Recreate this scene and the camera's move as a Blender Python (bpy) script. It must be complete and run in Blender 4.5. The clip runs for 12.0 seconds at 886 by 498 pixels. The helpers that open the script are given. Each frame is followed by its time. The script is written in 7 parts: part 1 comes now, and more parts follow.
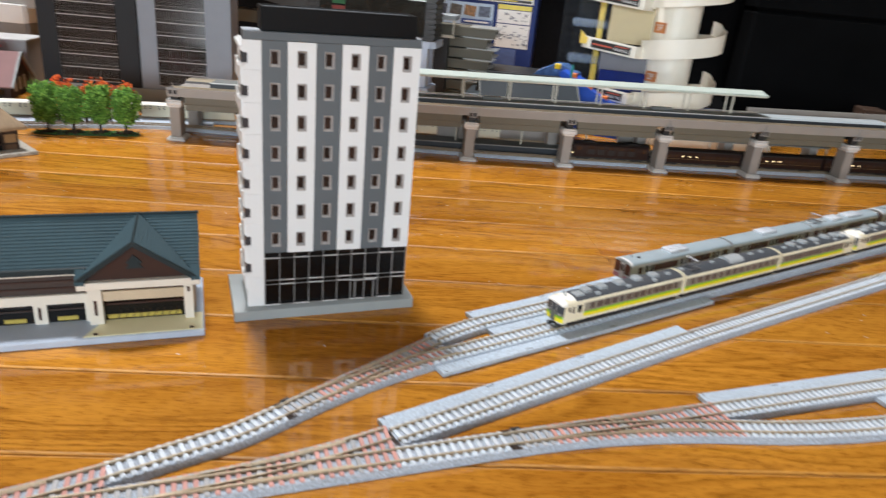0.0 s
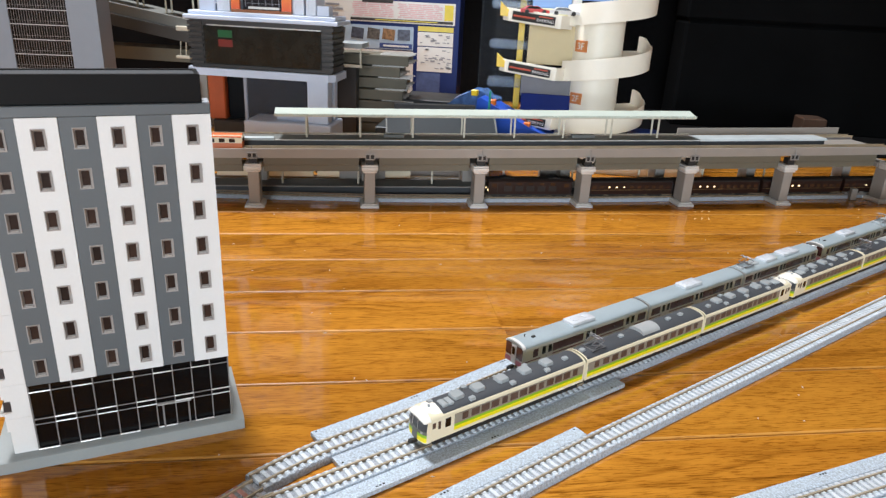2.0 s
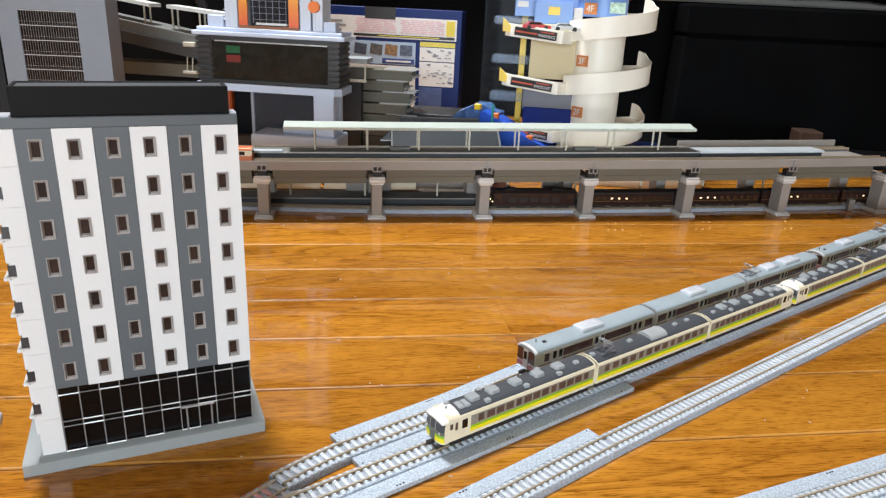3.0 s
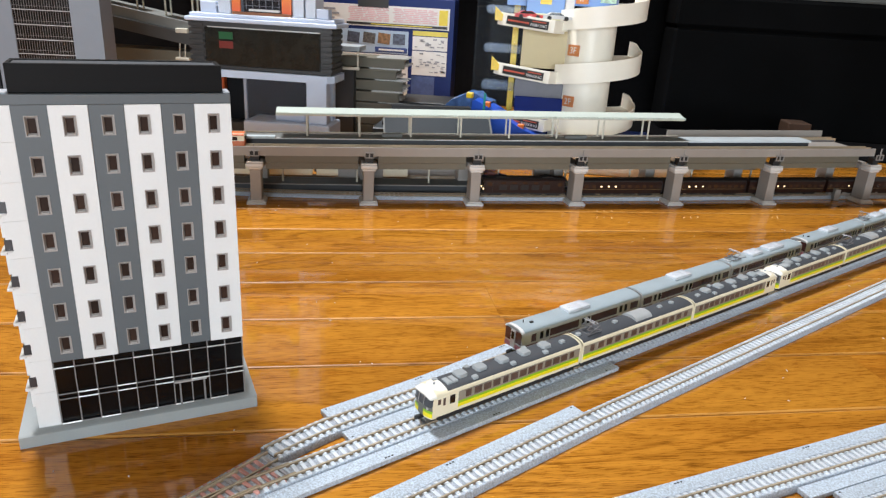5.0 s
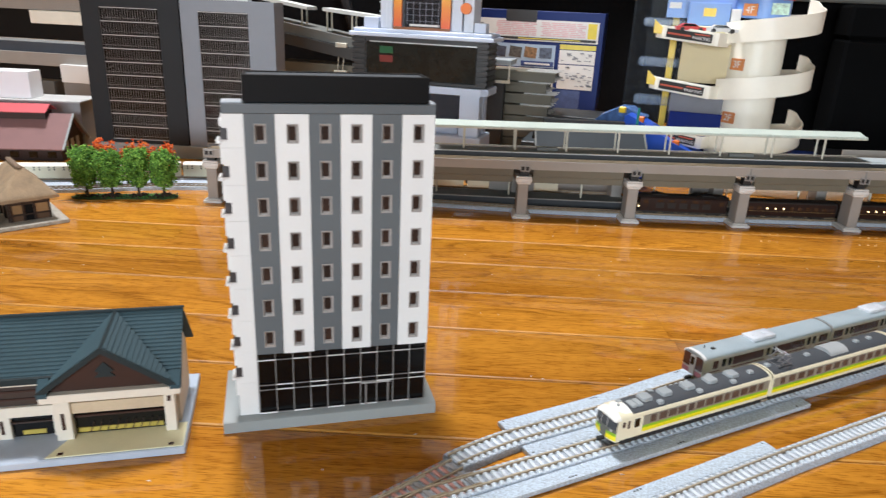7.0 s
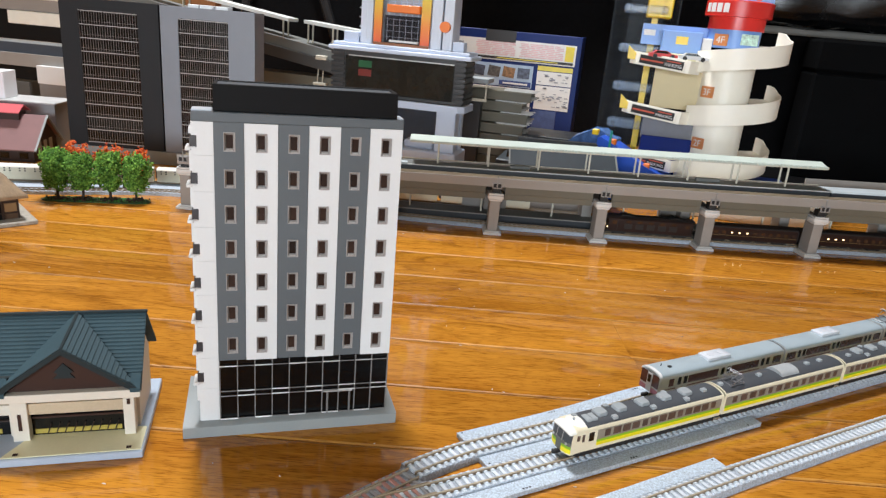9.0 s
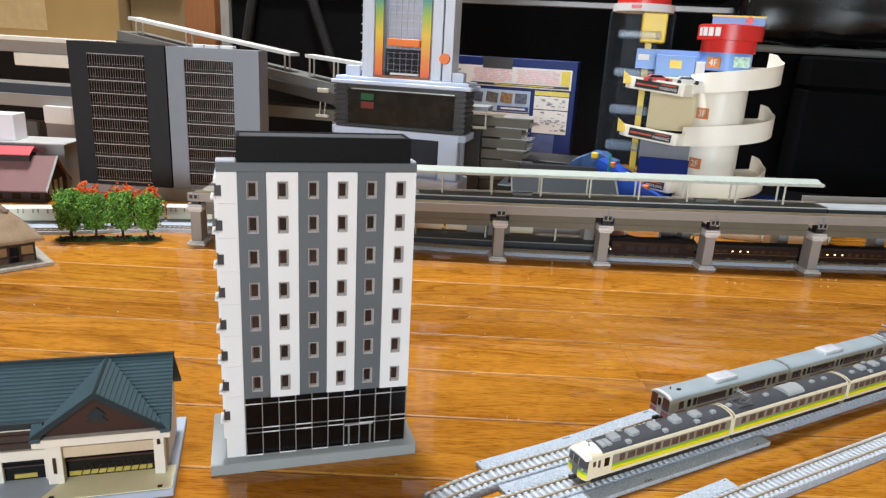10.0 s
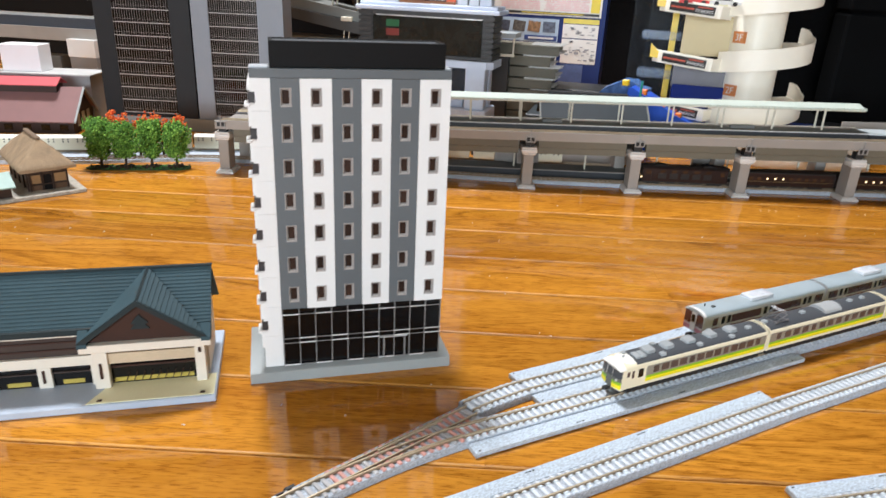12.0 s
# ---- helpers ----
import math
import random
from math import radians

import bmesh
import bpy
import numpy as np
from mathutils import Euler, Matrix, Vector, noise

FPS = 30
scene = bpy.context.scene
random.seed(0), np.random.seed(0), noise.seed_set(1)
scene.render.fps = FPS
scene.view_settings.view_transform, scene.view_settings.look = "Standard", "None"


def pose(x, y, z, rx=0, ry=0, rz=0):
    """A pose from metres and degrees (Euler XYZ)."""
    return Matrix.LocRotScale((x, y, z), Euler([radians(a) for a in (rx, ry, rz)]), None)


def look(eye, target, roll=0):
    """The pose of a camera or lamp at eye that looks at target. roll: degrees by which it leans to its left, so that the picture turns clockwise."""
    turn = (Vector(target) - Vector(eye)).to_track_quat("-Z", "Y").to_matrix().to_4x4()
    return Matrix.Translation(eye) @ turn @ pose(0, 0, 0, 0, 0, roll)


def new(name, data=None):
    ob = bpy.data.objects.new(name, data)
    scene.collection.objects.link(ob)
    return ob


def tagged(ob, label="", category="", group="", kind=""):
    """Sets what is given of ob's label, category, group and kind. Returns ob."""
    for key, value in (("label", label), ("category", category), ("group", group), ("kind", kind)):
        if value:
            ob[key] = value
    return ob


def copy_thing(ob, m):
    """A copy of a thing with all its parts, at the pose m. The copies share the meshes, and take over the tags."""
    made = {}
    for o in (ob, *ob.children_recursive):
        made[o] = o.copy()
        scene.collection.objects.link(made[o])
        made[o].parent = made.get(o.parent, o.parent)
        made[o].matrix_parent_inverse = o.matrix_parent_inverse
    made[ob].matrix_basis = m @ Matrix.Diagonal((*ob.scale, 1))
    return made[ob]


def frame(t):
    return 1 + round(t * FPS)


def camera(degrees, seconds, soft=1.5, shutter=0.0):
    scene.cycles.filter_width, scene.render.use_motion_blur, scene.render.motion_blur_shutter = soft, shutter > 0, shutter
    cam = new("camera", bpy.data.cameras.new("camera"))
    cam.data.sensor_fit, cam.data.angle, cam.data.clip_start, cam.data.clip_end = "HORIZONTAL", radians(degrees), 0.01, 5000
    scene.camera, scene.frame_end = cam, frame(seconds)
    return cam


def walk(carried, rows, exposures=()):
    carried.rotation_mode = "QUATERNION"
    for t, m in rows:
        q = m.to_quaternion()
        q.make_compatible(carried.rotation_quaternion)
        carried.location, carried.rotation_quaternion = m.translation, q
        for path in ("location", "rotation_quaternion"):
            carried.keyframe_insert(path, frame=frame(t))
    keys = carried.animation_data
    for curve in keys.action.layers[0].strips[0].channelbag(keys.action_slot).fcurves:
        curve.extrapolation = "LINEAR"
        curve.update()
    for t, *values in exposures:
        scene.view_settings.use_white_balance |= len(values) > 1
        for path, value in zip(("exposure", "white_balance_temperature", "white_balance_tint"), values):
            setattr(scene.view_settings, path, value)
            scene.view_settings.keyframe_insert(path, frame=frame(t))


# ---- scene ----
cam = camera(66.3, 12.0, soft=1.3, shutter=0.3)
PATH = [
    (0, (0.312, 0.283, 0.241), (0.042, 2.113, -0.518), 5.5),
    (0.2, (0.303, 0.303, 0.251), (-0.077, 2.122, -0.524), 4),
    (0.5, (0.299, 0.325, 0.264), (-0.116, 2.135, -0.478), 2.8),
    (0.7, (0.306, 0.331, 0.264), (-0.138, 2.139, -0.456), 2.3),
    (1, (0.313, 0.343, 0.266), (-0.11, 2.145, -0.494), 4),
    (1.2, (0.336, 0.364, 0.268), (0.025, 2.181, -0.501), 3.6),
    (1.5, (0.364, 0.4, 0.262), (0.129, 2.236, -0.496), 3.9),
    (2, (0.376, 0.407, 0.257), (0.183, 2.264, -0.459), 2.9),
    (2.5, (0.373, 0.399, 0.259), (0.21, 2.272, -0.423), 3.1),
    (3, (0.366, 0.392, 0.256), (0.179, 2.265, -0.419), 2.8),
    (3.5, (0.37, 0.391, 0.253), (0.209, 2.262, -0.435), 3.5),
    (3.7, (0.369, 0.391, 0.253), (0.196, 2.26, -0.439), 3.3),
    (5.5, (0.371, 0.379, 0.25), (0.217, 2.247, -0.449), 3.6),
    (6, (0.374, 0.382, 0.242), (0.172, 2.223, -0.514), 5.9),
    (6.2, (0.375, 0.381, 0.243), (0.119, 2.215, -0.498), 4.8),
    (6.5, (0.371, 0.385, 0.239), (0.034, 2.203, -0.522), 5.9),
    (6.8, (0.349, 0.384, 0.242), (-0.032, 2.216, -0.463), 5.3),
    (7, (0.326, 0.375, 0.249), (-0.174, 2.189, -0.427), 2.6),
    (7.2, (0.319, 0.367, 0.244), (-0.201, 2.182, -0.418), 3.1),
    (9, (0.336, 0.369, 0.251), (-0.107, 2.215, -0.379), 5),
    (9.5, (0.331, 0.368, 0.256), (-0.117, 2.222, -0.347), 4.6),
    (10, (0.33, 0.354, 0.265), (-0.121, 2.216, -0.309), 3.2),
    (10.5, (0.338, 0.351, 0.272), (-0.072, 2.233, -0.267), 4.1),
    (11, (0.347, 0.35, 0.267), (-0.079, 2.218, -0.304), 4.7),
    (11.5, (0.348, 0.354, 0.256), (-0.119, 2.195, -0.372), 3.9),
    (12, (0.324, 0.349, 0.245), (-0.167, 2.143, -0.49), 2.6),
]
walk(cam, [(t, look(eye, target, roll)) for t, eye, target, roll in PATH],
     exposures=((0.0, -0.26), (1.0, -0.20), (3.5, -0.12), (6.5, -0.14), (9.0, -0.20), (10.0, -0.18), (11.0, -0.12), (12.0, -0.02)))

# ---- light ----
world = bpy.data.worlds.new("room_world")
world.use_nodes = True
world.node_tree.nodes["Background"].inputs[0].default_value = (1.0, 0.95, 0.88, 1)
world.node_tree.nodes["Background"].inputs[1].default_value = 0.05
scene.world = world


def ceiling_lamp_light(name, x, y, z, size, depth, watts, colour):
    data = bpy.data.lights.new(name, "AREA")
    data.shape, data.size, data.size_y, data.energy, data.color = "RECTANGLE", size, depth, watts, colour
    ob = new(name, data)
    ob.matrix_world = pose(x, y, z)
    return ob


ceiling_lamp_light("key_lamp", -0.42, 1.50, 2.33, 0.34, 0.30, 88, (0.95, 0.965, 1.0))
ceiling_lamp_light("tube_lamp", -0.38, 1.84, 2.33, 1.6, 0.05, 16, (0.94, 0.96, 1.0))
# Added fill lamp that brightens fronts facing the camera; no such source is known.
fill_light = bpy.data.lights.new("front_fill_light", "AREA")
fill_light.shape, fill_light.size, fill_light.size_y, fill_light.energy, fill_light.color = "RECTANGLE", 1.7, 0.7, 103, (0.81, 0.91, 1.0)
new("front_fill_light", fill_light).matrix_world = pose(0.4, -2.34, 0.50, 90, 0, 0)


# ---- materials ----
def mat(name, col, rough=0.5, metal=0.0, var=0.12, scale=40, bump=0.05, fine=700, spec=0.5, coat=0.0, glow=None, spread=0.0, trans=0.0, stretch=None, alpha=1.0):
    """A worn surface: colour drifting at two scales, fine relief."""
    m = bpy.data.materials.new(name)
    m.use_nodes = True
    nt = m.node_tree
    n, l = nt.nodes, nt.links
    b = n["Principled BSDF"]
    tc = n.new("ShaderNodeTexCoord")
    mp = n.new("ShaderNodeMapping")
    l.new(tc.outputs["Object"], mp.inputs["Vector"])
    if stretch:
        mp.inputs["Scale"].default_value = stretch
    big, small = n.new("ShaderNodeTexNoise"), n.new("ShaderNodeTexNoise")
    for node, s, d in ((big, scale, 3), (small, fine, 2)):
        l.new(mp.outputs[0], node.inputs["Vector"])
        node.inputs["Scale"].default_value, node.inputs["Detail"].default_value = s, d
    add = n.new("ShaderNodeMath")
    add.operation = "MULTIPLY_ADD"
    l.new(small.outputs["Fac"], add.inputs[0])
    add.inputs[1].default_value = 0.45
    l.new(big.outputs["Fac"], add.inputs[2])
    ramp = n.new("ShaderNodeValToRGB")
    ramp.color_ramp.elements[0].position, ramp.color_ramp.elements[1].position = 0.45, 1.0
    lo = [max(0.0, c * (1 - var)) for c in col]
    hi = [min(1.0, c * (1 + var)) for c in col]
    ramp.color_ramp.elements[0].color, ramp.color_ramp.elements[1].color = (*lo, 1), (*hi, 1)
    l.new(add.outputs[0], ramp.inputs[0])
    out = ramp.outputs[0]
    if spread:
        info = n.new("ShaderNodeObjectInfo")
        hsv = n.new("ShaderNodeHueSaturation")
        mr = n.new("ShaderNodeMapRange")
        mr.inputs[3].default_value, mr.inputs[4].default_value = 1 - spread, 1 + spread
        l.new(info.outputs["Random"], mr.inputs[0])
        l.new(mr.outputs[0], hsv.inputs["Value"])
        l.new(out, hsv.inputs["Color"])
        out = hsv.outputs[0]
    l.new(out, b.inputs["Base Color"])
    mr2 = n.new("ShaderNodeMapRange")
    mr2.inputs[3].default_value, mr2.inputs[4].default_value = max(0.03, rough * 0.8), min(1.0, rough * 1.2)
    l.new(big.outputs["Fac"], mr2.inputs[0])
    l.new(mr2.outputs[0], b.inputs["Roughness"])
    b.inputs["Metallic"].default_value = metal
    b.inputs["Specular IOR Level"].default_value = spec
    b.inputs["Coat Weight"].default_value = coat
    b.inputs["Transmission Weight"].default_value = trans
    b.inputs["Alpha"].default_value = alpha
    if bump:
        bp = n.new("ShaderNodeBump")
        bp.inputs["Strength"].default_value, bp.inputs["Distance"].default_value = bump, 0.0006
        l.new(small.outputs["Fac"], bp.inputs["Height"])
        l.new(bp.outputs[0], b.inputs["Normal"])
    if glow:
        b.inputs["Emission Color"].default_value = (*glow[:3], 1)
        b.inputs["Emission Strength"].default_value = glow[3]
    return m


def oak(name, light, dark, rough=0.13):
    """Varnished oak strip: long grain, cathedral figure, dark pores, a different board each."""
    m = bpy.data.materials.new(name)
    m.use_nodes = True
    nt = m.node_tree
    n, l = nt.nodes, nt.links
    b = n["Principled BSDF"]
    tc, info = n.new("ShaderNodeTexCoord"), n.new("ShaderNodeObjectInfo")
    shift = n.new("ShaderNodeVectorMath")
    shift.operation = "SCALE"
    shift.inputs[0].default_value = (3.1, 1.7, 5.3)
    l.new(info.outputs["Random"], shift.inputs["Scale"])
    at = n.new("ShaderNodeVectorMath")
    l.new(tc.outputs["Object"], at.inputs[0])
    l.new(shift.outputs[0], at.inputs[1])

    def noise_at(scale, stretch, detail, distort=0.0):
        mp, node = n.new("ShaderNodeMapping"), n.new("ShaderNodeTexNoise")
        mp.inputs["Scale"].default_value = stretch
        l.new(at.outputs[0], mp.inputs["Vector"])
        l.new(mp.outputs[0], node.inputs["Vector"])
        node.inputs["Scale"].default_value, node.inputs["Detail"].default_value, node.inputs["Distortion"].default_value = scale, detail, distort
        return node.outputs["Fac"]

    def maths(op, a, b, c=None):
        node = n.new("ShaderNodeMath")
        node.operation = op
        for k, v in enumerate((a, b, c)):
            if v is None:
                continue
            if isinstance(v, (int, float)):
                node.inputs[k].default_value = v
            else:
                l.new(v, node.inputs[k])
        return node.outputs[0]

    def curve(v, stops):
        ramp = n.new("ShaderNodeValToRGB")
        e = ramp.color_ramp.elements
        e[0].position, e[0].color = stops[0][0], (*stops[0][1], 1)
        e[1].position, e[1].color = stops[-1][0], (*stops[-1][1], 1)
        for p, c in stops[1:-1]:
            e.new(p).color = (*c, 1)
        l.new(v, ramp.inputs[0])
        return ramp.outputs[0]

    def mixed(kind, fac, a, b):
        node = n.new("ShaderNodeMix")
        node.data_type, node.blend_type = "RGBA", kind
        if isinstance(fac, (int, float)):
            node.inputs[0].default_value = fac
        else:
            l.new(fac, node.inputs[0])
        l.new(a, node.inputs[6])
        l.new(b, node.inputs[7])
        return node.outputs[2]

    cloud = noise_at(5, (1, 3, 1), 3)
    # growth rings: a slow field along the board cut into bands, so that arches and long lines show
    figure = noise_at(3.0, (0.7, 5.0, 1), 2.5, 0.8)
    band = maths("FRACT", maths("MULTIPLY", figure, 15.0), 0.0)
    rings = curve(band, ((0.0, (0.47, 0.40, 0.34)), (0.34, (0.84, 0.81, 0.78)), (0.55, (1, 1, 1)), (0.88, (1, 1, 1)), (1.0, (0.47, 0.40, 0.34))))
    grain = noise_at(30, (0.9, 14, 1), 6, 0.5)
    pores = noise_at(240, (0.42, 5, 1), 3)
    where = curve(noise_at(4, (0.7, 4, 1), 2), ((0.38, (0.08, 0.08, 0.08)), (0.56, (1, 1, 1))))
    dashes = curve(noise_at(170, (0.34, 6, 1), 2), ((0.36, (1, 1, 1)), (0.60, (0.35, 0.35, 0.35))))
    where = maths("MULTIPLY", where, dashes)
    base = curve(maths("MULTIPLY_ADD", cloud, 0.7, maths("MULTIPLY", grain, 0.36)), ((0.38, dark), (0.50, tuple(0.45 * a + 0.55 * c for a, c in zip(dark, light))), (0.70, light)))
    ringed = mixed("MULTIPLY", where, base, rings)
    pored = mixed("MULTIPLY", 0.8, ringed, curve(pores, ((0.38, (0.52, 0.44, 0.37)), (0.47, (1, 1, 1)))))
    hsv, mr = n.new("ShaderNodeHueSaturation"), n.new("ShaderNodeMapRange")
    mr.inputs[3].default_value, mr.inputs[4].default_value = 0.86, 1.14
    l.new(info.outputs["Random"], mr.inputs[0])
    l.new(mr.outputs[0], hsv.inputs["Value"])
    l.new(pored, hsv.inputs["Color"])
    l.new(hsv.outputs[0], b.inputs["Base Color"])
    rr = n.new("ShaderNodeMapRange")
    rr.inputs[3].default_value, rr.inputs[4].default_value = rough * 0.7, rough * 1.5
    l.new(cloud, rr.inputs[0])
    l.new(rr.outputs[0], b.inputs["Roughness"])
    b.inputs["Specular IOR Level"].default_value = 0.5
    bp = n.new("ShaderNodeBump")
    bp.inputs["Strength"].default_value, bp.inputs["Distance"].default_value = 0.035, 0.0006
    l.new(grain, bp.inputs["Height"])
    l.new(bp.outputs[0], b.inputs["Normal"])
    return m


def ballast_mat(name, col, rough=0.85):
    """Moulded plastic ballast: light and dark grains."""
    m = mat(name, col, rough, var=0.42, scale=900, fine=2600, bump=0.9)
    return m


OAK = oak("varnished_oak", (0.575, 0.247, 0.029), (0.375, 0.139, 0.0145), 0.065)
EDGE = oak("worn_oak_edge", (0.62, 0.30, 0.05), (0.40, 0.17, 0.025), 0.46)
BALLAST = ballast_mat("grey_ballast", (0.445, 0.505, 0.58))
STRIP = ballast_mat("pale_ballast_strip", (0.52, 0.61, 0.71))
DARK_BALLAST = ballast_mat("dark_ballast", (0.13, 0.125, 0.125))
SLEEPER = mat("concrete_sleeper", (0.66, 0.72, 0.78), 0.55, spread=0.08)
SLEEPER_RED = mat("red_sleeper", (0.60, 0.30, 0.26), 0.6, spread=0.1)
SLEEPER_DARK = mat("dark_sleeper", (0.07, 0.06, 0.055), 0.7)
RAIL = mat("nickel_rail", (0.58, 0.48, 0.34), 0.3, metal=0.5, scale=25, var=0.2)
RAIL_SIDE = mat("rail_brown", (0.27, 0.20, 0.125), 0.45)
WHITE = mat("white_plastic", (0.72, 0.725, 0.72), 0.5, var=0.03, scale=15)
GREYWALL = mat("slate_grey_plastic", (0.098, 0.112, 0.122), 0.5, var=0.05, scale=20)
BLACK = mat("matt_black_plastic", (0.0045, 0.0045, 0.005), 0.6, var=0.3, spec=0.16)
GLASS_DARK = mat("dark_window_film", (0.0042, 0.0040, 0.0042), 0.15, var=0.3, spec=0.35)
WINDOW_BROWN = mat("brown_window", (0.030, 0.015, 0.010), 0.5, var=0.4, spread=0.4, spec=0.15)
FRAME = mat("beige_window_frame", (0.36, 0.335, 0.32), 0.5, var=0.12)
MULLION = mat("grey_mullion", (0.19, 0.18, 0.175), 0.4)
CHROME = mat("silver_mullion", (0.62, 0.62, 0.62), 0.3, metal=0.5)
BASEGREY = mat("light_grey_base", (0.28, 0.305, 0.305), 0.55, var=0.06)
ROOF_TEAL = mat("blue_green_roof", (0.042, 0.074, 0.088), 0.65, var=0.12, scale=30, spec=0.14)
ROOF_TRIM = mat("dark_roof_trim", (0.012, 0.022, 0.025), 0.55, spec=0.25)
BROWN = mat("brown_plastic", (0.040, 0.016, 0.010), 0.6, var=0.1, spec=0.25)
DARKBROWN = mat("dark_brown_plastic", (0.026, 0.013, 0.009), 0.5, var=0.2)
CREAM_WALL = mat("cream_white_wall", (0.68, 0.63, 0.54), 0.55, var=0.04)
PAVING = mat("pale_yellow_paving", (0.88, 0.84, 0.56), 0.6, var=0.05)
YELLOW_IN = mat("yellow_counter", (0.42, 0.33, 0.06), 0.5)
STATION_BASE = mat("blue_grey_slab", (0.42, 0.49, 0.59), 0.5, var=0.08)
CREAM = mat("cream_livery", (0.80, 0.73, 0.54), 0.35, var=0.04)
YELLOW = mat("yellow_stripe", (0.86, 0.74, 0.01), 0.35, var=0.04)
GREEN = mat("green_stripe", (0.27, 0.48, 0.015), 0.35, var=0.06)
CARROOF = mat("charcoal_car_roof", (0.054, 0.060, 0.070), 0.6, var=0.1)
COOLER = mat("grey_cooler", (0.32, 0.35, 0.365), 0.5, var=0.08)
STEEL = mat("silver_stainless", (0.47, 0.465, 0.46), 0.35, metal=0.25, var=0.05)
STEELROOF = mat("blue_grey_car_roof", (0.35, 0.42, 0.46), 0.42, var=0.08)
MAROON = mat("maroon_trim", (0.12, 0.018, 0.03), 0.4)
REDWIN = mat("reddish_window", (0.07, 0.025, 0.022), 0.2, var=0.4)
UNDER = mat("black_underframe", (0.015, 0.014, 0.014), 0.6)
PANTO = mat("silver_pantograph", (0.22, 0.22, 0.23), 0.45, metal=0.4)
# Coach brown set darker to take in the dimness under the deck.
BROWNCAR = mat("maroon_brown_coach", (0.022, 0.008, 0.005), 0.45, var=0.15, spec=0.25)
BROWNROOF = mat("dark_coach_roof", (0.014, 0.010, 0.009), 0.5)
CREAMCAR = mat("pale_cream_car", (0.68, 0.65, 0.50), 0.45, var=0.04)
WHITEROOF = mat("white_car_roof", (0.78, 0.76, 0.68), 0.5, var=0.04)
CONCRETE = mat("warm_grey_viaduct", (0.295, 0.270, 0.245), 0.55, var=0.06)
# Beige of the girders taken darker, with the shade under the deck in it.
CONCRETE_D = mat("shaded_girder_beige", (0.135, 0.123, 0.090), 0.6, var=0.08)
PIER = mat("grey_pier", (0.29, 0.268, 0.245), 0.55, var=0.06)
PIERTOP = mat("pale_pier_cap", (0.64, 0.63, 0.61), 0.5, var=0.05)
PLATSIDE = mat("dark_blue_grey_platform_wall", (0.026, 0.030, 0.036), 0.5, var=0.12)
PLATTOP = mat("grey_platform_top", (0.15, 0.155, 0.145), 0.6, var=0.1)
CANOPY = mat("pale_mint_canopy", (0.47, 0.53, 0.48), 0.6, var=0.04, spec=0.25)
POST = mat("cream_post", (0.58, 0.54, 0.44), 0.5)


# ---- building tools ----
def mesh_of(name, bm, material, sharp=35):
    me = bpy.data.meshes.new(name)
    bmesh.ops.recalc_face_normals(bm, faces=bm.faces)
    bm.to_mesh(me)
    bm.free()
    for m in material if isinstance(material, (list, tuple)) else [material]:
        me.materials.append(m)
    me.shade_smooth()
    me.set_sharp_from_angle(angle=radians(sharp))
    return me


def part(name, bm, material, parent, label="", m=None, sharp=35):
    """One mesh object under a thing or a part; bm may be a ready mesh."""
    me = bm if isinstance(bm, bpy.types.Mesh) else mesh_of(name, bm, material, sharp)
    ob = new(name, me)
    ob.parent = parent
    if m is not None:
        ob.matrix_basis = m
    if label:
        tagged(ob, label)
    return ob


def thing(name, label, category, m=None, group="", kind=""):
    ob = tagged(new(name), label, category, group, kind)
    ob.empty_display_size = 0.01
    if m is not None:
        ob.matrix_basis = m
    return ob


def solid(name, bm, material, label, category, m=None, group="", kind="", sharp=35):
    ob = tagged(new(name, mesh_of(name, bm, material, sharp)), label, category, group, kind)
    if m is not None:
        ob.matrix_basis = m
    return ob


def cube(bm, x0, x1, y0, y1, z0, z1, bev=0.0, seg=1, mi=0):
    r = bmesh.ops.create_cube(bm, size=1)["verts"]
    for v in r:
        v.co = Vector((x0 + (v.co.x + 0.5) * (x1 - x0), y0 + (v.co.y + 0.5) * (y1 - y0), z0 + (v.co.z + 0.5) * (z1 - z0)))
    fs = list({f for v in r for f in v.link_faces})
    if bev:
        es = list({e for v in r for e in v.link_edges})
        out = bmesh.ops.bevel(bm, geom=es, offset=bev, segments=seg, profile=0.5, affect="EDGES")
        fs = out["faces"] + [f for f in fs if f.is_valid]
    for f in fs:
        f.material_index = mi
    return r


def bm_cube(*a, **k):
    bm = bmesh.new()
    cube(bm, *a, **k)
    return bm


def tube(bm, a, b, r, r2=None, seg=8):
    """A round bar from a to b."""
    a, b = Vector(a), Vector(b)
    d = b - a
    m = Matrix.Translation((a + b) / 2) @ d.to_track_quat("Z", "Y").to_matrix().to_4x4()
    bmesh.ops.create_cone(bm, cap_ends=True, segments=seg, radius1=r, radius2=r if r2 is None else r2, depth=d.length, matrix=m)


def prism(bm, prof, y0, y1, mi=0):
    """A closed outline in x, z drawn out along y."""
    n = len(prof)
    a = [bm.verts.new((x, y0, z)) for x, z in prof]
    b = [bm.verts.new((x, y1, z)) for x, z in prof]
    fs = [bm.faces.new(a), bm.faces.new(b[::-1])]
    fs += [bm.faces.new((a[i], b[i], b[(i + 1) % n], a[(i + 1) % n])) for i in range(n)]
    for f in fs:
        f.material_index = mi


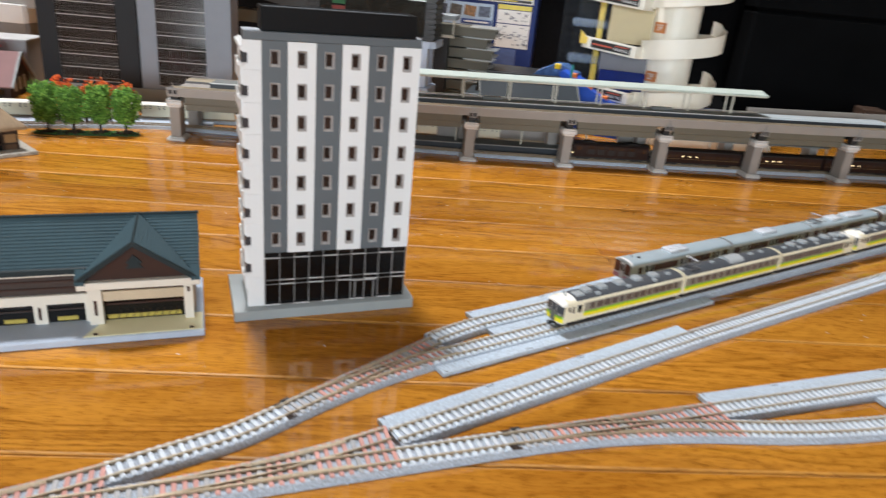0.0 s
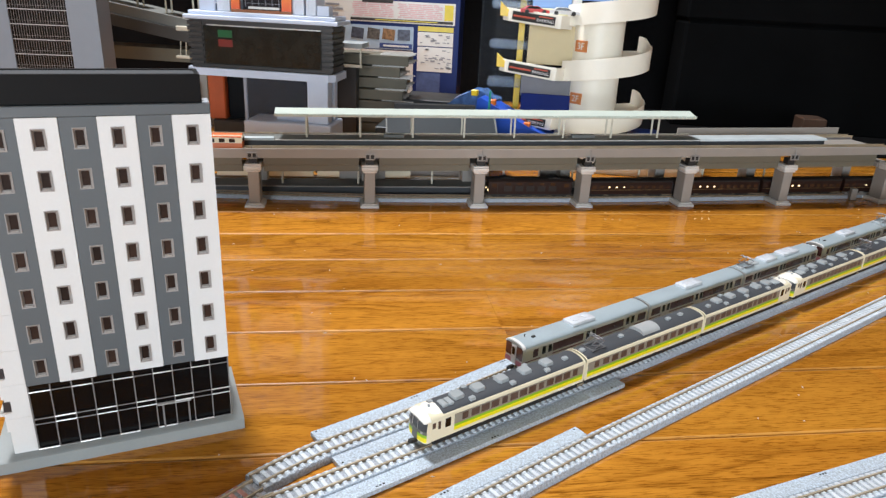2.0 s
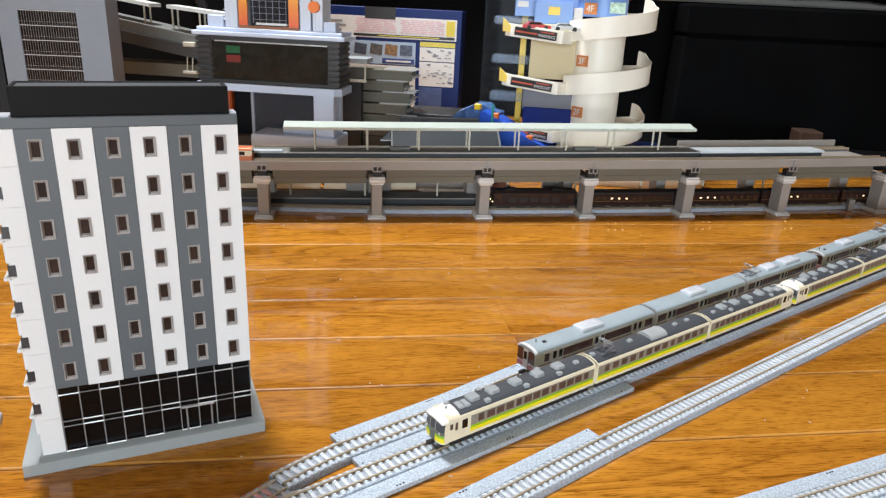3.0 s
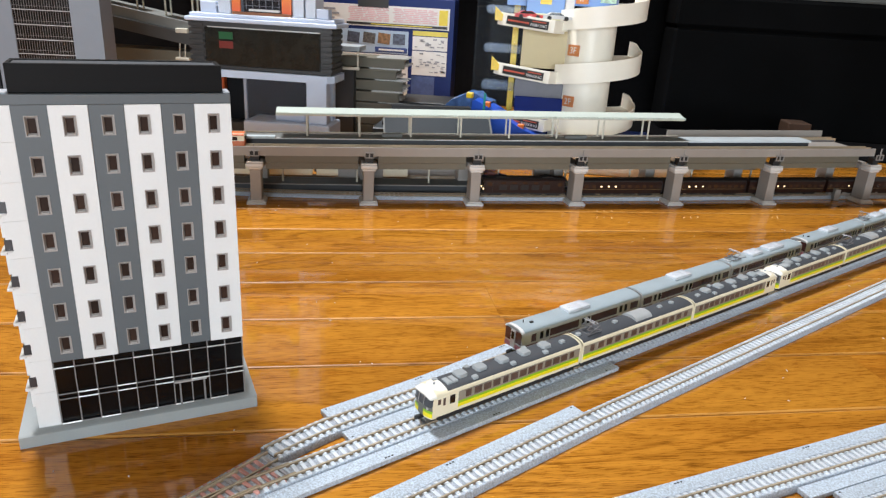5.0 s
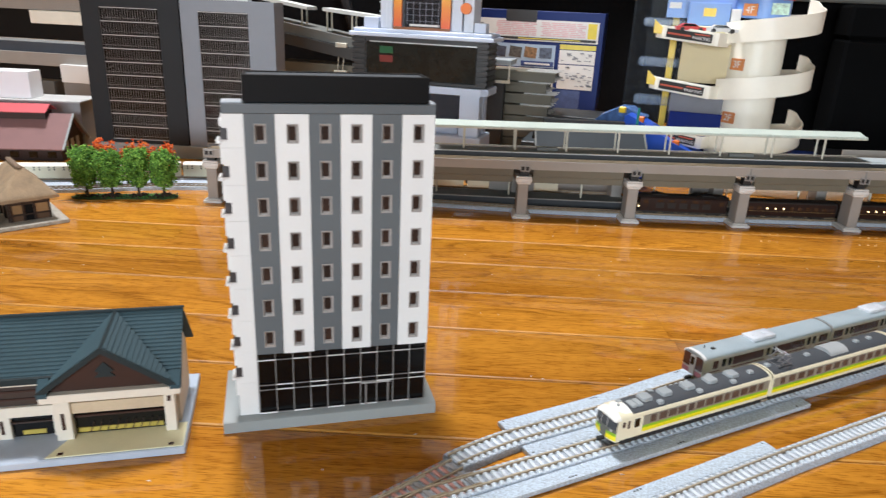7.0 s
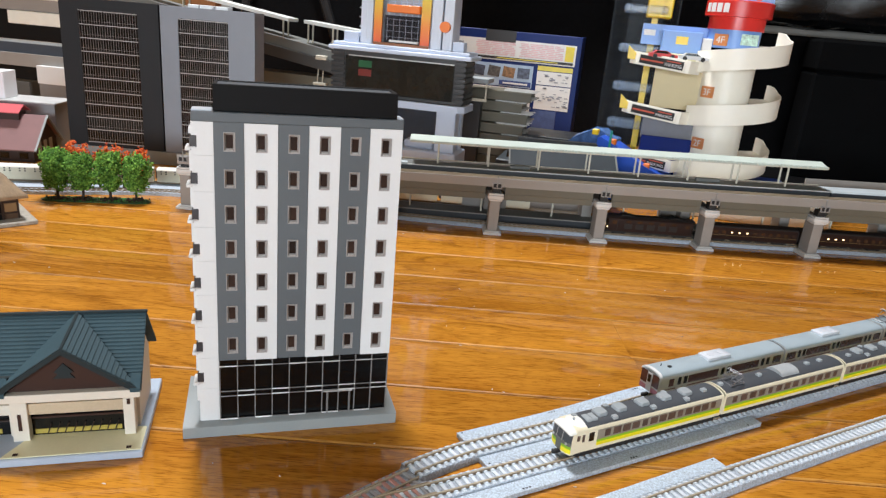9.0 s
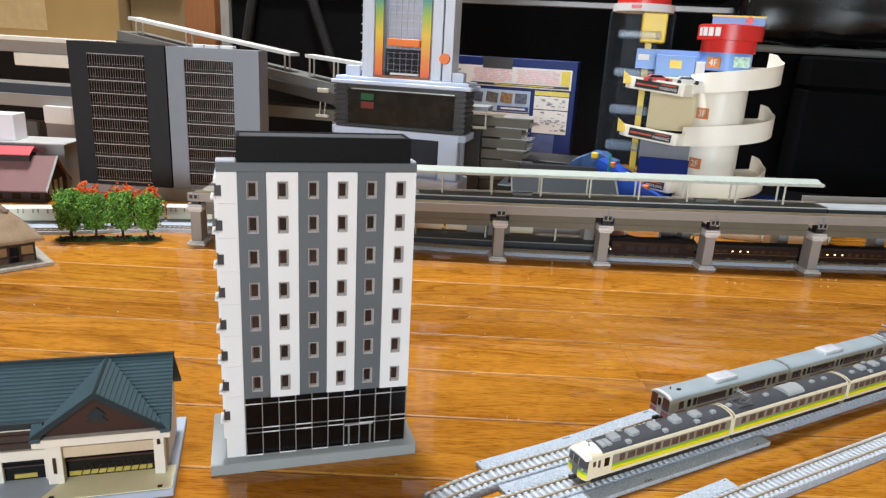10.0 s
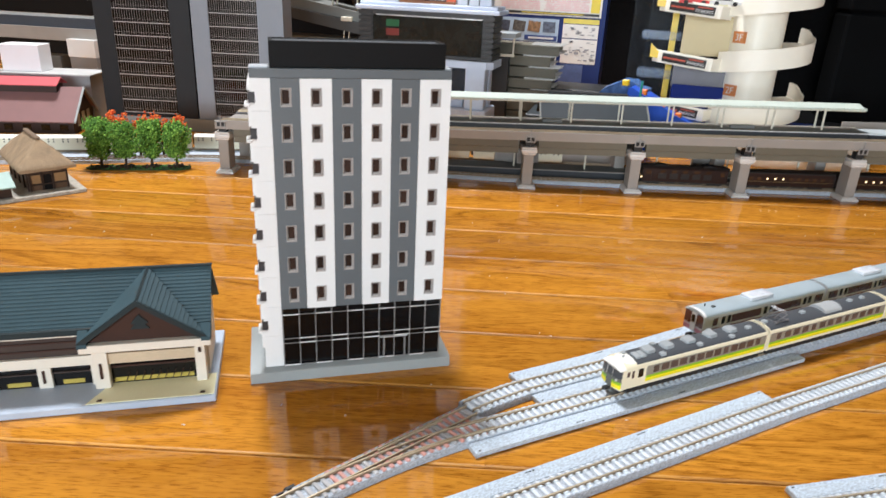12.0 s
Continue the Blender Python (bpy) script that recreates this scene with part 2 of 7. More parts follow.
def prism_x(bm, prof, x0, x1, mi=0):
    """A closed outline in y, z drawn out along x."""
    n = len(prof)
    a = [bm.verts.new((x0, y, z)) for y, z in prof]
    b = [bm.verts.new((x1, y, z)) for y, z in prof]
    fs = [bm.faces.new(a), bm.faces.new(b[::-1])]
    fs += [bm.faces.new((a[i], b[i], b[(i + 1) % n], a[(i + 1) % n])) for i in range(n)]
    for f in fs:
        f.material_index = mi


def plate(bm, outline, z0, z1, mi=0):
    """A closed outline in x, y drawn up from z0 to z1."""
    n = len(outline)
    a = [bm.verts.new((x, y, z0)) for x, y in outline]
    b = [bm.verts.new((x, y, z1)) for x, y in outline]
    fs = [bm.faces.new(a[::-1]), bm.faces.new(b)]
    fs += [bm.faces.new((a[i], a[(i + 1) % n], b[(i + 1) % n], b[i])) for i in range(n)]
    for f in fs:
        f.material_index = mi


def lathe(bm, prof, seg=32, a0=0.0, a1=360.0, close=True):
    """Turns an outline in r, z round the z axis."""
    whole = abs(a1 - a0) >= 359.9
    k = seg if whole else seg + 1
    rings = [[bm.verts.new((r * math.cos(t), r * math.sin(t), z)) for r, z in prof] for t in (radians(a0 + (a1 - a0) * i / seg) for i in range(k))]
    for i in range(seg):
        p, q = rings[i], rings[(i + 1) % k]
        for j in range(len(prof) if close else len(prof) - 1):
            jj = (j + 1) % len(prof)
            bm.faces.new((p[j], q[j], q[jj], p[jj]))
    if not whole and close:
        bm.faces.new(rings[0])
        bm.faces.new(rings[-1][::-1])


def smooth_path(pts, step=0.01):
    """A smooth line through points in x, y."""
    p = [Vector((*q, 0)) for q in pts]
    p = [2 * p[0] - p[1]] + p + [2 * p[-1] - p[-2]]
    out = []
    for i in range(1, len(p) - 2):
        k = max(1, int((p[i + 1] - p[i]).length / step))
        for j in range(k):
            t = j / k
            a, b, c, d = p[i - 1], p[i], p[i + 1], p[i + 2]
            out.append(0.5 * (2 * b + (c - a) * t + (2 * a - 5 * b + 4 * c - d) * t * t + (3 * b - a - 3 * c + d) * t ** 3))
    out.append(p[-2])
    return [(v.x, v.y) for v in out]


def normals(path):
    out = []
    for i in range(len(path)):
        a, b = path[max(0, i - 1)], path[min(len(path) - 1, i + 1)]
        d = Vector((b[0] - a[0], b[1] - a[1])).normalized()
        out.append((-d.y, d.x))
    return out


def sweep(bm, path, prof, mi=0):
    """A closed outline of (offset to the left, height) drawn along a path in x, y."""
    rows = [[bm.verts.new((x + nx * o, y + ny * o, z)) for o, z in prof] for (x, y), (nx, ny) in zip(path, normals(path))]
    n = len(prof)
    fs = [bm.faces.new(rows[0]), bm.faces.new(rows[-1][::-1])]
    for p, q in zip(rows, rows[1:]):
        fs += [bm.faces.new((p[j], q[j], q[(j + 1) % n], p[(j + 1) % n])) for j in range(n)]
    for f in fs:
        f.material_index = mi


def along(path, step, first=None):
    """Evenly spaced places on a path: x, y and heading in degrees."""
    first = step / 2 if first is None else first
    out, run, want = [], 0.0, first
    for a, b in zip(path, path[1:]):
        d = math.hypot(b[0] - a[0], b[1] - a[1])
        while d > 0 and want <= run + d + 1e-9:
            t = (want - run) / d
            out.append((a[0] + (b[0] - a[0]) * t, a[1] + (b[1] - a[1]) * t, math.degrees(math.atan2(b[1] - a[1], b[0] - a[0]))))
            want += step
        run += d
    return out


def arc(x, y, heading, radius, turn, n=12):
    """A path that starts at x, y on a heading and turns (left is plus) on a radius."""
    h, out, s = radians(heading), [(x, y)], math.copysign(1, turn)
    cx, cy = x - math.sin(h) * radius * s, y + math.cos(h) * radius * s
    for i in range(1, n + 1):
        a = h + radians(turn) * i / n
        out.append((cx + math.sin(a) * radius * s, cy - math.cos(a) * radius * s))
    return out


def line(x, y, heading, length, n=2):
    h = radians(heading)
    return [(x + math.cos(h) * length * i / n, y + math.sin(h) * length * i / n) for i in range(n + 1)]


# ---- room ----
PLASTER = mat("off_white_wallpaper", (0.48, 0.46, 0.42), 0.8, var=0.04, scale=8, fine=250, bump=0.3)
CEIL = mat("pale_ceiling_board", (0.50, 0.48, 0.44), 0.85, var=0.03, scale=5, fine=200, bump=0.3)
X0, X1, Y0, Y1, TOP = -2.6, 2.9, -2.3, 4.2, 2.4
for nm, a in (("wall_north", (X0, X1, Y1, Y1 + 0.1)), ("wall_west", (X0 - 0.1, X0, Y0 - 0.1, Y1 + 0.1)), ("wall_east", (X1, X1 + 0.1, Y0 - 0.1, Y1 + 0.1))):
    solid(nm, bm_cube(*a, -0.05, TOP), PLASTER, "off-white papered room wall", "wall", kind="structure")
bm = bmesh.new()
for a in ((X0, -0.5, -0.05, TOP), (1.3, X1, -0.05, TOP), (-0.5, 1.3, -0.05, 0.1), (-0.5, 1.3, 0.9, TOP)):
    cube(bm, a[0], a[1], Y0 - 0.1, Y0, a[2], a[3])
solid("wall_south", bm, PLASTER, "off-white papered room wall with an opening for the added window", "wall", kind="structure")
# Unseen made-up window, there only to frame the fill lamp.
win = thing("window_1", "white-framed window added behind the camera to carry a fill lamp", "window", kind="structure")
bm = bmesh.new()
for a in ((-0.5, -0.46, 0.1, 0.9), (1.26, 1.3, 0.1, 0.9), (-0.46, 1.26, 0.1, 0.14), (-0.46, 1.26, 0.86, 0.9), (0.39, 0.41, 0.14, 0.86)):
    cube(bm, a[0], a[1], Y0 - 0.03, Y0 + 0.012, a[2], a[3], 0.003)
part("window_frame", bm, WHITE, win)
solid("ceiling", bm_cube(X0 - 0.1, X1 + 0.1, Y0 - 0.1, Y1 + 0.1, TOP, TOP + 0.1), CEIL, "pale ceiling of the room", "ceiling", kind="structure")

BOARD, GRAIN = 0.0755, 14.3
floor = solid("floor", bm_cube(X0 - 0.1, X1 + 0.1, Y0 - 0.1, Y1 + 0.1, -0.05, -0.0035), OAK, "glossy orange-brown oak strip flooring", "floor", kind="structure")

# ---- tracks ----
RX = 0.00465


def sleeper_mesh(material, half=0.0080):
    bm = bmesh.new()
    cube(bm, -half, half, -0.00125, 0.00125, 0.0036, 0.0050, 0.0003)
    for x in (-RX - 0.0014, -RX + 0.0014, RX - 0.0014, RX + 0.0014):
        cube(bm, x - 0.0006, x + 0.0006, -0.0008, 0.0008, 0.0049, 0.0055)
    return mesh_of("sleeper", bm, material)


SLEEP = {"pale": sleeper_mesh(SLEEPER), "dark": sleeper_mesh(SLEEPER_DARK)}


JOINER = mesh_of("joiner", bm_cube(-0.0028, 0.0028, -0.0006, 0.0006, 0.0040, 0.0053, bev=0.0002), DARKBROWN)
HOLE = mesh_of("pin_hole", bm_cube(-0.0006, 0.0006, -0.0005, 0.0005, -0.0004, 0.00012), BLACK)


def rails(path, root, offs=(-RX, RX), tops=None):
    for o in offs:
        bm = bmesh.new()
        sweep(bm, path, [(o - 0.00034, 0.0036), (o + 0.00034, 0.0036), (o + 0.00034, 0.0058), (o - 0.00034, 0.0058)], 1)
        sweep(bm, path, [(o - 0.00034, 0.0058), (o + 0.00034, 0.0058), (o + 0.00028, 0.0063), (o - 0.00028, 0.0063)], 0)
        part("rail", bm, [tops or RAIL, RAIL_SIDE], root)


def track(path, label, strips=(), look_of="pale", bed=None, z=0.0, sleepers=True, pitch=0.0049, limit=300, tops=None):
    root = thing("track", label, "model track", pose(0, 0, z), group="model railway tracks")
    bm = bmesh.new()
    sweep(bm, path, [(-0.00925, 0), (0.00925, 0), (0.0083, 0.0042), (-0.0083, 0.0042)])
    part("roadbed", bm, bed or BALLAST, root)
    rails(path, root, tops=tops)
    for o0, o1, a, b in strips:
        bm = bmesh.new()
        sub = [p for p in path if a <= (p[0] - path[0][0]) ** 2 + (p[1] - path[0][1]) ** 2 <= b] if a or b else path
        sweep(bm, sub, [(o0, 0.0006), (o1, 0.0006), (o1, 0.0036), (o0, 0.0036)])
        st = part("ballast_strip", bm, STRIP, root, "pale grey flat edge strip")
        mid = (o0 + o1) / 2
        far = o1 if abs(o1) > abs(o0) else o0
        step = math.hypot(sub[1][0] - sub[0][0], sub[1][1] - sub[0][1])
        nn = normals(sub)
        last = min(len(sub) - 1, int(0.27 / step))
        spots = [(0, 0.0030, far * 0.92), (last, -0.0030, far * 0.92)]
        spots += [(int(last * f), d, far * 0.90) for f in (0.3, 0.62) for d in (-0.0022, 0.0, 0.0022)]
        for i, d, o in spots:
            (x, y), (nx, ny) = sub[i], nn[i]
            part("pin_hole", HOLE, None, st, m=pose(x + nx * o + ny * d, y + ny * o - nx * d, 0.0036, 0, 0, math.degrees(math.atan2(-nx, ny))))
    if sleepers:
        for x, y, h in along(path, pitch)[:limit]:
            part("sleeper", SLEEP[look_of], None, root, m=pose(x, y, 0, 0, 0, h + 90))
    return root


def turnout(x, y, heading, turn, label, length=0.14, radius=0.541):
    """A straight leg and one that curves off, with blades, frog and guard rails."""
    root = thing("turnout", label, "model track", group="model railway tracks")
    straight, off = line(x, y, heading, length, 24), arc(x, y, heading, radius, turn, 24)
    bm = bmesh.new()
    sweep(bm, straight, [(-0.00925, 0), (0.00925, 0), (0.0083, 0.0042), (-0.0083, 0.0042)])
    sweep(bm, off, [(-0.00925, 0), (0.00925, 0), (0.0083, 0.00412), (-0.0083, 0.00412)])
    part("roadbed", bm, BALLAST, root)
    s = math.copysign(1, turn)
    rails(straight, root, (-s * RX,))
    rails(straight[4:], root, (s * RX,))
    rails(off, root, (s * RX,))
    rails(off[4:], root, (-s * RX,))
    for p, o in ((straight[11:21], -s * (RX - 0.0013)), (off[11:21], s * (RX - 0.0013))):
        bm = bmesh.new()
        sweep(bm, p, [(o - 0.0004, 0.0036), (o + 0.0004, 0.0036), (o + 0.0004, 0.0062), (o - 0.0004, 0.0062)])
        part("guard_rail", bm, RAIL, root)
    bm = bmesh.new()
    sx, sy = line(x, y, heading, 0.006, 1)[1]
    n = Vector((-math.sin(radians(heading)), math.cos(radians(heading)), 0))
    c = Vector((sx, sy, 0)) - n * s * 0.0085
    m = Matrix.Translation(c) @ pose(0, 0, 0, 0, 0, heading)
    r = cube(bm, -0.0030, 0.0030, -0.0014, 0.0014, 0.0030, 0.0052, 0.0005)
    for v in bm.verts:
        v.co = m @ v.co
    for s_ in (-1, 1):
        for o in (RX + 0.0008, 0.0075):
            p_ = Vector((x, y, 0)) + n * s_ * o
            part("joiner", JOINER, None, root, m=pose(p_.x, p_.y, 0.0, 0, 0, heading))
    part("point_lever", bm, UNDER, root, "black point lever housing")
    for i, (px_, py_, h) in enumerate(along(straight, 0.0049)):
        d = (i + 0.5) * 0.0049
        lat = s * (radius - math.sqrt(radius * radius - d * d))
        a, b = min(0, lat) - 0.0080, max(0, lat) + 0.0080
        k = (b - a) / 0.016
        hh = radians(h)
        mid = (a + b) / 2
        ob = part("sleeper", SLEEP["grey"] if d < 0.022 or i % 5 == 4 else SLEEP["red"], None, root, m=pose(px_ - math.sin(hh) * mid, py_ + math.cos(hh) * mid, 0, 0, 0, h + 90) @ Matrix.Diagonal((k, 1, 1, 1)))
    return root


def plain_sleeper(material):
    return mesh_of("sleeper", bm_cube(-0.008, 0.008, -0.0012, 0.0012, 0.0036, 0.0050, bev=0.0003), material)


SLEEP["red"], SLEEP["grey"] = plain_sleeper(SLEEPER_RED), plain_sleeper(mat("pale_grey_sleeper", (0.42, 0.42, 0.43), 0.6, spread=0.2))


def on_line(heading, s, c):
    """Plan place at s along and c to the right of a heading through the origin."""
    h = radians(heading)
    return math.cos(h) * s + math.sin(h) * c, math.sin(h) * s - math.cos(h) * c


LA, LB, LC = 42.4, 43.9, 28.9
turnout(*on_line(LC, 0.217, -0.3695), LC, 15, "grey-ballast model turnout with reddish sleepers")
turnout(*on_line(LC, 0.357, -0.3695), LC, 15, "grey-ballast model turnout splitting towards the storage track")
turnout(*on_line(LC, 0.563, -0.3695), LC, -15, "grey-ballast model turnout with brownish sleepers on the near track")
J1 = (0.1870, 0.5830)
turnout(*J1, 57.4, -15, "model turnout with red sleepers in front of the hotel", 0.124, 0.48)

a0 = on_line(LC, 0.357, -0.3879)
lead = smooth_path([a0, (a0[0] + 0.024, a0[1] + 0.0245), (0.1705, 0.5590), J1], 0.006)
track(lead, "short curved single model track between two turnouts")

A2 = line(*on_line(LA, 0.635, -0.3197), LA, 0.27, 30)
track(A2, "straight model track with pale edge strip under the yellow train", strips=((-0.0185, -0.00925, 0, 0),))
track(line(*on_line(LA, 0.905, -0.3197), LA, 1.2, 60), "straight plain single model track under the yellow train", limit=172)

A1c = arc(0.2440, 0.6800, 57.4, 0.30, -11, 14)[3:]
track(A1c, "short curved model track leaving the turnout")
A1 = smooth_path([A1c[-1]] + [on_line(LA, s, c) for s, c in ((0.770, -0.3480), (0.840, -0.3525), (0.900, -0.3538), (0.960, -0.3540))], 0.01)
track(A1, "straight model track with pale edge strips, grey train on it", strips=((-0.0182, -0.00925, 0, 0), (0.00925, 0.0185, 0, 0)))
A1x, A1y = A1[-1]
track(line(A1x, A1y, LA, 1.1, 55), "straight plain single model track under the grey train", limit=70)

B0 = on_line(LB, 0.583, -0.2435)
B = line(*B0, LB, 0.262, 30)
track(B, "empty straight model track with one pale edge strip", strips=((0.00925, 0.0185, 0, 0),))
track(line(*on_line(LB, 0.845, -0.2435), 42.5, 1.1, 55), "empty straight single model track with white sleepers", limit=196)

track(line(*on_line(LC, 0.497, -0.3695), LC, 0.066, 6), "short straight model track between two turnouts")
D = line(*on_line(LC, 0.703, -0.3695), LC, 0.9, 45)
track(D, "empty near model track with a wide pale edge strip", strips=((0.00925, 0.0185, 0, 0),), limit=150)
bm = bmesh.new()
sweep(bm, line(*on_line(LC, 0.826, -0.3602), LC, 0.78, 4), [(-0.0088, 0.0006), (0.0, 0.0006), (0.0, 0.0036), (-0.0088, 0.0036)])
solid("edge_strip", bm, STRIP, "pale grey flat strip clipped between two tracks", "model track")
e0 = on_line(LC, 0.703, -0.3511)
Ec = arc(*e0, LC - 15, 0.541, 15, 16)
track(Ec, "curved plain model track beside the near track")
track(line(*Ec[-1], LC, 0.75, 40), "parallel near model track with pale edge strip", strips=((0.00925, 0.0179, 0, 0),), limit=104)


# ---- hotel ----
GLINT = mat("bar_glint", (0.90, 0.90, 0.90), 0.32, metal=0.6)
def hotel():
    m = pose(0.1120, 0.6742, 0, 0, 0, 30.2)
    h = thing("model_hotel", "white and slate-grey striped eight-storey model hotel on a grey base", "model building", m)
    D0, D1 = 0.006, 0.058
    bm = bmesh.new()
    prism_x(bm, [(0, 0), (0.064, 0), (0.064, 0.0070), (0.0625, 0.0080), (0.0015, 0.0080), (0, 0.0070)], 0.0, 0.1308)
    part("base", bm, BASEGREY, h, "light grey bevelled plinth")
    part("core", bm_cube(0.0105, 0.1243, D0 + 0.004, D1, 0.0078, 0.1880, bev=0.0004), WHITE, h)
    # the white pier that runs the full height beside the glass
    for k in range(9):
        bm = bmesh.new()
        z0 = 0.008 + (0.0 if k == 0 else 0.0222 + 0.0204 * (k - 1))
        z1 = min(0.1915, 0.008 + 0.0222 + 0.0204 * k) - 0.00006
        cube(bm, 0.0098, 0.0212, D0, D0 + 0.006, z0, z1, 0.00012)
        part("pier_block", bm, WHITE, h)
    cols = [0.0212, 0.0372, 0.0552, 0.0719, 0.0895, 0.1061, 0.1250]
    win = mesh_of("window_pane", bm_cube(-0.0019, 0.0019, 0.0, 0.001, -0.0039, 0.0039), WINDOW_BROWN)
    # splayed frame, its foot bar in silver to paint a highlight on the sill
    bm = bmesh.new()
    ow, oh, iw, ih = 0.0031, 0.0053, 0.0018, 0.0037
    o_ = [bm.verts.new((x, -0.0006, z)) for x, z in ((-ow, -oh), (ow, -oh), (ow, oh), (-ow, oh))]
    p_ = [bm.verts.new((x * 0.88, -0.0006, z * 0.93)) for x, z in ((-ow, -oh), (ow, -oh), (ow, oh), (-ow, oh))]
    i_ = [bm.verts.new((x, 0.0013, z)) for x, z in ((-iw, -ih), (iw, -ih), (iw, ih), (-iw, ih))]
    k_ = [bm.verts.new((x, 0.0016, z)) for x, z in ((-ow, -oh), (ow, -oh), (ow, oh), (-ow, oh))]
    for p, q in ((o_, p_), (p_, i_), (k_, o_), (i_, k_)):
        for n_ in range(4):
            bm.faces.new((p[n_], p[(n_ + 1) % 4], q[(n_ + 1) % 4], q[n_]))
    cube(bm, -0.0016, 0.0016, -0.0003, 0.0010, -0.0050, -0.0041, 0.0002, mi=1)
    frame_me = mesh_of("window_frame", bm, [FRAME, CHROME], 20)
    rows = [0.1806 - 0.02035 * k for k in range(7)]
    for i in range(6):
        x0, x1 = cols[i], cols[i + 1]
        grey = i % 2 == 0
        y = D0 + (0.0 if grey else -0.0006)
        xm = (x0 + x1) / 2 + (0.0002 if grey else 0.0)
        bm = bmesh.new()
        # panels between the window holes, storey by storey
        cube(bm, x0, xm - 0.0031, y, D0 + 0.005, 0.0486, 0.1910)
        cube(bm, xm + 0.0031, x1 - 0.0002, y, D0 + 0.005, 0.0486, 0.1910)
        edges = [0.1910] + [v for r in rows for v in (r + 0.0053, r - 0.0053)] + [0.0486]
        for a, b in zip(edges[::2], edges[1::2]):
            cube(bm, xm - 0.0031, xm + 0.0031, y, D0 + 0.005, b, a)
        strip = part("facade_strip", bm, GREYWALL if grey else WHITE, h, "slate-grey facade strip" if grey else "white facade strip")
        for r in rows:
            w = part("window", frame_me, None, strip, m=pose(xm, y + 0.0002, r))
        for r in rows:
            part("window_pane", win, None, strip, m=pose(xm, y + 0.0018, r))
    bm = bmesh.new()
    cube(bm, 0.0100, 0.1250, D0 - 0.0006, 0.020, 0.1911, 0.1965, 0.0004)
    part("parapet", bm, GREYWALL, h, "slate-grey parapet band")
    pale = mat("pale_grey_roof", (0.46, 0.49, 0.53), 0.5)
    for x0, x1 in ((0.0100, 0.0205), (0.1215, 0.1250)):
        part("roof_slab", bm_cube(x0, x1, D0 + 0.001, 0.018, 0.1964, 0.1973, bev=0.0003), pale, h, "pale grey roof edge")
    bm = bmesh.new()
    cube(bm, 0.0212, 0.1212, D0 + 0.0012, D0 + 0.0035, 0.1968, 0.2110, 0.0003)
    cube(bm, 0.0212, 0.0232, D0 + 0.0035, 0.030, 0.1968, 0.2110, 0.0003)
    cube(bm, 0.1192, 0.1212, D0 + 0.0035, 0.030, 0.1968, 0.2110, 0.0003)
    cube(bm, 0.0212, 0.1212, 0.028, 0.030, 0.1968, 0.2110, 0.0003)
    part("roof_screen", bm, BLACK, h, "matt black roof screen wall")
    part("roof_deck", bm_cube(0.0232, 0.1192, D0 + 0.0035, 0.028, 0.1966, 0.2103), mat("slate_roof_deck", (0.035, 0.043, 0.052), 0.6), h)
    # glazed ground floors
    part("glazing", bm_cube(0.0213, 0.1246, D0 + 0.0008, D0 + 0.004, 0.0080, 0.0480), GLASS_DARK, h, "black glass shopfront")
    n = 10
    for k in range(n + 1):
        x = 0.0216 + (0.1242 - 0.0216) * k / n
        part("mullion", bm_cube(x - 0.00032, x + 0.00032, D0 - 0.0004, D0 + 0.0012, 0.0080, 0.0482), MULLION, h)
    for z in (0.0447, 0.0277, 0.0244, 0.0084):
        # brighter metal in every other bay: reflections on the bars put into the material
        for k in range(n):
            xa = 0.0216 + 0.01026 * k
            lit = (k + (z < 0.03) + (z < 0.01)) % 2 == 0
            bm = bmesh.new()
            tube(bm, (xa, D0 - 0.0004, z), (xa + 0.01026, D0 - 0.0004, z), 0.00042 if lit else 0.00034, seg=8)
            part("glazing_bar", bm, GLINT if lit else MULLION, h)
    part("entrance_canopy", bm_cube(0.0836, 0.1020, D0 - 0.0016, D0 + 0.001, 0.0234, 0.0241, bev=0.0001), CHROME, h, "thin silver entrance canopy")
    for x in (0.0865, 0.1005):
        part("door_post", bm_cube(x - 0.0005, x + 0.0005, D0 - 0.0010, D0 + 0.001, 0.0080, 0.0232), MULLION, h)
    # little bay boxes on the flank
    bay = mesh_of("bay_box", bm_cube(-0.0030, 0.0, -0.0018, 0.010, -0.0052, -0.0034, bev=0.0003), WHITE)
    # Dark block paints the unlit inside of a corner notch; silver sill, its highlight.
    slit = mesh_of("bay_window", bm_cube(-0.0006, 0.0030, -0.0012, 0.0080, -0.0034, 0.0030, bev=0.0002), mat("dark_bay_notch", (0.035, 0.035, 0.04), 0.3))
    rim = mesh_of("bay_sill", bm_cube(-0.0016, 0.0026, -0.0016, 0.0060, -0.0040, -0.0030, bev=0.0002), CHROME)
    for k in range(8):
        z = 0.1806 - 0.02035 * k
        b_ = part("bay_box", bay, None, h, m=pose(0.0096, D0 + 0.0010, z))
        part("bay_window", slit, None, b_)
        part("bay_sill", rim, None, b_)
    for k in range(9):
        z1 = 0.1806 - 0.02035 * (k - 1) - 0.0052
        part("flank_panel", bm_cube(0.0084, 0.0106, D0 + 0.0012, D1 - 0.004, max(0.0082, z1 - 0.0115), min(z1, 0.1875), bev=0.0003), WHITE, h)
    return h


hotel()


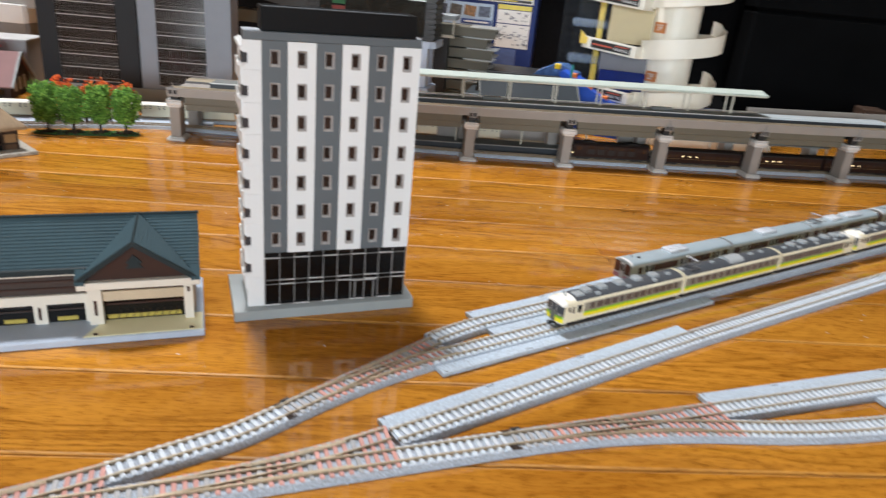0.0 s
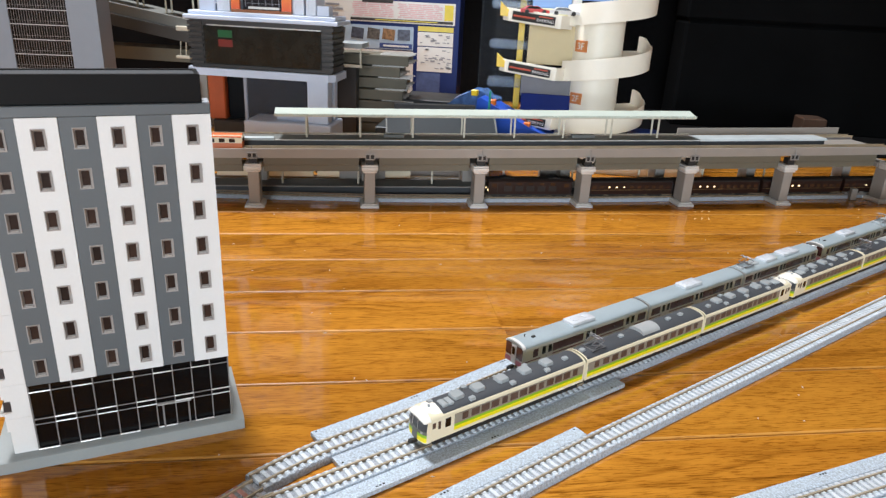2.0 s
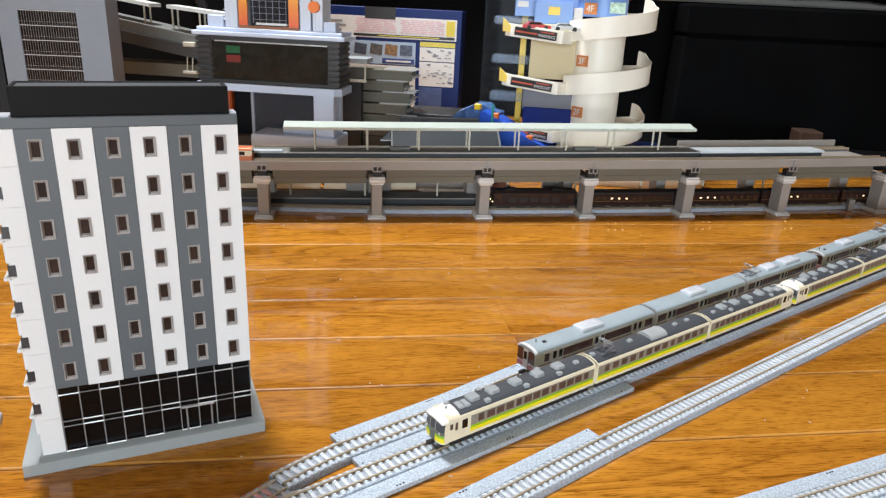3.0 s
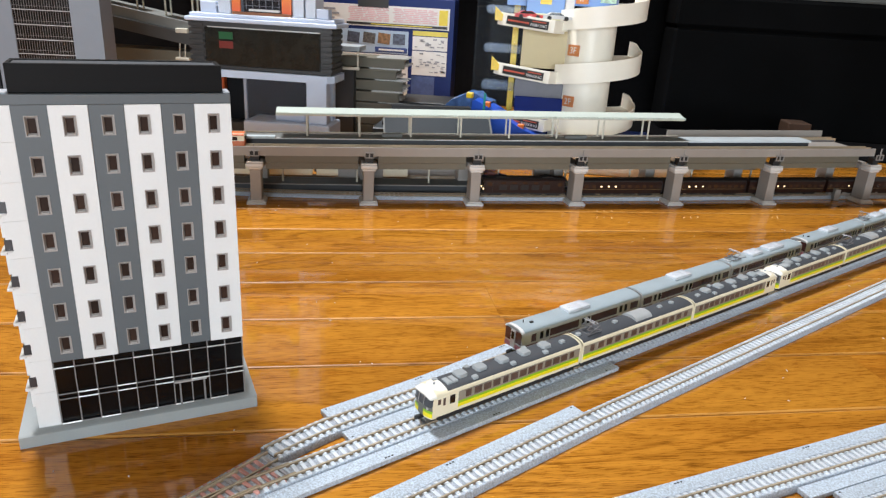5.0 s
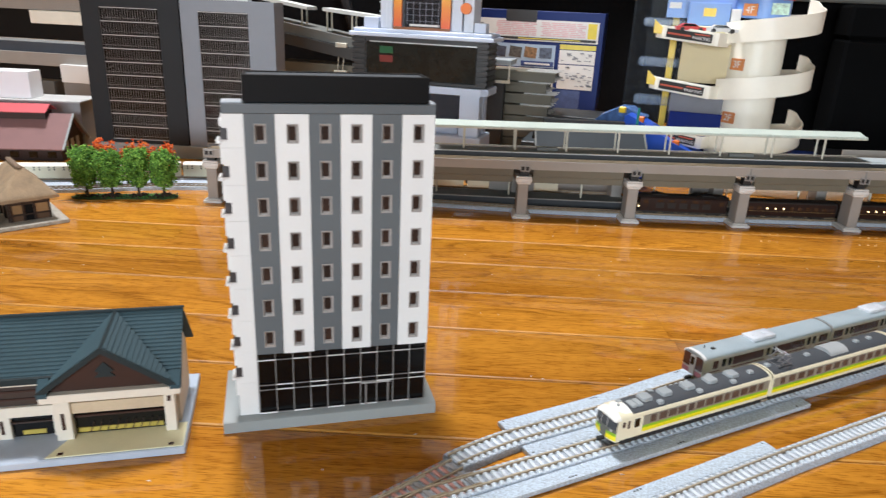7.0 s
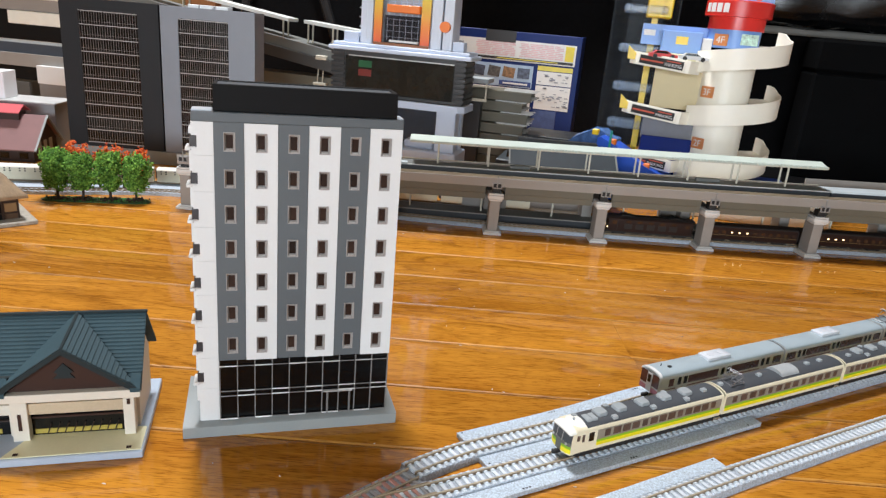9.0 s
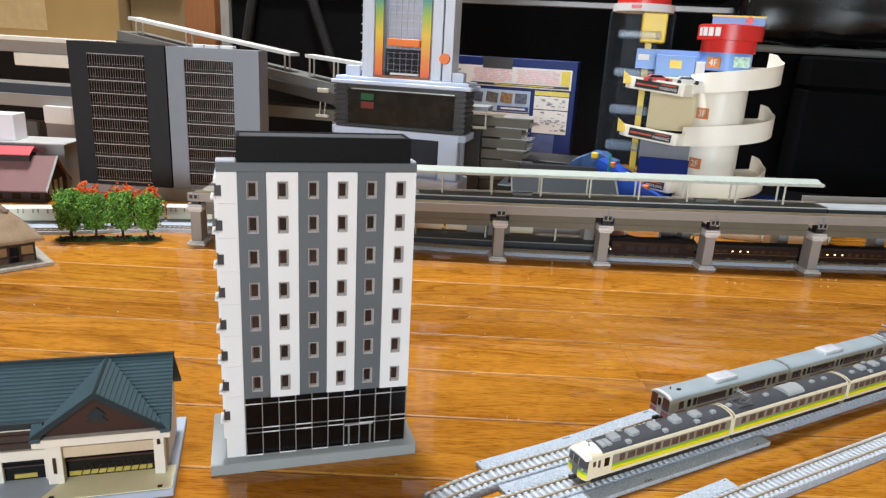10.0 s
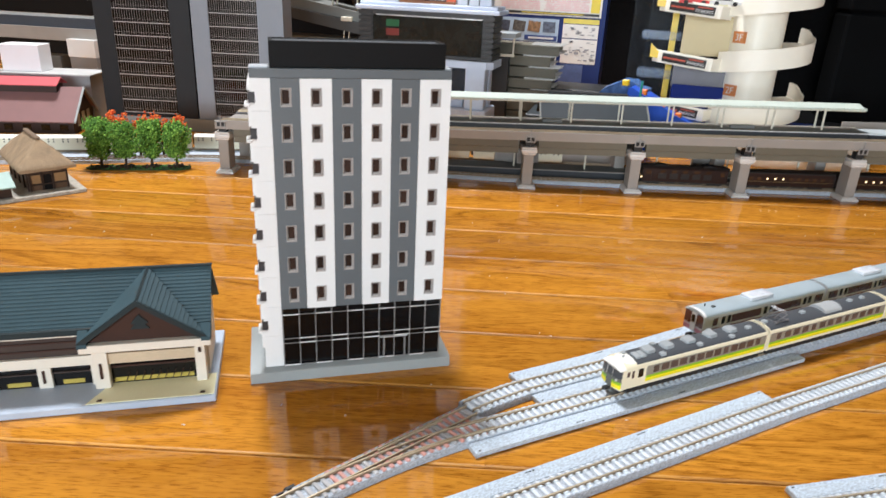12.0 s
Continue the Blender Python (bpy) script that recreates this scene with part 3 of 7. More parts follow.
# ---- station house ----
def station():
    m = pose(0.1024, 0.6505, 0, 0, 0, 29.4)
    s = thing("model_station", "model station house with blue-green roof and brown gable", "model building", m)
    L = -0.1365
    part("base", bm_cube(L, 0.0, 0.0, 0.084, 0.0, 0.0048, bev=0.0006), STATION_BASE, s, "blue-grey base slab")
    bm = bmesh.new()
    plate(bm, [(-0.0732, 0.0016), (-0.0012, 0.0016), (-0.0012, 0.0250), (-0.0640, 0.0250), (-0.0652, 0.0176)], 0.0044, 0.0052)
    part("paving", bm, PAVING, s, "pale yellow forecourt paving")
    F = 0.0235
    part("hall", bm_cube(-0.1320, -0.006, F + 0.006, 0.070, 0.0048, 0.0440), DARKBROWN, s, "dark brown timber hall")
    # cream front wall of the long wing, with openings
    bm = bmesh.new()
    for a, b in ((-0.1325, -0.1259), (-0.1033, -0.0955), (-0.0735, -0.0690)):
        cube(bm, a, b, F, F + 0.005, 0.0048, 0.0192, 0.0003)
    cube(bm, -0.1325, -0.0690, F - 0.0006, F + 0.006, 0.0190, 0.0256, 0.0003)
    cube(bm, -0.1325, -0.1262, F, F + 0.005, 0.0256, 0.0400, 0.0003)
    part("front_wall", bm, CREAM_WALL, s, "cream-white pillared front wall")
    for a, b in ((-0.1259, -0.1033), (-0.0955, -0.0735)):
        w = part("window", bm_cube(a, b, F + 0.0025, F + 0.005, 0.0048, 0.0190), GLASS_DARK, s)
        part("counter", bm_cube(a + 0.005, b - 0.005, F + 0.0020, F + 0.0030, 0.0060, 0.0088), YELLOW_IN, w, "yellow interior counter")
        part("sill", bm_cube(a, b, F + 0.001, F + 0.004, 0.0140, 0.0150), DARKBROWN, w)
    for x, z0, z1 in ((-0.0998, 0.0085, 0.0172), (-0.1285, 0.0072, 0.0125)):
        part("wall_slot", bm_cube(x - 0.0008, x + 0.0008, F - 0.0004, F + 0.002, z0, z1), BROWN, s)
    part("upper_band", bm_cube(-0.1262, -0.0690, F + 0.0015, F + 0.0060, 0.0256, 0.0425), DARKBROWN, s, "dark glazed clerestory band")
    for z in (0.0300, 0.0350):
        part("band_rail", bm_cube(-0.1262, -0.0690, F + 0.0008, F + 0.0016, z - 0.0005, z + 0.0005), BROWN, s)
    # porch
    P = 0.0175
    for a, b, z0, z1 in ((-0.0706, -0.0620, 0.0120, 0.0225), (-0.0122, -0.0061, 0.0255, 0.0290)):
        c = part("porch_pillar", bm_cube(a, b, P, P + 0.0065, 0.0048, 0.0329, bev=0.0003), CREAM_WALL, s)
        part("pillar_slot", bm_cube((a + b) / 2 - 0.0009, (a + b) / 2 + 0.0009, P - 0.0004, P + 0.001, z0, z1), BROWN, c)
    part("porch_lintel", bm_cube(-0.0634, -0.0122, P + 0.0015, P + 0.006, 0.0210, 0.0280, bev=0.0002), mat("tan_lintel", (0.52, 0.42, 0.29), 0.55), s, "tan lintel board")
    part("porch_soffit", bm_cube(-0.0634, -0.0122, P + 0.0025, P + 0.006, 0.0282, 0.0330), BROWN, s)
    part("porch_fascia", bm_cube(-0.0755, -0.0015, 0.0122, P + 0.0050, 0.0325, 0.0376, bev=0.0003), CREAM_WALL, s, "white fascia under the gable")
    d = part("porch_glazing", bm_cube(-0.0634, -0.0122, P + 0.0055, P + 0.0075, 0.0048, 0.0212), GLASS_DARK, s)
    part("counter", bm_cube(-0.0605, -0.0145, P + 0.0048, P + 0.0058, 0.0064, 0.0092), YELLOW_IN, d, "yellow ticket counter")
    for k in range(9):
        x = -0.054 + 0.0045 * k
        bm = bmesh.new()
        tube(bm, (x, P + 0.0046, 0.0065), (x + 0.0022, P + 0.0046, 0.0125), 0.00035, seg=5)
        part("gate_strut", bm, DARKBROWN, d)
    part("door_rail", bm_cube(-0.0634, -0.0122, P + 0.0045, P + 0.0056, 0.0165, 0.0178), BROWN, d)
    AX, AY, AZ = -0.0410, 0.0135, 0.0640
    bm = bmesh.new()
    prism(bm, [(-0.0720, 0.0366), (-0.0050, 0.0366), (AX, 0.0610)], P - 0.0010, P + 0.0020)
    g = part("gable_panel", bm, BROWN, s, "brown gable panel")
    bm = bmesh.new()
    prism(bm, [(AX - 0.0055, 0.0450), (AX + 0.0055, 0.0450), (AX + 0.0030, 0.0480), (AX + 0.0050, 0.0490), (AX, 0.0545), (AX - 0.0050, 0.0490), (AX - 0.0030, 0.0480)], P - 0.0017, P - 0.0008)
    part("gable_vent", bm, ROOF_TRIM, g, "dark pointed gable vent")
    # main roof in courses of slates, with a steep face running down to the porch corners
    RY, RZ, EY, EZ, BY = 0.046, 0.0717, 0.0145, 0.0370, 0.0775
    n = 20
    for k in range(n):
        t0, t1 = k / n, (k + 1) / n
        y0, y1 = EY + (RY - EY) * t0, EY + (RY - EY) * t1
        z0, z1 = EZ + (RZ - EZ) * t0, EZ + (RZ - EZ) * t1
        prof = [(y0, z0 - 0.0015), (y0, z0 + 0.0006), (y1, z1), (y1, z1 - 0.0015)]
        if y0 > 0.0205:
            bm = bmesh.new()
            prism_x(bm, prof, L - 0.001, -0.0385)
            part("slate_course", bm, ROOF_TEAL, s, sharp=10)
        bm = bmesh.new()
        prism_x(bm, prof, -0.0385 if y0 > 0.0205 else -0.0035 - 0.035 * t0, -0.0012)
        part("slate_course", bm, ROOF_TEAL, s, sharp=10)
    bm = bmesh.new()
    prism_x(bm, [(RY, RZ - 0.0012), (RY, RZ + 0.0004), (BY, EZ + 0.0007), (BY, EZ - 0.0012)], L - 0.001, -0.0012)
    part("main_roof", bm, ROOF_TEAL, s, "blue-green slated main roof", sharp=10)
    bm = bmesh.new()
    cube(bm, L - 0.002, -0.0005, RY - 0.0013, RY + 0.0013, RZ - 0.0006, RZ + 0.0010, 0.0004)
    part("roof_ridge", bm, ROOF_TRIM, s)
    bm = bmesh.new()
    prism_x(bm, [(0.0205, 0.0410), (0.0205, 0.0446), (0.0225, 0.0456), (0.0225, 0.0410)], L - 0.001, -0.068)
    part("eave_board", bm, ROOF_TRIM, s)
    part("eave_line", bm_cube(L, -0.0720, 0.0212, 0.0240, 0.0398, 0.0412, bev=0.0002), CREAM_WALL, s)
    for a, b in ((-0.0760, -0.0705), (-0.0070, -0.0015)):
        bm = bmesh.new()
        prism_x(bm, [(0.0120, 0.0362), (0.0120, 0.0385), (0.0190, 0.0450), (0.0210, 0.0440), (0.0190, 0.0380)], a, b)
        part("eave_lug", bm, ROOF_TEAL, s)
    # gable roof: two slopes that run back into the main ridge
    A, B = Vector((AX, AY, AZ)), Vector((-0.0385, RY, RZ + 0.0006))
    for sx, E in ((-1, Vector((-0.0760, AY, 0.0383))), (1, Vector((-0.0028, AY, 0.0375)))):
        rows = 16
        for k in range(rows):
            bm = bmesh.new()
            t0, t1 = k / rows, (k + 1) / rows
            q = [E.lerp(A, t0), E.lerp(B, t0), E.lerp(B, t1), E.lerp(A, t1)]
            up = Vector((sx * 0.0003, 0, 0.0006))
            lo = [bm.verts.new(p - Vector((0, 0, 0.0018))) for p in q]
            hi = [bm.verts.new(q[0] + up), bm.verts.new(q[1] + up), bm.verts.new(q[2]), bm.verts.new(q[3])]
            bm.faces.new(hi), bm.faces.new(lo[::-1])
            for i in range(4):
                bm.faces.new((lo[i], lo[(i + 1) % 4], hi[(i + 1) % 4], hi[i]))
            part("slate_course", bm, ROOF_TEAL, s, sharp=10)
        bm = bmesh.new()
        prism(bm, [(E.x, E.z - 0.0028), (E.x, E.z + 0.0010), (A.x, A.z + 0.0010), (A.x, A.z - 0.0026)], AY - 0.0012, AY + 0.0006)
        part("barge_board", bm, ROOF_TRIM, s)
    bm = bmesh.new()
    tube(bm, A, B, 0.0009, seg=6)
    part("gable_ridge", bm, ROOF_TRIM, s)
    bm = bmesh.new()
    prism_x(bm, [(F + 0.004, 0.040), (BY - 0.010, 0.040), (RY, RZ - 0.004)], -0.0075, -0.0050)
    part("end_gable", bm, CREAM_WALL, s)
    part("end_wall", bm_cube(-0.0075, -0.0050, F + 0.004, 0.070, 0.0048, 0.040), CREAM_WALL, s, "cream-white end wall")
    for x, y in ((-0.008, 0.004), (-0.066, 0.004)):
        part("paving_cap", bm_cube(x - 0.0013, x + 0.0013, y - 0.0010, y + 0.0010, 0.0050, 0.0056), BROWN, s)
    return s


station()


def side_building():
    """Only a corner of it comes into view, past the station's far end."""
    b = thing("model_building", "pale grey model building on a light blue base, beside the station", "model building", pose(0.1024, 0.6505, 0, 0, 0, 29.4))
    part("base", bm_cube(-0.240, -0.1535, 0.004, 0.0755, 0.0, 0.0048, bev=0.0006), mat("light_blue_base", (0.42, 0.50, 0.56), 0.5, var=0.06), b, "light blue base")
    part("wall_shell", bm_cube(-0.236, -0.1585, 0.010, 0.0715, 0.0048, 0.0620, bev=0.0004), mat("pale_grey_wall", (0.42, 0.42, 0.40), 0.6, var=0.06), b)
    bm = bmesh.new()
    prism_x(bm, [(0.007, 0.0620), (0.0745, 0.0620), (0.0745, 0.0635), (0.041, 0.0760), (0.007, 0.0635)], -0.239, -0.1565)
    part("roof", bm, ROOF_TRIM, b, "dark pitched roof")


side_building()


# ---- trains ----
def shell(bm, x0, x1, w, z0, z1, rise, n=10, mi=0, wall=True):
    """A car body outline: upright sides and a rounded roof."""
    prof = [(-w, z0), (w, z0), (w, z1 - 0.0006)]
    for k in range(n + 1):
        a = math.pi * k / n
        prof.append((w * 0.98 * math.cos(a), z1 + rise * math.sin(a)))
    prof.append((-w, z1 - 0.0006))
    prism_x(bm, prof, x0, x1, mi)


def bogies(root, length):
    for x in (length * 0.17, length * 0.83):
        bm = bmesh.new()
        cube(bm, x - 0.010, x + 0.010, -0.0070, 0.0070, 0.0076, 0.0110, 0.0006)
        for dx in (-0.0065, 0.0065):
            tube(bm, (x + dx, -0.0052, 0.0094), (x + dx, 0.0052, 0.0094), 0.0029, seg=12)
        part("bogie", bm, UNDER, root)
    bm = bmesh.new()
    cube(bm, 0.004, length - 0.004, -0.0068, 0.0068, 0.0098, 0.0125)
    for a, b in ((0.30, 0.42), (0.45, 0.53), (0.57, 0.70)):
        cube(bm, length * a, length * b, -0.0082, 0.0082, 0.0085, 0.0120, 0.0004)
    part("underframe", bm, UNDER, root)


def pantograph(root, x, z):
    bm = bmesh.new()
    for y in (-0.0045, 0.0045):
        cube(bm, x - 0.007, x + 0.007, y - 0.0003, y + 0.0003, z, z + 0.0007)
    for dx in (-0.006, 0.006):
        cube(bm, x + dx - 0.0003, x + dx + 0.0003, -0.0045, 0.0045, z, z + 0.0007)
        for y in (-0.0045, 0.0045):
            tube(bm, (x + dx, y, z), (x + dx, y, z + 0.0014), 0.0007, seg=6)
    base = part("pantograph", bm, PANTO, root, "folding silver pantograph")
    for y in (-0.0040, 0.0040):
        for d in (-1, 1):
            bm = bmesh.new()
            tube(bm, (x - d * 0.0030, y, z + 0.0012), (x + d * 0.0068, y * 0.85, z + 0.0042), 0.00036, seg=5)
            tube(bm, (x + d * 0.0068, y * 0.85, z + 0.0042), (x - d * 0.0012, y * 0.8, z + 0.0082), 0.00032, seg=5)
            part("arm", bm, PANTO, base)
    for dx in (-0.0013, 0.0013):
        bm = bmesh.new()
        tube(bm, (x + dx, -0.0058, z + 0.0083), (x + dx, 0.0058, z + 0.0083), 0.0003, seg=5)
        part("collector_bow", bm, PANTO, base)


def chamfered(hx, hy, z0, z1, cut_=0.3):
    """A squat box with cut corners and a sloped rim."""
    bm = bmesh.new()
    c = min(hx, hy) * cut_ * 2
    ring = [(hx, hy - c), (hx - c, hy), (c - hx, hy), (-hx, hy - c), (-hx, c - hy), (c - hx, -hy), (hx - c, -hy), (hx, c - hy)]
    lv = [[bm.verts.new((x * k, y * k, z)) for x, y in ring] for k, z in ((1.0, z0), (1.0, z0 + (z1 - z0) * 0.62), (0.86, z1))]
    for p, q in zip(lv, lv[1:]):
        for i in range(8):
            bm.faces.new((p[i], p[(i + 1) % 8], q[(i + 1) % 8], q[i]))
    bm.faces.new(lv[2])
    bm.faces.new(lv[0][::-1])
    return mesh_of("cooler", bm, COOLER, 20)


W = 0.0093


def yellow_car(label, cab="", panto=False, big_ac=False):
    Lc = 0.1318
    r = thing("train_car", label, "model train", group="yellow-striped model train")
    a, b = (0.006 if cab == "near" else 0.0), (Lc - 0.006 if cab == "far" else Lc)
    bm = bmesh.new()
    shell(bm, a, b, W, 0.0118, 0.0262, 0.0028)
    body = part("body", bm, CREAM, r, "cream car body")
    # Box added to fill the gap under the car with dark, as shadow does.
    part("equipment_box", bm_cube(a + 0.003, b - 0.003, -0.0078, 0.0078, 0.0072, 0.0117, bev=0.0004), UNDER, r, "black box standing in for the shadow under the floor")
    bm = bmesh.new()
    prof = [(W * 0.93 * math.cos(math.pi * k / 10), 0.0266 + 0.0029 * math.sin(math.pi * k / 10)) for k in range(11)]
    prism_x(bm, prof + [(-W * 0.93, 0.0264), (W * 0.93, 0.0264)], a + (0.0088 if cab == "near" else 0.0012), b - (0.0088 if cab == "far" else 0.0012))
    part("roof", bm, CARROOF, r, "charcoal roof")
    for s in (-1, 1):
        y0, y1 = sorted((s * W, s * (W + 0.00025)))
        x0, x1 = a + (0.0165 if cab == "near" else 0.0015), b - (0.0165 if cab == "far" else 0.0015)
        part("stripe", bm_cube(x0, x1, y0, y1, 0.0141, 0.0166), YELLOW, r, "yellow stripe")
        part("stripe", bm_cube(x0, x1, y0, y1, 0.0166, 0.0183), GREEN, r, "green stripe")
        part("window_band", bm_cube(x0, x1, y0, y1, 0.0183, 0.0250), mat_band, r, "taupe window band")
        n = 13
        for k in range(n):
            x = x0 + 0.004 + (x1 - x0 - 0.008) * (k + 0.5) / n
            ww = 0.0031 if k % 4 else 0.0022
            yy0, yy1 = sorted((s * W, s * (W + 0.0004)))
            part("window", bm_cube(x - ww, x + ww, yy0, yy1, 0.0194, 0.0243, bev=0.0001), mat_coachwin, r)
        if cab:
            cx = a + 0.0118 if cab == "near" else b - 0.0118
            part("cab_door", bm_cube(cx - 0.0019, cx + 0.0019, *sorted((s * W, s * (W + 0.0004))), 0.0185, 0.0243), GLASS_DARK, r)
            for off, hw, zb in ((0.0056, 0.0008, 0.0190), (0.0018, 0.0010, 0.0205)):
                cx = a + off if cab == "near" else b - off
                part("cab_side_window", bm_cube(cx - hw, cx + hw, *sorted((s * W, s * (W + 0.0004))), zb, 0.0240), mat_coachwin, r)
    if cab:
        d = (lambda x: x) if cab == "near" else (lambda x: Lc - x)
        for x in (0.0305, 0.0465, 0.0655, 0.0850, 0.1040):
            part("cooler", BIG_COOLER, None, r, "grey cut-cornered roof cooler", m=pose(d(x), 0.0006, 0))
        for x, y in ((0.0375, -0.0058), (0.0400, 0.0062), (0.0700, -0.0056), (0.0900, 0.0060), (0.0995, -0.0056), (0.1190, -0.0020)):
            part("vent", SMALL_VENT, None, r, m=pose(d(x), y, -0.0010 if abs(y) > 0.004 else 0))
        for x in (0.0188, 0.0232):
            part("roof_box", bm_cube(*sorted((d(x - 0.0020), d(x + 0.0020))), -0.0052, 0.0020, 0.0284, 0.0304, bev=0.0005), COOLER, r, "flat grey roof box")
    else:
        for x, y in ((0.004, 0.0), (0.044, 0.0), (0.098, 0.0), (0.113, 0.0)):
            part("vent", SMALL_VENT, None, r, m=pose(x, y, 0))
    if big_ac:
        bm = bmesh.new()
        prism_x(bm, [(0.0070 * math.cos(math.pi * k / 10), 0.0282 + 0.0038 * math.sin(math.pi * k / 10)) for k in range(11)], 0.061, 0.080)
        part("roof_cooling_unit", bm, mat("pale_grey_cooling_unit", (0.40, 0.42, 0.43), 0.45, var=0.08), r, "large rounded grey cooling unit")
    if panto:
        pantograph(r, 0.016, 0.0293)
    if cab:
        s = -1 if cab == "near" else 1
        e = a if cab == "near" else b
        f = lambda d: e + s * d  # noqa: E731
        def face(z0, z1, u0, u1, out, rows=5, cols=10, thick=0.0010):
            """A piece of the rounded cab face, u across from -1 to 1."""
            bm = bmesh.new()
            def at(u, z, o):
                rake = 0.0 if z < 0.0195 else (z - 0.0195) * 0.10
                x = 0.0050 - rake - 0.0016 * u ** 4 - 0.0006 * u * u + o
                return Vector((f(x), u * (W - 0.0001 * (abs(u) > 0.99)), z))
            grid = [[[bm.verts.new(at(u0 + (u1 - u0) * i / cols, z0 + (z1 - z0) * j / rows, o)) for i in range(cols + 1)] for j in range(rows + 1)] for o in (out, out - thick)]
            for j in range(rows):
                for i in range(cols):
                    for gd in grid:
                        bm.faces.new((gd[j][i], gd[j][i + 1], gd[j + 1][i + 1], gd[j + 1][i]))
            a_, b_ = grid
            for i in range(cols):
                for j in (0, rows):
                    bm.faces.new((a_[j][i], a_[j][i + 1], b_[j][i + 1], b_[j][i]))
            for j in range(rows):
                for i in (0, cols):
                    bm.faces.new((a_[j][i], a_[j + 1][i], b_[j + 1][i], b_[j][i]))
            return bm

        nose = part("cab_front", face(0.0112, 0.0252, -1, 1, 0.0, 8, 16, 0.0032), CREAM, r, "cream cab front")
        part("windscreen", face(0.0194, 0.0250, -0.97, 0.97, 0.0003), SCREEN, nose, "dark full-width windscreen")
        part("windscreen_bar", face(0.0192, 0.0250, -0.30, -0.26, 0.0005, 4, 2), FRAME, nose)
        part("windscreen_bar", face(0.0192, 0.0250, 0.26, 0.30, 0.0005, 4, 2), FRAME, nose)
        for u0, u1 in ((-0.98, -0.28), (0.28, 0.98)):
            part("front_stripe", face(0.0122, 0.0152, u0, u1, 0.0003), YELLOW, nose, "yellow front stripe")
            part("front_stripe", face(0.0152, 0.0170, u0, u1, 0.0003), GREEN, nose, "green front stripe")
            part("front_panel", face(0.0170, 0.0193, u0, u1, 0.0003), mat_door, nose)
        part("front_door", face(0.0116, 0.0193, -0.27, 0.27, 0.0004), mat_door, nose)
        for y in (-0.0062, 0.0062):
            bm = bmesh.new()
            tube(bm, (f(0.003), y, 0.0182), (f(0.0051), y, 0.0182), 0.0008, seg=10)
            part("headlamp", bm, CHROME, nose)
        hood = bmesh.new()
        sections = []
        for dd, rise, wk, zb in ((-0.0086, 0.0035, 0.955, 0.0256), (-0.0040, 0.0033, 0.985, 0.0252), (0.0012, 0.0027, 0.985, 0.0250), (0.0038, 0.0017, 0.965, 0.0249), (0.0050, 0.0004, 0.92, 0.0249)):
            ring = [(W * wk * math.cos(math.pi * k / 14), 0.0262 + rise * math.sin(math.pi * k / 14) - (0.0262 - zb) * (1 - math.sin(math.pi * k / 14))) for k in range(15)]
            sections.append([hood.verts.new((f(dd - 0.0008 * (abs(y) / W) ** 4 * (dd > 0)), y, z)) for y, z in ring])
        for p, q in zip(sections, sections[1:]):
            for i in range(14):
                hood.faces.new((p[i], p[i + 1], q[i + 1], q[i]))
            hood.faces.new((p[0], q[0], q[-1], p[-1]))
        hood.faces.new(sections[0])
        hood.faces.new(sections[-1])
        hd = part("roof_hood", hood, mat_hood, r, "white rounded cab roof hood", sharp=50)
        part("destination_sign", bm_cube(*sorted((f(0.0020), f(0.0041))), -0.0022, 0.0022, 0.0255, 0.0268), UNDER, hd)
        bm = bmesh.new()
        cube(bm, *sorted((f(0.0030), f(0.0085))), -0.0012, 0.0012, 0.0085, 0.0108, 0.0003)
        tube(bm, (f(0.0085), 0, 0.0088), (f(0.0085), 0, 0.0112), 0.0010, seg=6)
        part("coupler", bm, UNDER, r, "black knuckle coupler")
        bm = bmesh.new()
        tube(bm, (f(-0.004), 0.0, 0.0290), (f(-0.004), 0, 0.0306), 0.0008, seg=6)
        cube(bm, *sorted((f(-0.006), f(-0.009))), 0.003, 0.0055, 0.0285, 0.0300)
        part("aerial", bm, COOLER, r)
    ends = [e for e, on in ((a, cab != "near"), (b, cab != "far")) if on]
    for e in ends:
        s = -1 if e == a else 1
        part("gangway", bm_cube(*sorted((e, e + s * 0.0016)), -0.0030, 0.0030, 0.0112, 0.0250), UNDER, r, "black gangway bellows")
        bm = bmesh.new()
        rp = [(W * 1.01 * math.cos(math.pi * k / 12), 0.0262 + 0.0036 * math.sin(math.pi * k / 12)) for k in range(13)]
        rp2 = [(p[0] * 0.90, p[1] - 0.0008) for p in rp][::-1]
        prism_x(bm, rp + rp2, *sorted((e, e - s * 0.0010)))
        part("roof_rib", bm, CREAM, r, "cream roof end rib")
    bogies(r, Lc)
    return r


mat_coachwin = mat("taupe_coach_window", (0.085, 0.052, 0.040), 0.3, var=0.5, scale=90)
mat_band = mat("taupe_window_band", (0.26, 0.235, 0.19), 0.4, var=0.1)
SCREEN = mat("tinted_windscreen", (0.055, 0.057, 0.062), 0.18, var=0.3, scale=200)
mat_hood = mat("white_hood", (0.86, 0.84, 0.77), 0.4, var=0.04)
mat_door = mat("dark_door_panel", (0.12, 0.12, 0.10), 0.4)

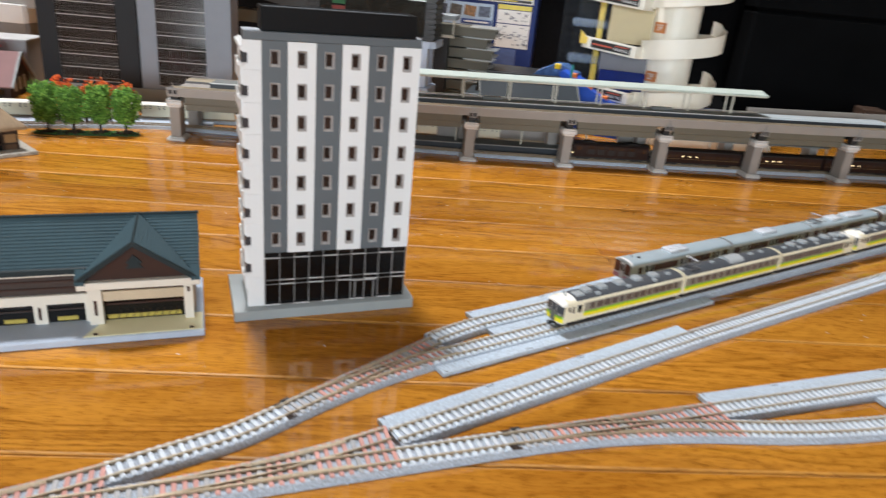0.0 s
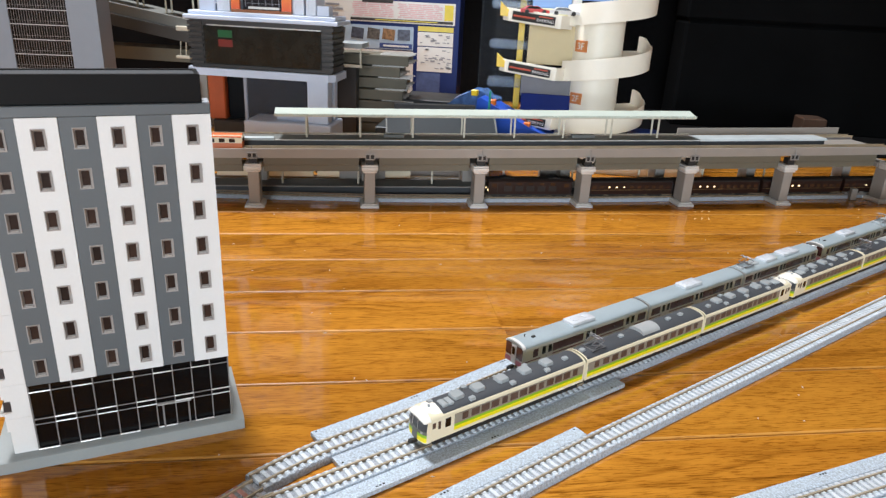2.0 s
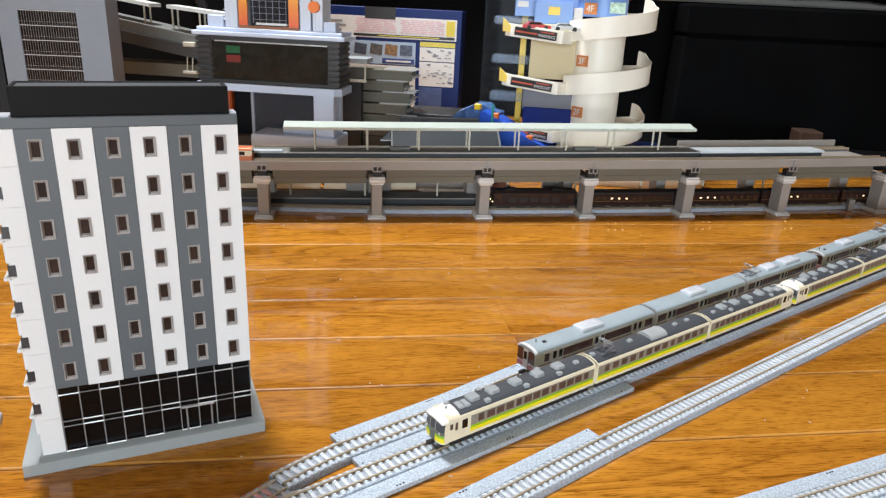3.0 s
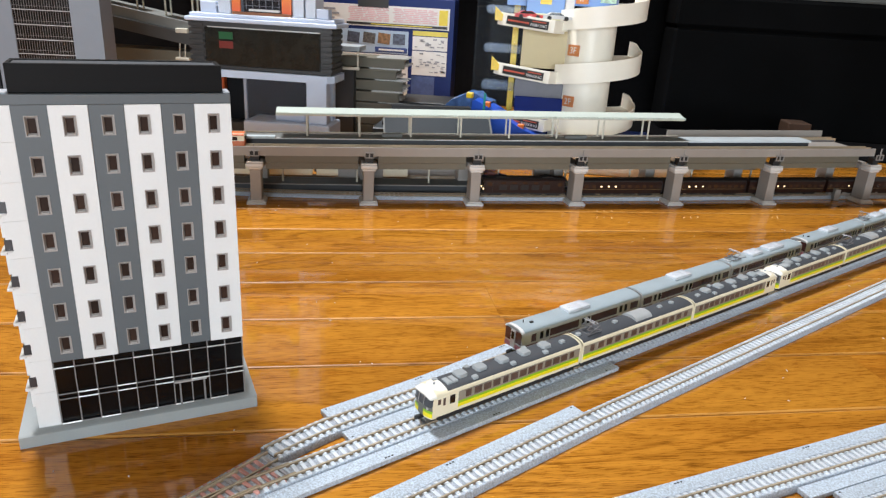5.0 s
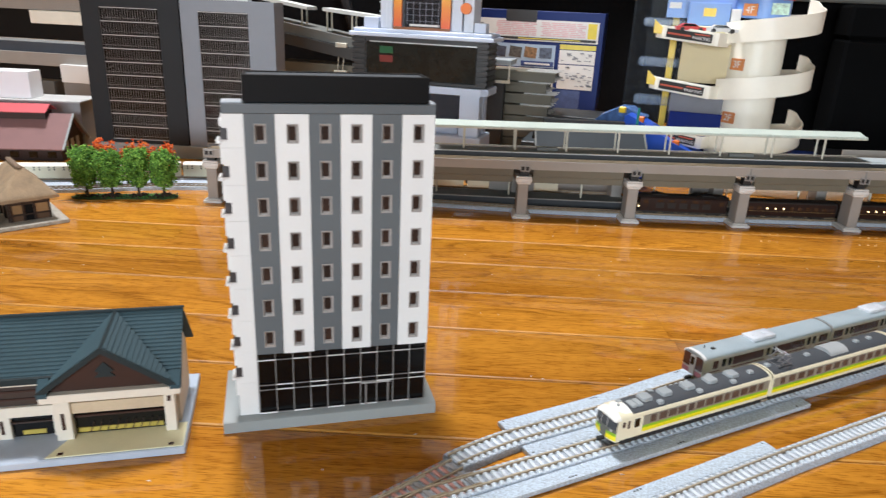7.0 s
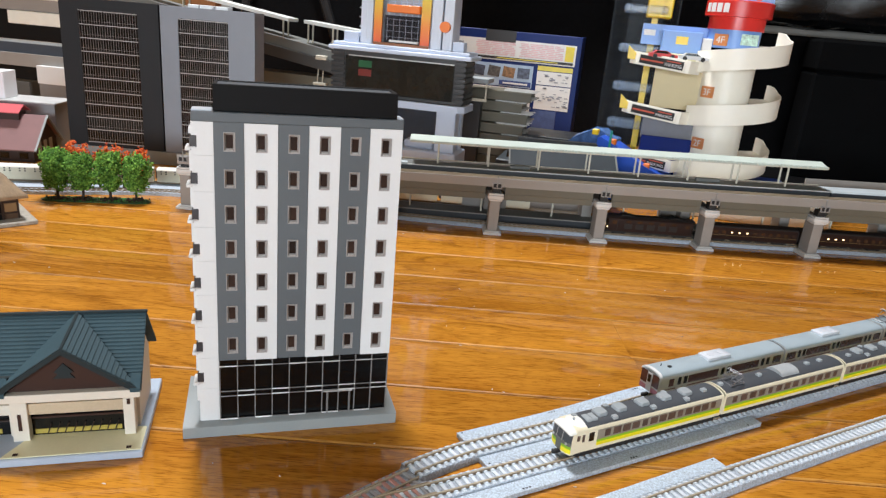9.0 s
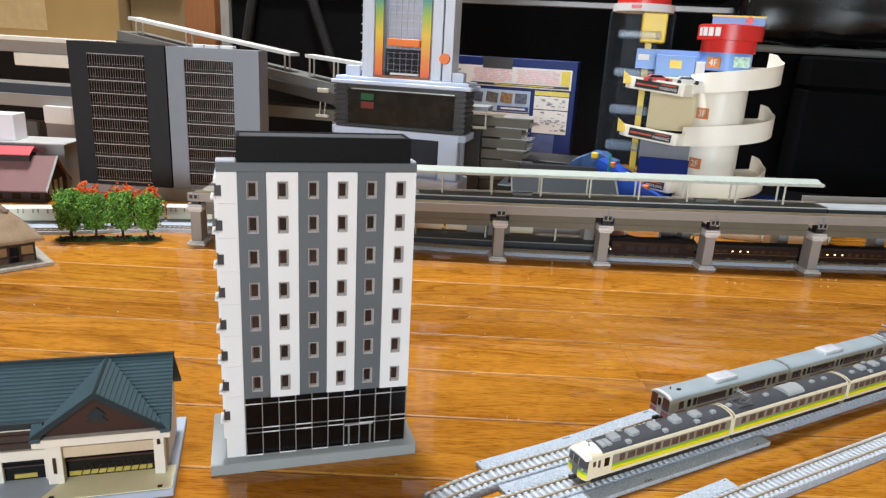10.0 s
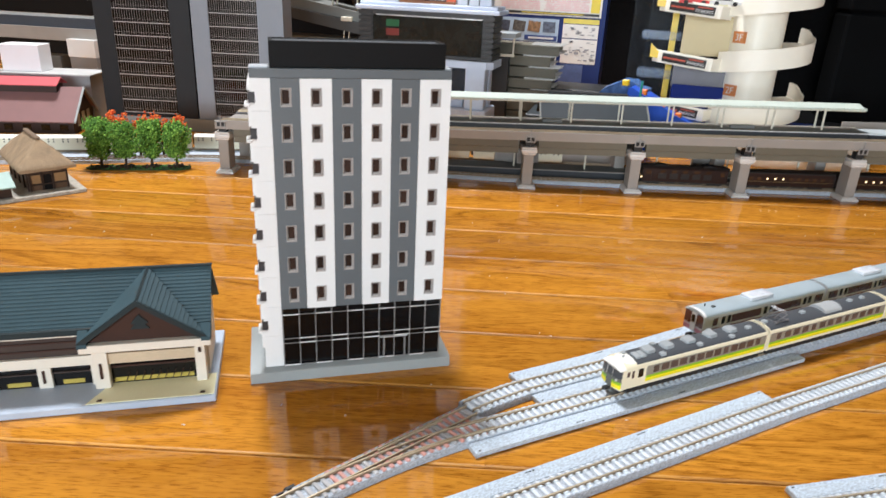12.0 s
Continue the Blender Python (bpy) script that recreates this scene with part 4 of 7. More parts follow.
BIG_COOLER = chamfered(0.0043, 0.0040, 0.0283, 0.0313, 0.17)
SMALL_VENT = chamfered(0.0022, 0.0017, 0.0283, 0.0308, 0.16)
SPAN = 0.1336
proto = {
    "cab": yellow_car("cream model railcar with yellow stripe and white-hooded cab", "near"),
    "mid": yellow_car("cream model railcar with yellow stripe and pantograph", "", True, True),
    "tail": yellow_car("cream model railcar with yellow stripe, cab at its rear end", "far"),
}
S0 = 0.7390
for k, kind in enumerate(("cab", "mid", "tail", "cab", "mid", "tail", "cab")):
    x, y = on_line(LA, S0 + SPAN * k, -0.3197)
    m = pose(x, y, 0.0, 0, 0, LA)
    if k < 3:
        proto[kind].matrix_basis = m
    else:
        copy_thing(proto[kind], m)


PALE_COOLER = mat("pale_shiny_cooler", (0.60, 0.63, 0.68), 0.22, var=0.12, scale=120)


def grey_car(label, cab=False, panto=False):
    Lc = 0.1318
    r = thing("train_car", label, "model train", group="grey model train")
    bm = bmesh.new()
    shell(bm, 0.0, Lc, W, 0.0112, 0.0262, 0.0026)
    part("body", bm, STEEL, r, "silver-grey car body")
    bm = bmesh.new()
    prof = [(W * 0.985 * math.cos(math.pi * k / 12), 0.0266 + 0.0028 * math.sin(math.pi * k / 12)) for k in range(13)]
    prism_x(bm, prof + [(-W * 0.985, 0.0260), (W * 0.985, 0.0260)], 0.0008, Lc - 0.0008)
    part("roof", bm, STEELROOF, r, "smooth blue-grey roof")
    for s in (-1, 1):
        yy = lambda d: sorted((s * W, s * (W + d)))  # noqa: E731
        for k in range(3):
            xd = Lc * (0.16 + 0.34 * k)
            for dx in (-0.0030, 0.0030):
                d = part("door", bm_cube(xd + dx - 0.0027, xd + dx + 0.0027, *yy(0.0002), 0.0125, 0.0250), STEEL, r)
                part("door_window", bm_cube(xd + dx - 0.0016, xd + dx + 0.0016, *yy(0.0004), 0.0180, 0.0240), GLASS_DARK, d)
        for x0, x1 in ((0.027, 0.058), (0.072, 0.103), (0.003, 0.0135) if not cab else (0.008, 0.0125), (0.120, 0.129)):
            part("window", bm_cube(x0, x1, *yy(0.0003), 0.0178, 0.0238), REDWIN, r, "reddish side window")
        part("waist_stripe", bm_cube(0.001, Lc - 0.001, *yy(0.00015), 0.0152, 0.0160), MAROON, r, "thin maroon stripe")
    if panto:
        pantograph(r, 0.014, 0.0295)
        bm = bmesh.new()
        for x in (0.004, 0.024, 0.029):
            cube(bm, x - 0.002, x + 0.002, -0.004, 0.004, 0.0285, 0.0306, 0.0005)
        part("roof_box", bm, COOLER, r)
        xs = ((0.040, 0.060), (0.072, 0.100))
    else:
        xs = ((0.050, 0.074),)
    for x0, x1 in xs:
        u = part("roof_cooler", bm_cube(x0, x1, -0.0056, 0.0056, 0.0285, 0.0314, bev=0.0008, seg=2), PALE_COOLER, r, "pale shiny roof cooler")
        bm = bmesh.new()
        for k in range(2):
            tube(bm, (x0 + (x1 - x0) * (0.28 + 0.44 * k), 0, 0.0312), (x0 + (x1 - x0) * (0.28 + 0.44 * k), 0, 0.0317), 0.0030, seg=16)
        part("fan_grille", bm, PALE_COOLER, u)
    if cab:
        bm = bmesh.new()
        cube(bm, -0.0016, 0.0006, -W * 0.98, W * 0.98, 0.0112, 0.0266, 0.0009, 2)
        f = part("cab_front", bm, STEEL, r, "silver cab front")
        for y in (-1, 1):
            part("windscreen", bm_cube(-0.0019, -0.0010, *sorted((y * 0.0026, y * 0.0086)), 0.0168, 0.0262), REDWIN, f, "dark reddish windscreen")
            part("front_panel", bm_cube(-0.0020, -0.0010, *sorted((y * 0.0026, y * 0.0086)), 0.0118, 0.0152), mat("pinkish_panel", (0.36, 0.14, 0.18), 0.4), f, "pinkish lower front panel")
        dr = part("front_door", bm_cube(-0.0023, -0.0010, -0.0024, 0.0024, 0.0118, 0.0262, bev=0.0002), STEEL, f)
        part("door_window", bm_cube(-0.0025, -0.0015, -0.0015, 0.0015, 0.0190, 0.0248), GLASS_DARK, dr)
        part("coupler", bm_cube(-0.0070, -0.0012, -0.0010, 0.0010, 0.0080, 0.0105, bev=0.0003), UNDER, r, "black knuckle coupler")
        bm = bmesh.new()
        rp = [(W * 1.0 * math.cos(math.pi * k / 12), 0.0264 + 0.0032 * math.sin(math.pi * k / 12)) for k in range(13)]
        prism_x(bm, rp + [(p[0] * 0.93, p[1] - 0.0008) for p in rp][::-1], -0.0020, 0.0006)
        part("roof_rim", bm, WHITE, f, "white roof rim")
        bm = bmesh.new()
        tube(bm, (0.008, 0.001, 0.029), (0.008, 0.001, 0.0315), 0.0004, seg=5)
        cube(bm, 0.012, 0.015, -0.003, -0.001, 0.0288, 0.0300)
        part("aerial", bm, UNDER, r)
    else:
        part("gangway", bm_cube(-0.0016, 0.0, -0.0032, 0.0032, 0.0112, 0.0255), UNDER, r, "black gangway bellows")
    bogies(r, Lc)
    return r


gp = {
    "cab": grey_car("silver-grey model railcar with dark cab front", cab=True),
    "mid": grey_car("silver-grey model railcar with reddish windows"),
    "panto": grey_car("silver-grey model railcar with pantograph on its roof", panto=True),
}
hx, hy_ = math.cos(radians(LA)), math.sin(radians(LA))
for k, kind in enumerate(("cab", "mid", "panto", "cab", "panto", "mid")):
    s = 0.8475 + 0.1342 * k + (0.010 if k > 2 else 0.0)
    c = -0.3540
    x, y = on_line(LA, s, c)
    m = pose(x, y, 0.0, 0, 0, LA)
    if k < 3:
        gp[kind].matrix_basis = m
    else:
        copy_thing(gp[kind], m)


# ---- elevated station ----
def vy(x):
    return 0.05003 * x * x + 0.25269 * x + 1.1405


def via(x, o):
    """Plan place o behind the viaduct's front line."""
    s = 0.10006 * x + 0.25269
    q = math.hypot(1, s)
    return x - o * s / q, vy(x) + o / q


def via_heading(x):
    return math.degrees(math.atan(0.10006 * x + 0.25269))


def vpath(x0, x1, o=0.0, n=28):
    return [via(x0 + (x1 - x0) * k / n, o) for k in range(n + 1)]


RISE, LEVEL = 0.0123, 0.47


def risen(ob, up=0.0):
    """Sets a thing on the gentle rise of the deck."""
    ob.matrix_basis = Matrix.Translation((0, 0, up - RISE * LEVEL)) @ Matrix.Rotation(-RISE, 4, "Y")


def pier_proto():
    r = thing("viaduct_pier", "warm grey viaduct pier with pale cap, standing on the floor", "model viaduct", group="viaduct piers")
    bm = bmesh.new()
    cube(bm, -0.0115, 0.0115, -0.004, 0.026, 0.0, 0.0032, 0.0005)
    cube(bm, -0.0100, 0.0100, -0.002, 0.024, 0.0032, 0.0050, 0.0008)
    part("foot", bm, PIERTOP, r)
    bm = bmesh.new()
    cube(bm, -0.0066, 0.0066, 0.0, 0.022, 0.0050, 0.0450, 0.0007)
    part("shaft", bm, PIER, r)
    bm = bmesh.new()
    cube(bm, -0.0100, 0.0100, 0.0165, 0.105, 0.0450, 0.0520, 0.0008)
    part("cross_head", bm, PIER, r)
    # Head and cap paler than the shaft: light from overhead put into the colour.
    bm = bmesh.new()
    cube(bm, -0.0086, 0.0086, -0.0020, 0.0160, 0.0440, 0.0468, 0.0010)
    cube(bm, -0.0102, 0.0102, -0.0034, 0.0160, 0.0468, 0.0518, 0.0016, 2)
    part("pier_head", bm, PIERTOP, r, "pale rounded pier head")
    bm = bmesh.new()
    cube(bm, -0.0096, 0.0096, -0.0026, 0.016, 0.0520, 0.0540, 0.0005)
    part("cap", bm, PIERTOP, r, "pale stepped pier cap")
    bm = bmesh.new()
    cube(bm, -0.0050, 0.0050, 0.001, 0.010, 0.0540, 0.0625)
    part("bearing", bm, UNDER, r)
    bm = bmesh.new()
    cube(bm, -0.0050, 0.0050, -0.0036, -0.0030, 0.0622, 0.0672, mi=1)
    for a, b, c, d in ((-0.0062, 0.0062, 0.0672, 0.0684), (-0.0062, 0.0062, 0.0610, 0.0622), (-0.0062, -0.0048, 0.0622, 0.0672), (0.0048, 0.0062, 0.0622, 0.0672), (-0.0008, 0.0008, 0.0622, 0.0672)):
        cube(bm, a, b, -0.0048, -0.0030, c, d, 0.0002)
    cube(bm, -0.0004, 0.0004, -0.0046, -0.0030, 0.0684, 0.0770)
    part("clip", bm, [mat("dull_silver_clip", (0.27, 0.26, 0.25), 0.45), UNDER], r, "small silver joint clip")
    bm = bmesh.new()
    cube(bm, -0.0072, 0.0072, 0.078, 0.100, 0.0, 0.0450, 0.0007)
    part("shaft", bm, PIER, r)
    return r


pier = pier_proto()
for k, x in enumerate((-0.179, -0.056, 0.0676, 0.2005, 0.3326, 0.467, 0.6044, 0.7443, 0.9008)):
    m = pose(*via(x, 0.0), 0, 0, 0, via_heading(x)) @ Matrix.Diagonal((1, 1, 1 + max(0.0, RISE * (x - LEVEL)) / 0.0668, 1))
    if k == 0:
        pier.matrix_basis = m
    else:
        copy_thing(pier, m)

VX0, VX1 = -0.186, 0.893
deck = thing("viaduct_deck", "long grey model viaduct deck with beige girders, slightly curved", "model viaduct")
risen(deck)
bm = bmesh.new()
sweep(bm, vpath(VX0, VX1), [(-0.0030, 0.0664), (0.0, 0.0664), (0.0, 0.0768), (-0.0004, 0.0772), (-0.0030, 0.0772)])
part("front_fascia", bm, CONCRETE, deck, "warm grey edge beam")
bm = bmesh.new()
sweep(bm, vpath(VX0, VX1), [(0.0, 0.0668), (0.104, 0.0668), (0.104, 0.0710), (0.0, 0.0710)])
part("slab", bm, CONCRETE, deck)
bm = bmesh.new()
sweep(bm, vpath(VX0, 0.635), [(0.104, 0.0668), (0.1065, 0.0668), (0.1065, 0.0748), (0.104, 0.0748)])
part("rear_edge", bm, CONCRETE, deck)
bm = bmesh.new()
sweep(bm, vpath(0.636, VX1), [(0.104, 0.0668), (0.1065, 0.0668), (0.1065, 0.0830), (0.104, 0.0830)])
part("rear_parapet", bm, CONCRETE, deck)
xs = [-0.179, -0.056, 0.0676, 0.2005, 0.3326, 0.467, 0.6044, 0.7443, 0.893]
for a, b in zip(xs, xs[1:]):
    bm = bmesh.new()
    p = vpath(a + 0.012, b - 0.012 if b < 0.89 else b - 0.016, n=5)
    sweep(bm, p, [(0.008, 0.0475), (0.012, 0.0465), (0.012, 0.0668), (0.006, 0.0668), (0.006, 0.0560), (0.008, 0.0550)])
    part("girder", bm, CONCRETE_D, deck, "beige girder between piers, in a shaded tone")
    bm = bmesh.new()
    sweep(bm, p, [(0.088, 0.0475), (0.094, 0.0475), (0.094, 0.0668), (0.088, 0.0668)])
    part("girder", bm, CONCRETE_D, deck, "beige girder between piers, in a shaded tone")
for o in (0.016, 0.084):
    for dx in (-RX, RX):
        bm = bmesh.new()
        sweep(bm, vpath(VX0 + 0.002, VX1 + 0.004), [(o + dx - 0.0005, 0.0710), (o + dx + 0.0005, 0.0710), (o + dx + 0.0005, 0.0762), (o + dx - 0.0005, 0.0762)])
        part("rail", bm, RAIL, deck)
    bm = bmesh.new()
    sweep(bm, vpath(VX0, VX1), [(o - 0.0085, 0.0710), (o + 0.0085, 0.0710), (o + 0.0080, 0.0735), (o - 0.0080, 0.0735)])
    part("track_slab", bm, DARK_BALLAST, deck, "dark ballasted track bed")

# upper platform with its canopy
plat = thing("station_platform", "dark-sided elevated model platform with grey top", "model platform")
risen(plat)
bm = bmesh.new()
sweep(bm, vpath(-0.14, 0.628, n=20), [(0.030, 0.0710), (0.062, 0.0710), (0.062, 0.0800), (0.030, 0.0800)])
part("wall", bm, PLATSIDE, plat, "dark blue-grey platform wall")
bm = bmesh.new()
sweep(bm, vpath(-0.14, 0.628, n=20), [(0.0292, 0.0800), (0.0626, 0.0800), (0.0626, 0.0812), (0.0292, 0.0812)])
part("top", bm, PLATTOP, plat, "grey platform top")
bm = bmesh.new()
sweep(bm, vpath(-0.14, 0.628, n=20), [(0.0288, 0.0806), (0.0310, 0.0806), (0.0310, 0.0816), (0.0288, 0.0816)])
part("edge_line", bm, PIERTOP, plat)
for x0, x1 in ((-0.10, 0.02), (0.22, 0.245), (0.46, 0.49)):
    bm = bmesh.new()
    sweep(bm, vpath(x0, x1, n=4), [(0.046, 0.0812), (0.052, 0.0812), (0.052, 0.0850), (0.046, 0.0850)])
    part("bench", bm, PLATTOP, plat)
bm = bmesh.new()
sweep(bm, vpath(0.0, 0.628, n=20), [(0.0600, 0.0832), (0.0606, 0.0832), (0.0606, 0.0840), (0.0600, 0.0840)])
part("hand_rail", bm, POST, plat)
ramp_end = thing("platform_end", "pale blue-grey tapering platform end piece", "model platform")
risen(ramp_end)
bm = bmesh.new()
sweep(bm, vpath(0.632, 0.815, n=8), [(0.034, 0.0710), (0.062, 0.0710), (0.062, 0.0790), (0.034, 0.0790)])
part("wall", bm, PLATSIDE, ramp_end)
bm = bmesh.new()
sweep(bm, vpath(0.630, 0.818, n=8), [(0.0325, 0.0790), (0.0635, 0.0790), (0.0620, 0.0815), (0.0340, 0.0815)])
part("top", bm, mat("pale_blue_white_top", (0.44, 0.49, 0.51), 0.45), ramp_end, "pale blue-white top")
ramp_w = thing("platform_end", "pale blue-grey platform end piece beside the orange railcar", "model platform")
risen(ramp_w)
bm = bmesh.new()
sweep(bm, vpath(-0.02, 0.090, n=8), [(0.026, 0.0814), (0.036, 0.0814), (0.036, 0.0840), (0.026, 0.0840)])
part("top", bm, mat("pale_blue_white_edge", (0.50, 0.56, 0.58), 0.45), ramp_w)

can = thing("platform_canopy", "long pale mint corrugated platform canopy on cream posts", "model canopy")
risen(can, 0.0015)
path = vpath(0.092, 0.618, n=30)
bm = bmesh.new()
sweep(bm, path, [(0.031, 0.1093), (0.049, 0.1117), (0.067, 0.1093), (0.067, 0.1105), (0.049, 0.1155), (0.031, 0.1105)])
roof = part("roof", bm, CANOPY, can, "mint-white ribbed roof")
bm = bmesh.new()
for x, y, h in along(vpath(0.092, 0.618, 0.049, 30), 0.0042):
    rib = bmesh.ops.create_cube(bm, size=1)["verts"]
    m = pose(x, y, 0.1144, 0, 0, h)
    for v in rib:
        v.co = m @ Vector((v.co.x * 0.0020, v.co.y * 0.0394, v.co.z * 0.0030 - abs(v.co.y) * 0.0084))
part("rib", bm, CANOPY, roof)
bm = bmesh.new()
for o in (0.0320, 0.0660):
    sweep(bm, path, [(o - 0.0012, 0.1077), (o + 0.0012, 0.1077), (o + 0.0012, 0.1097), (o - 0.0012, 0.1097)])
sweep(bm, path, [(0.038, 0.1077), (0.040, 0.1077), (0.040, 0.1110), (0.038, 0.1110)])
part("gutter_beam", bm, POST, can, "cream edge beam")
for x in [0.128 + 0.0635 * k for k in range(8)]:
    for o in (0.040, 0.058):
        px_, py_ = via(x, o)
        bm = bmesh.new()
        cube(bm, px_ - 0.0011, px_ + 0.0011, py_ - 0.0011, py_ + 0.0011, 0.0810, 0.1095)
        part("post", bm, POST, can)

# slate-roofed house behind the platform
hs = thing("model_house", "low model house with slate-blue roof behind the platform", "model building", pose(0.190, 1.345, 0, 0, 0, 12.9))
SLATE = mat("slate_blue_roof", (0.020, 0.027, 0.033), 0.6, var=0.2, scale=60, spec=0.3)
part("wall_shell", bm_cube(0.006, 0.152, 0.004, 0.075, 0.0, 0.0625), PIER, hs)
bm = bmesh.new()
prism_x(bm, [(-0.006, 0.0600), (0.038, 0.0885), (0.038, 0.0905), (-0.006, 0.0620)], 0.0, 0.158)
part("roof_slope", bm, SLATE, hs)
bm = bmesh.new()
prism_x(bm, [(0.082, 0.0600), (0.038, 0.0885), (0.038, 0.0905), (0.082, 0.0620)], 0.0, 0.158)
part("roof_slope", bm, SLATE, hs)
for x in (0.0, 0.158):
    bm = bmesh.new()
    prism_x(bm, [(-0.007, 0.0590), (0.038, 0.0880), (0.038, 0.0912), (-0.007, 0.0628)], x - 0.0012, x + 0.0012)
    part("verge", bm, PLATTOP, hs, "grey roof verge")
bm = bmesh.new()
prism_x(bm, [(0.030, 0.0875), (0.052, 0.0875), (0.048, 0.0985), (0.034, 0.0985)], 0.012, 0.130)
part("ridge_box", bm, mat("dark_ridge_box", (0.016, 0.019, 0.022), 0.5), hs, "dark ridge box")
pw = thing("pier_wall", "grey model pier walls under the deck, behind the low platform", "model viaduct")
for x0, x1 in ((0.165, 0.225), (0.437, 0.470)):
    bm = bmesh.new()
    sweep(bm, vpath(x0, x1, n=3), [(0.0945, 0.0), (0.1030, 0.0), (0.1030, 0.0664), (0.0945, 0.0664)])
    part("pier_panel", bm, PIER, pw)

# lower level: roadbed track, platform, posts
G = smooth_path([(-0.80, 0.845), (-0.60, 0.955), (-0.382, 1.0605), (-0.236, 1.1450), (-0.06, 1.1790), (0.1450, 1.2165), (0.2750, 1.2466), (0.520, 1.3180), (0.872, 1.4350), (1.25, 1.565), (1.6, 1.69)], 0.012)
g_track = track(G, "curving floor-level model track in front of the low platform", sleepers=False, tops=RAIL_SIDE)
for x, y, h in along(G, 0.0064)[60:330]:
    part("sleeper", SLEEP["grey"], None, g_track, m=pose(x, y, 0, 0, 0, h + 90))
low = thing("station_platform", "low dark-sided floor-level model platform behind the track", "model platform")
bm = bmesh.new()
sweep(bm, vpath(-0.10, 0.79, n=24), [(0.052, 0.0), (0.085, 0.0), (0.085, 0.0112), (0.052, 0.0112)])
part("wall", bm, PLATSIDE, low, "dark blue-grey platform wall")
bm = bmesh.new()
sweep(bm, vpath(-0.10, 0.79, n=24), [(0.0514, 0.0112), (0.0856, 0.0112), (0.0856, 0.0124), (0.0514, 0.0124)])
part("top", bm, PLATTOP, low)
bm = bmesh.new()
sweep(bm, vpath(-0.10, 0.79, n=24), [(0.0510, 0.0116), (0.0528, 0.0116), (0.0528, 0.0127), (0.0510, 0.0127)])
part("edge_line", bm, CONCRETE, low)
for x in [-0.02 + 0.0945 * k for k in range(9)]:
    px_, py_ = via(x + 0.02, 0.066)
    part("post", bm_cube(px_ - 0.0011, px_ + 0.0011, py_ - 0.0011, py_ + 0.0011, 0.0122, 0.0360), POST, low)
bm = bmesh.new()
sweep(bm, vpath(0.0, 0.76, n=20), [(0.062, 0.0355), (0.085, 0.0355), (0.085, 0.0375), (0.062, 0.0375)])
part("canopy", bm, PLATTOP, low, "low grey canopy slab")
wallw = thing("retaining_wall", "low beige model retaining wall at the end of the deck", "model wall")
bm = bmesh.new()
sweep(bm, vpath(0.862, 1.15, n=6), [(0.028, 0.0), (0.034, 0.0), (0.034, 0.016), (0.028, 0.016)])
part("panel", bm, CONCRETE, wallw)
bm = bmesh.new()
cube(bm, *[v for v in (via(0.868, 0.02)[0] - 0.004, via(0.868, 0.02)[0] + 0.004)], *[v for v in (via(0.868, 0.02)[1] - 0.004, via(0.868, 0.02)[1] + 0.010)], 0.0, 0.0165, 0.0005)
part("end_post", bm, CONCRETE, wallw)


# ---- trains at the viaduct ----
def coach(name, label, group, body, roof, length=0.128, win=None, dots=False, lit=(), hi=0.0262, low=0.0108):
    r = thing(name, label, "model train", group=group)
    bm = bmesh.new()
    shell(bm, 0, length, 0.0092, low, hi, 0.0010)
    part("body", bm, body, r)
    bm = bmesh.new()
    prof = [(0.0093 * math.cos(math.pi * k / 10), hi - 0.0004 + 0.0030 * math.sin(math.pi * k / 10)) for k in range(11)]
    prism_x(bm, prof + [(-0.0093, hi - 0.0012), (0.0093, hi - 0.0012)], -0.0004, length + 0.0004)
    part("roof", bm, roof, r)
    for s in (-1, 1):
        yy = sorted((s * 0.0092, s * 0.0095))
        if dots:
            for k in range(7):
                x = length * (k + 0.5) / 7
                for dx in (-0.0032, 0.0032):
                    for dz in (0.0, 0.0032):
                        part("vent_hole", bm_cube(x + dx - 0.0009, x + dx + 0.0009, *yy, 0.0185 + dz, 0.0202 + dz), UNDER, r)
        elif win:
            for k in range(12):
                x = length * (k + 0.5) / 12
                part("window", bm_cube(x - 0.0027, x + 0.0027, *yy, 0.0182, 0.0226), win, r)
                if k in lit:
                    part("lamp", bm_cube(x - 0.0011, x + 0.0011, *sorted((s * 0.0092, s * 0.0097)), 0.0196, 0.0213), mat_glow, r)
            part("waist_line", bm_cube(0.001, length - 0.001, *yy, 0.0163, 0.0167), mat_line, r)
    bogies(r, length)
    part("gangway", bm_cube(-0.0030, 0.0, -0.0030, 0.0030, 0.0112, 0.0245), UNDER, r)
    return r


mat_line = mat("dull_gold_line", (0.22, 0.14, 0.05), 0.4)
gl = along(G, 0.0001, 0.0)


def g_at(d):
    return gl[min(len(gl) - 1, max(0, int(d / 0.0001)))]


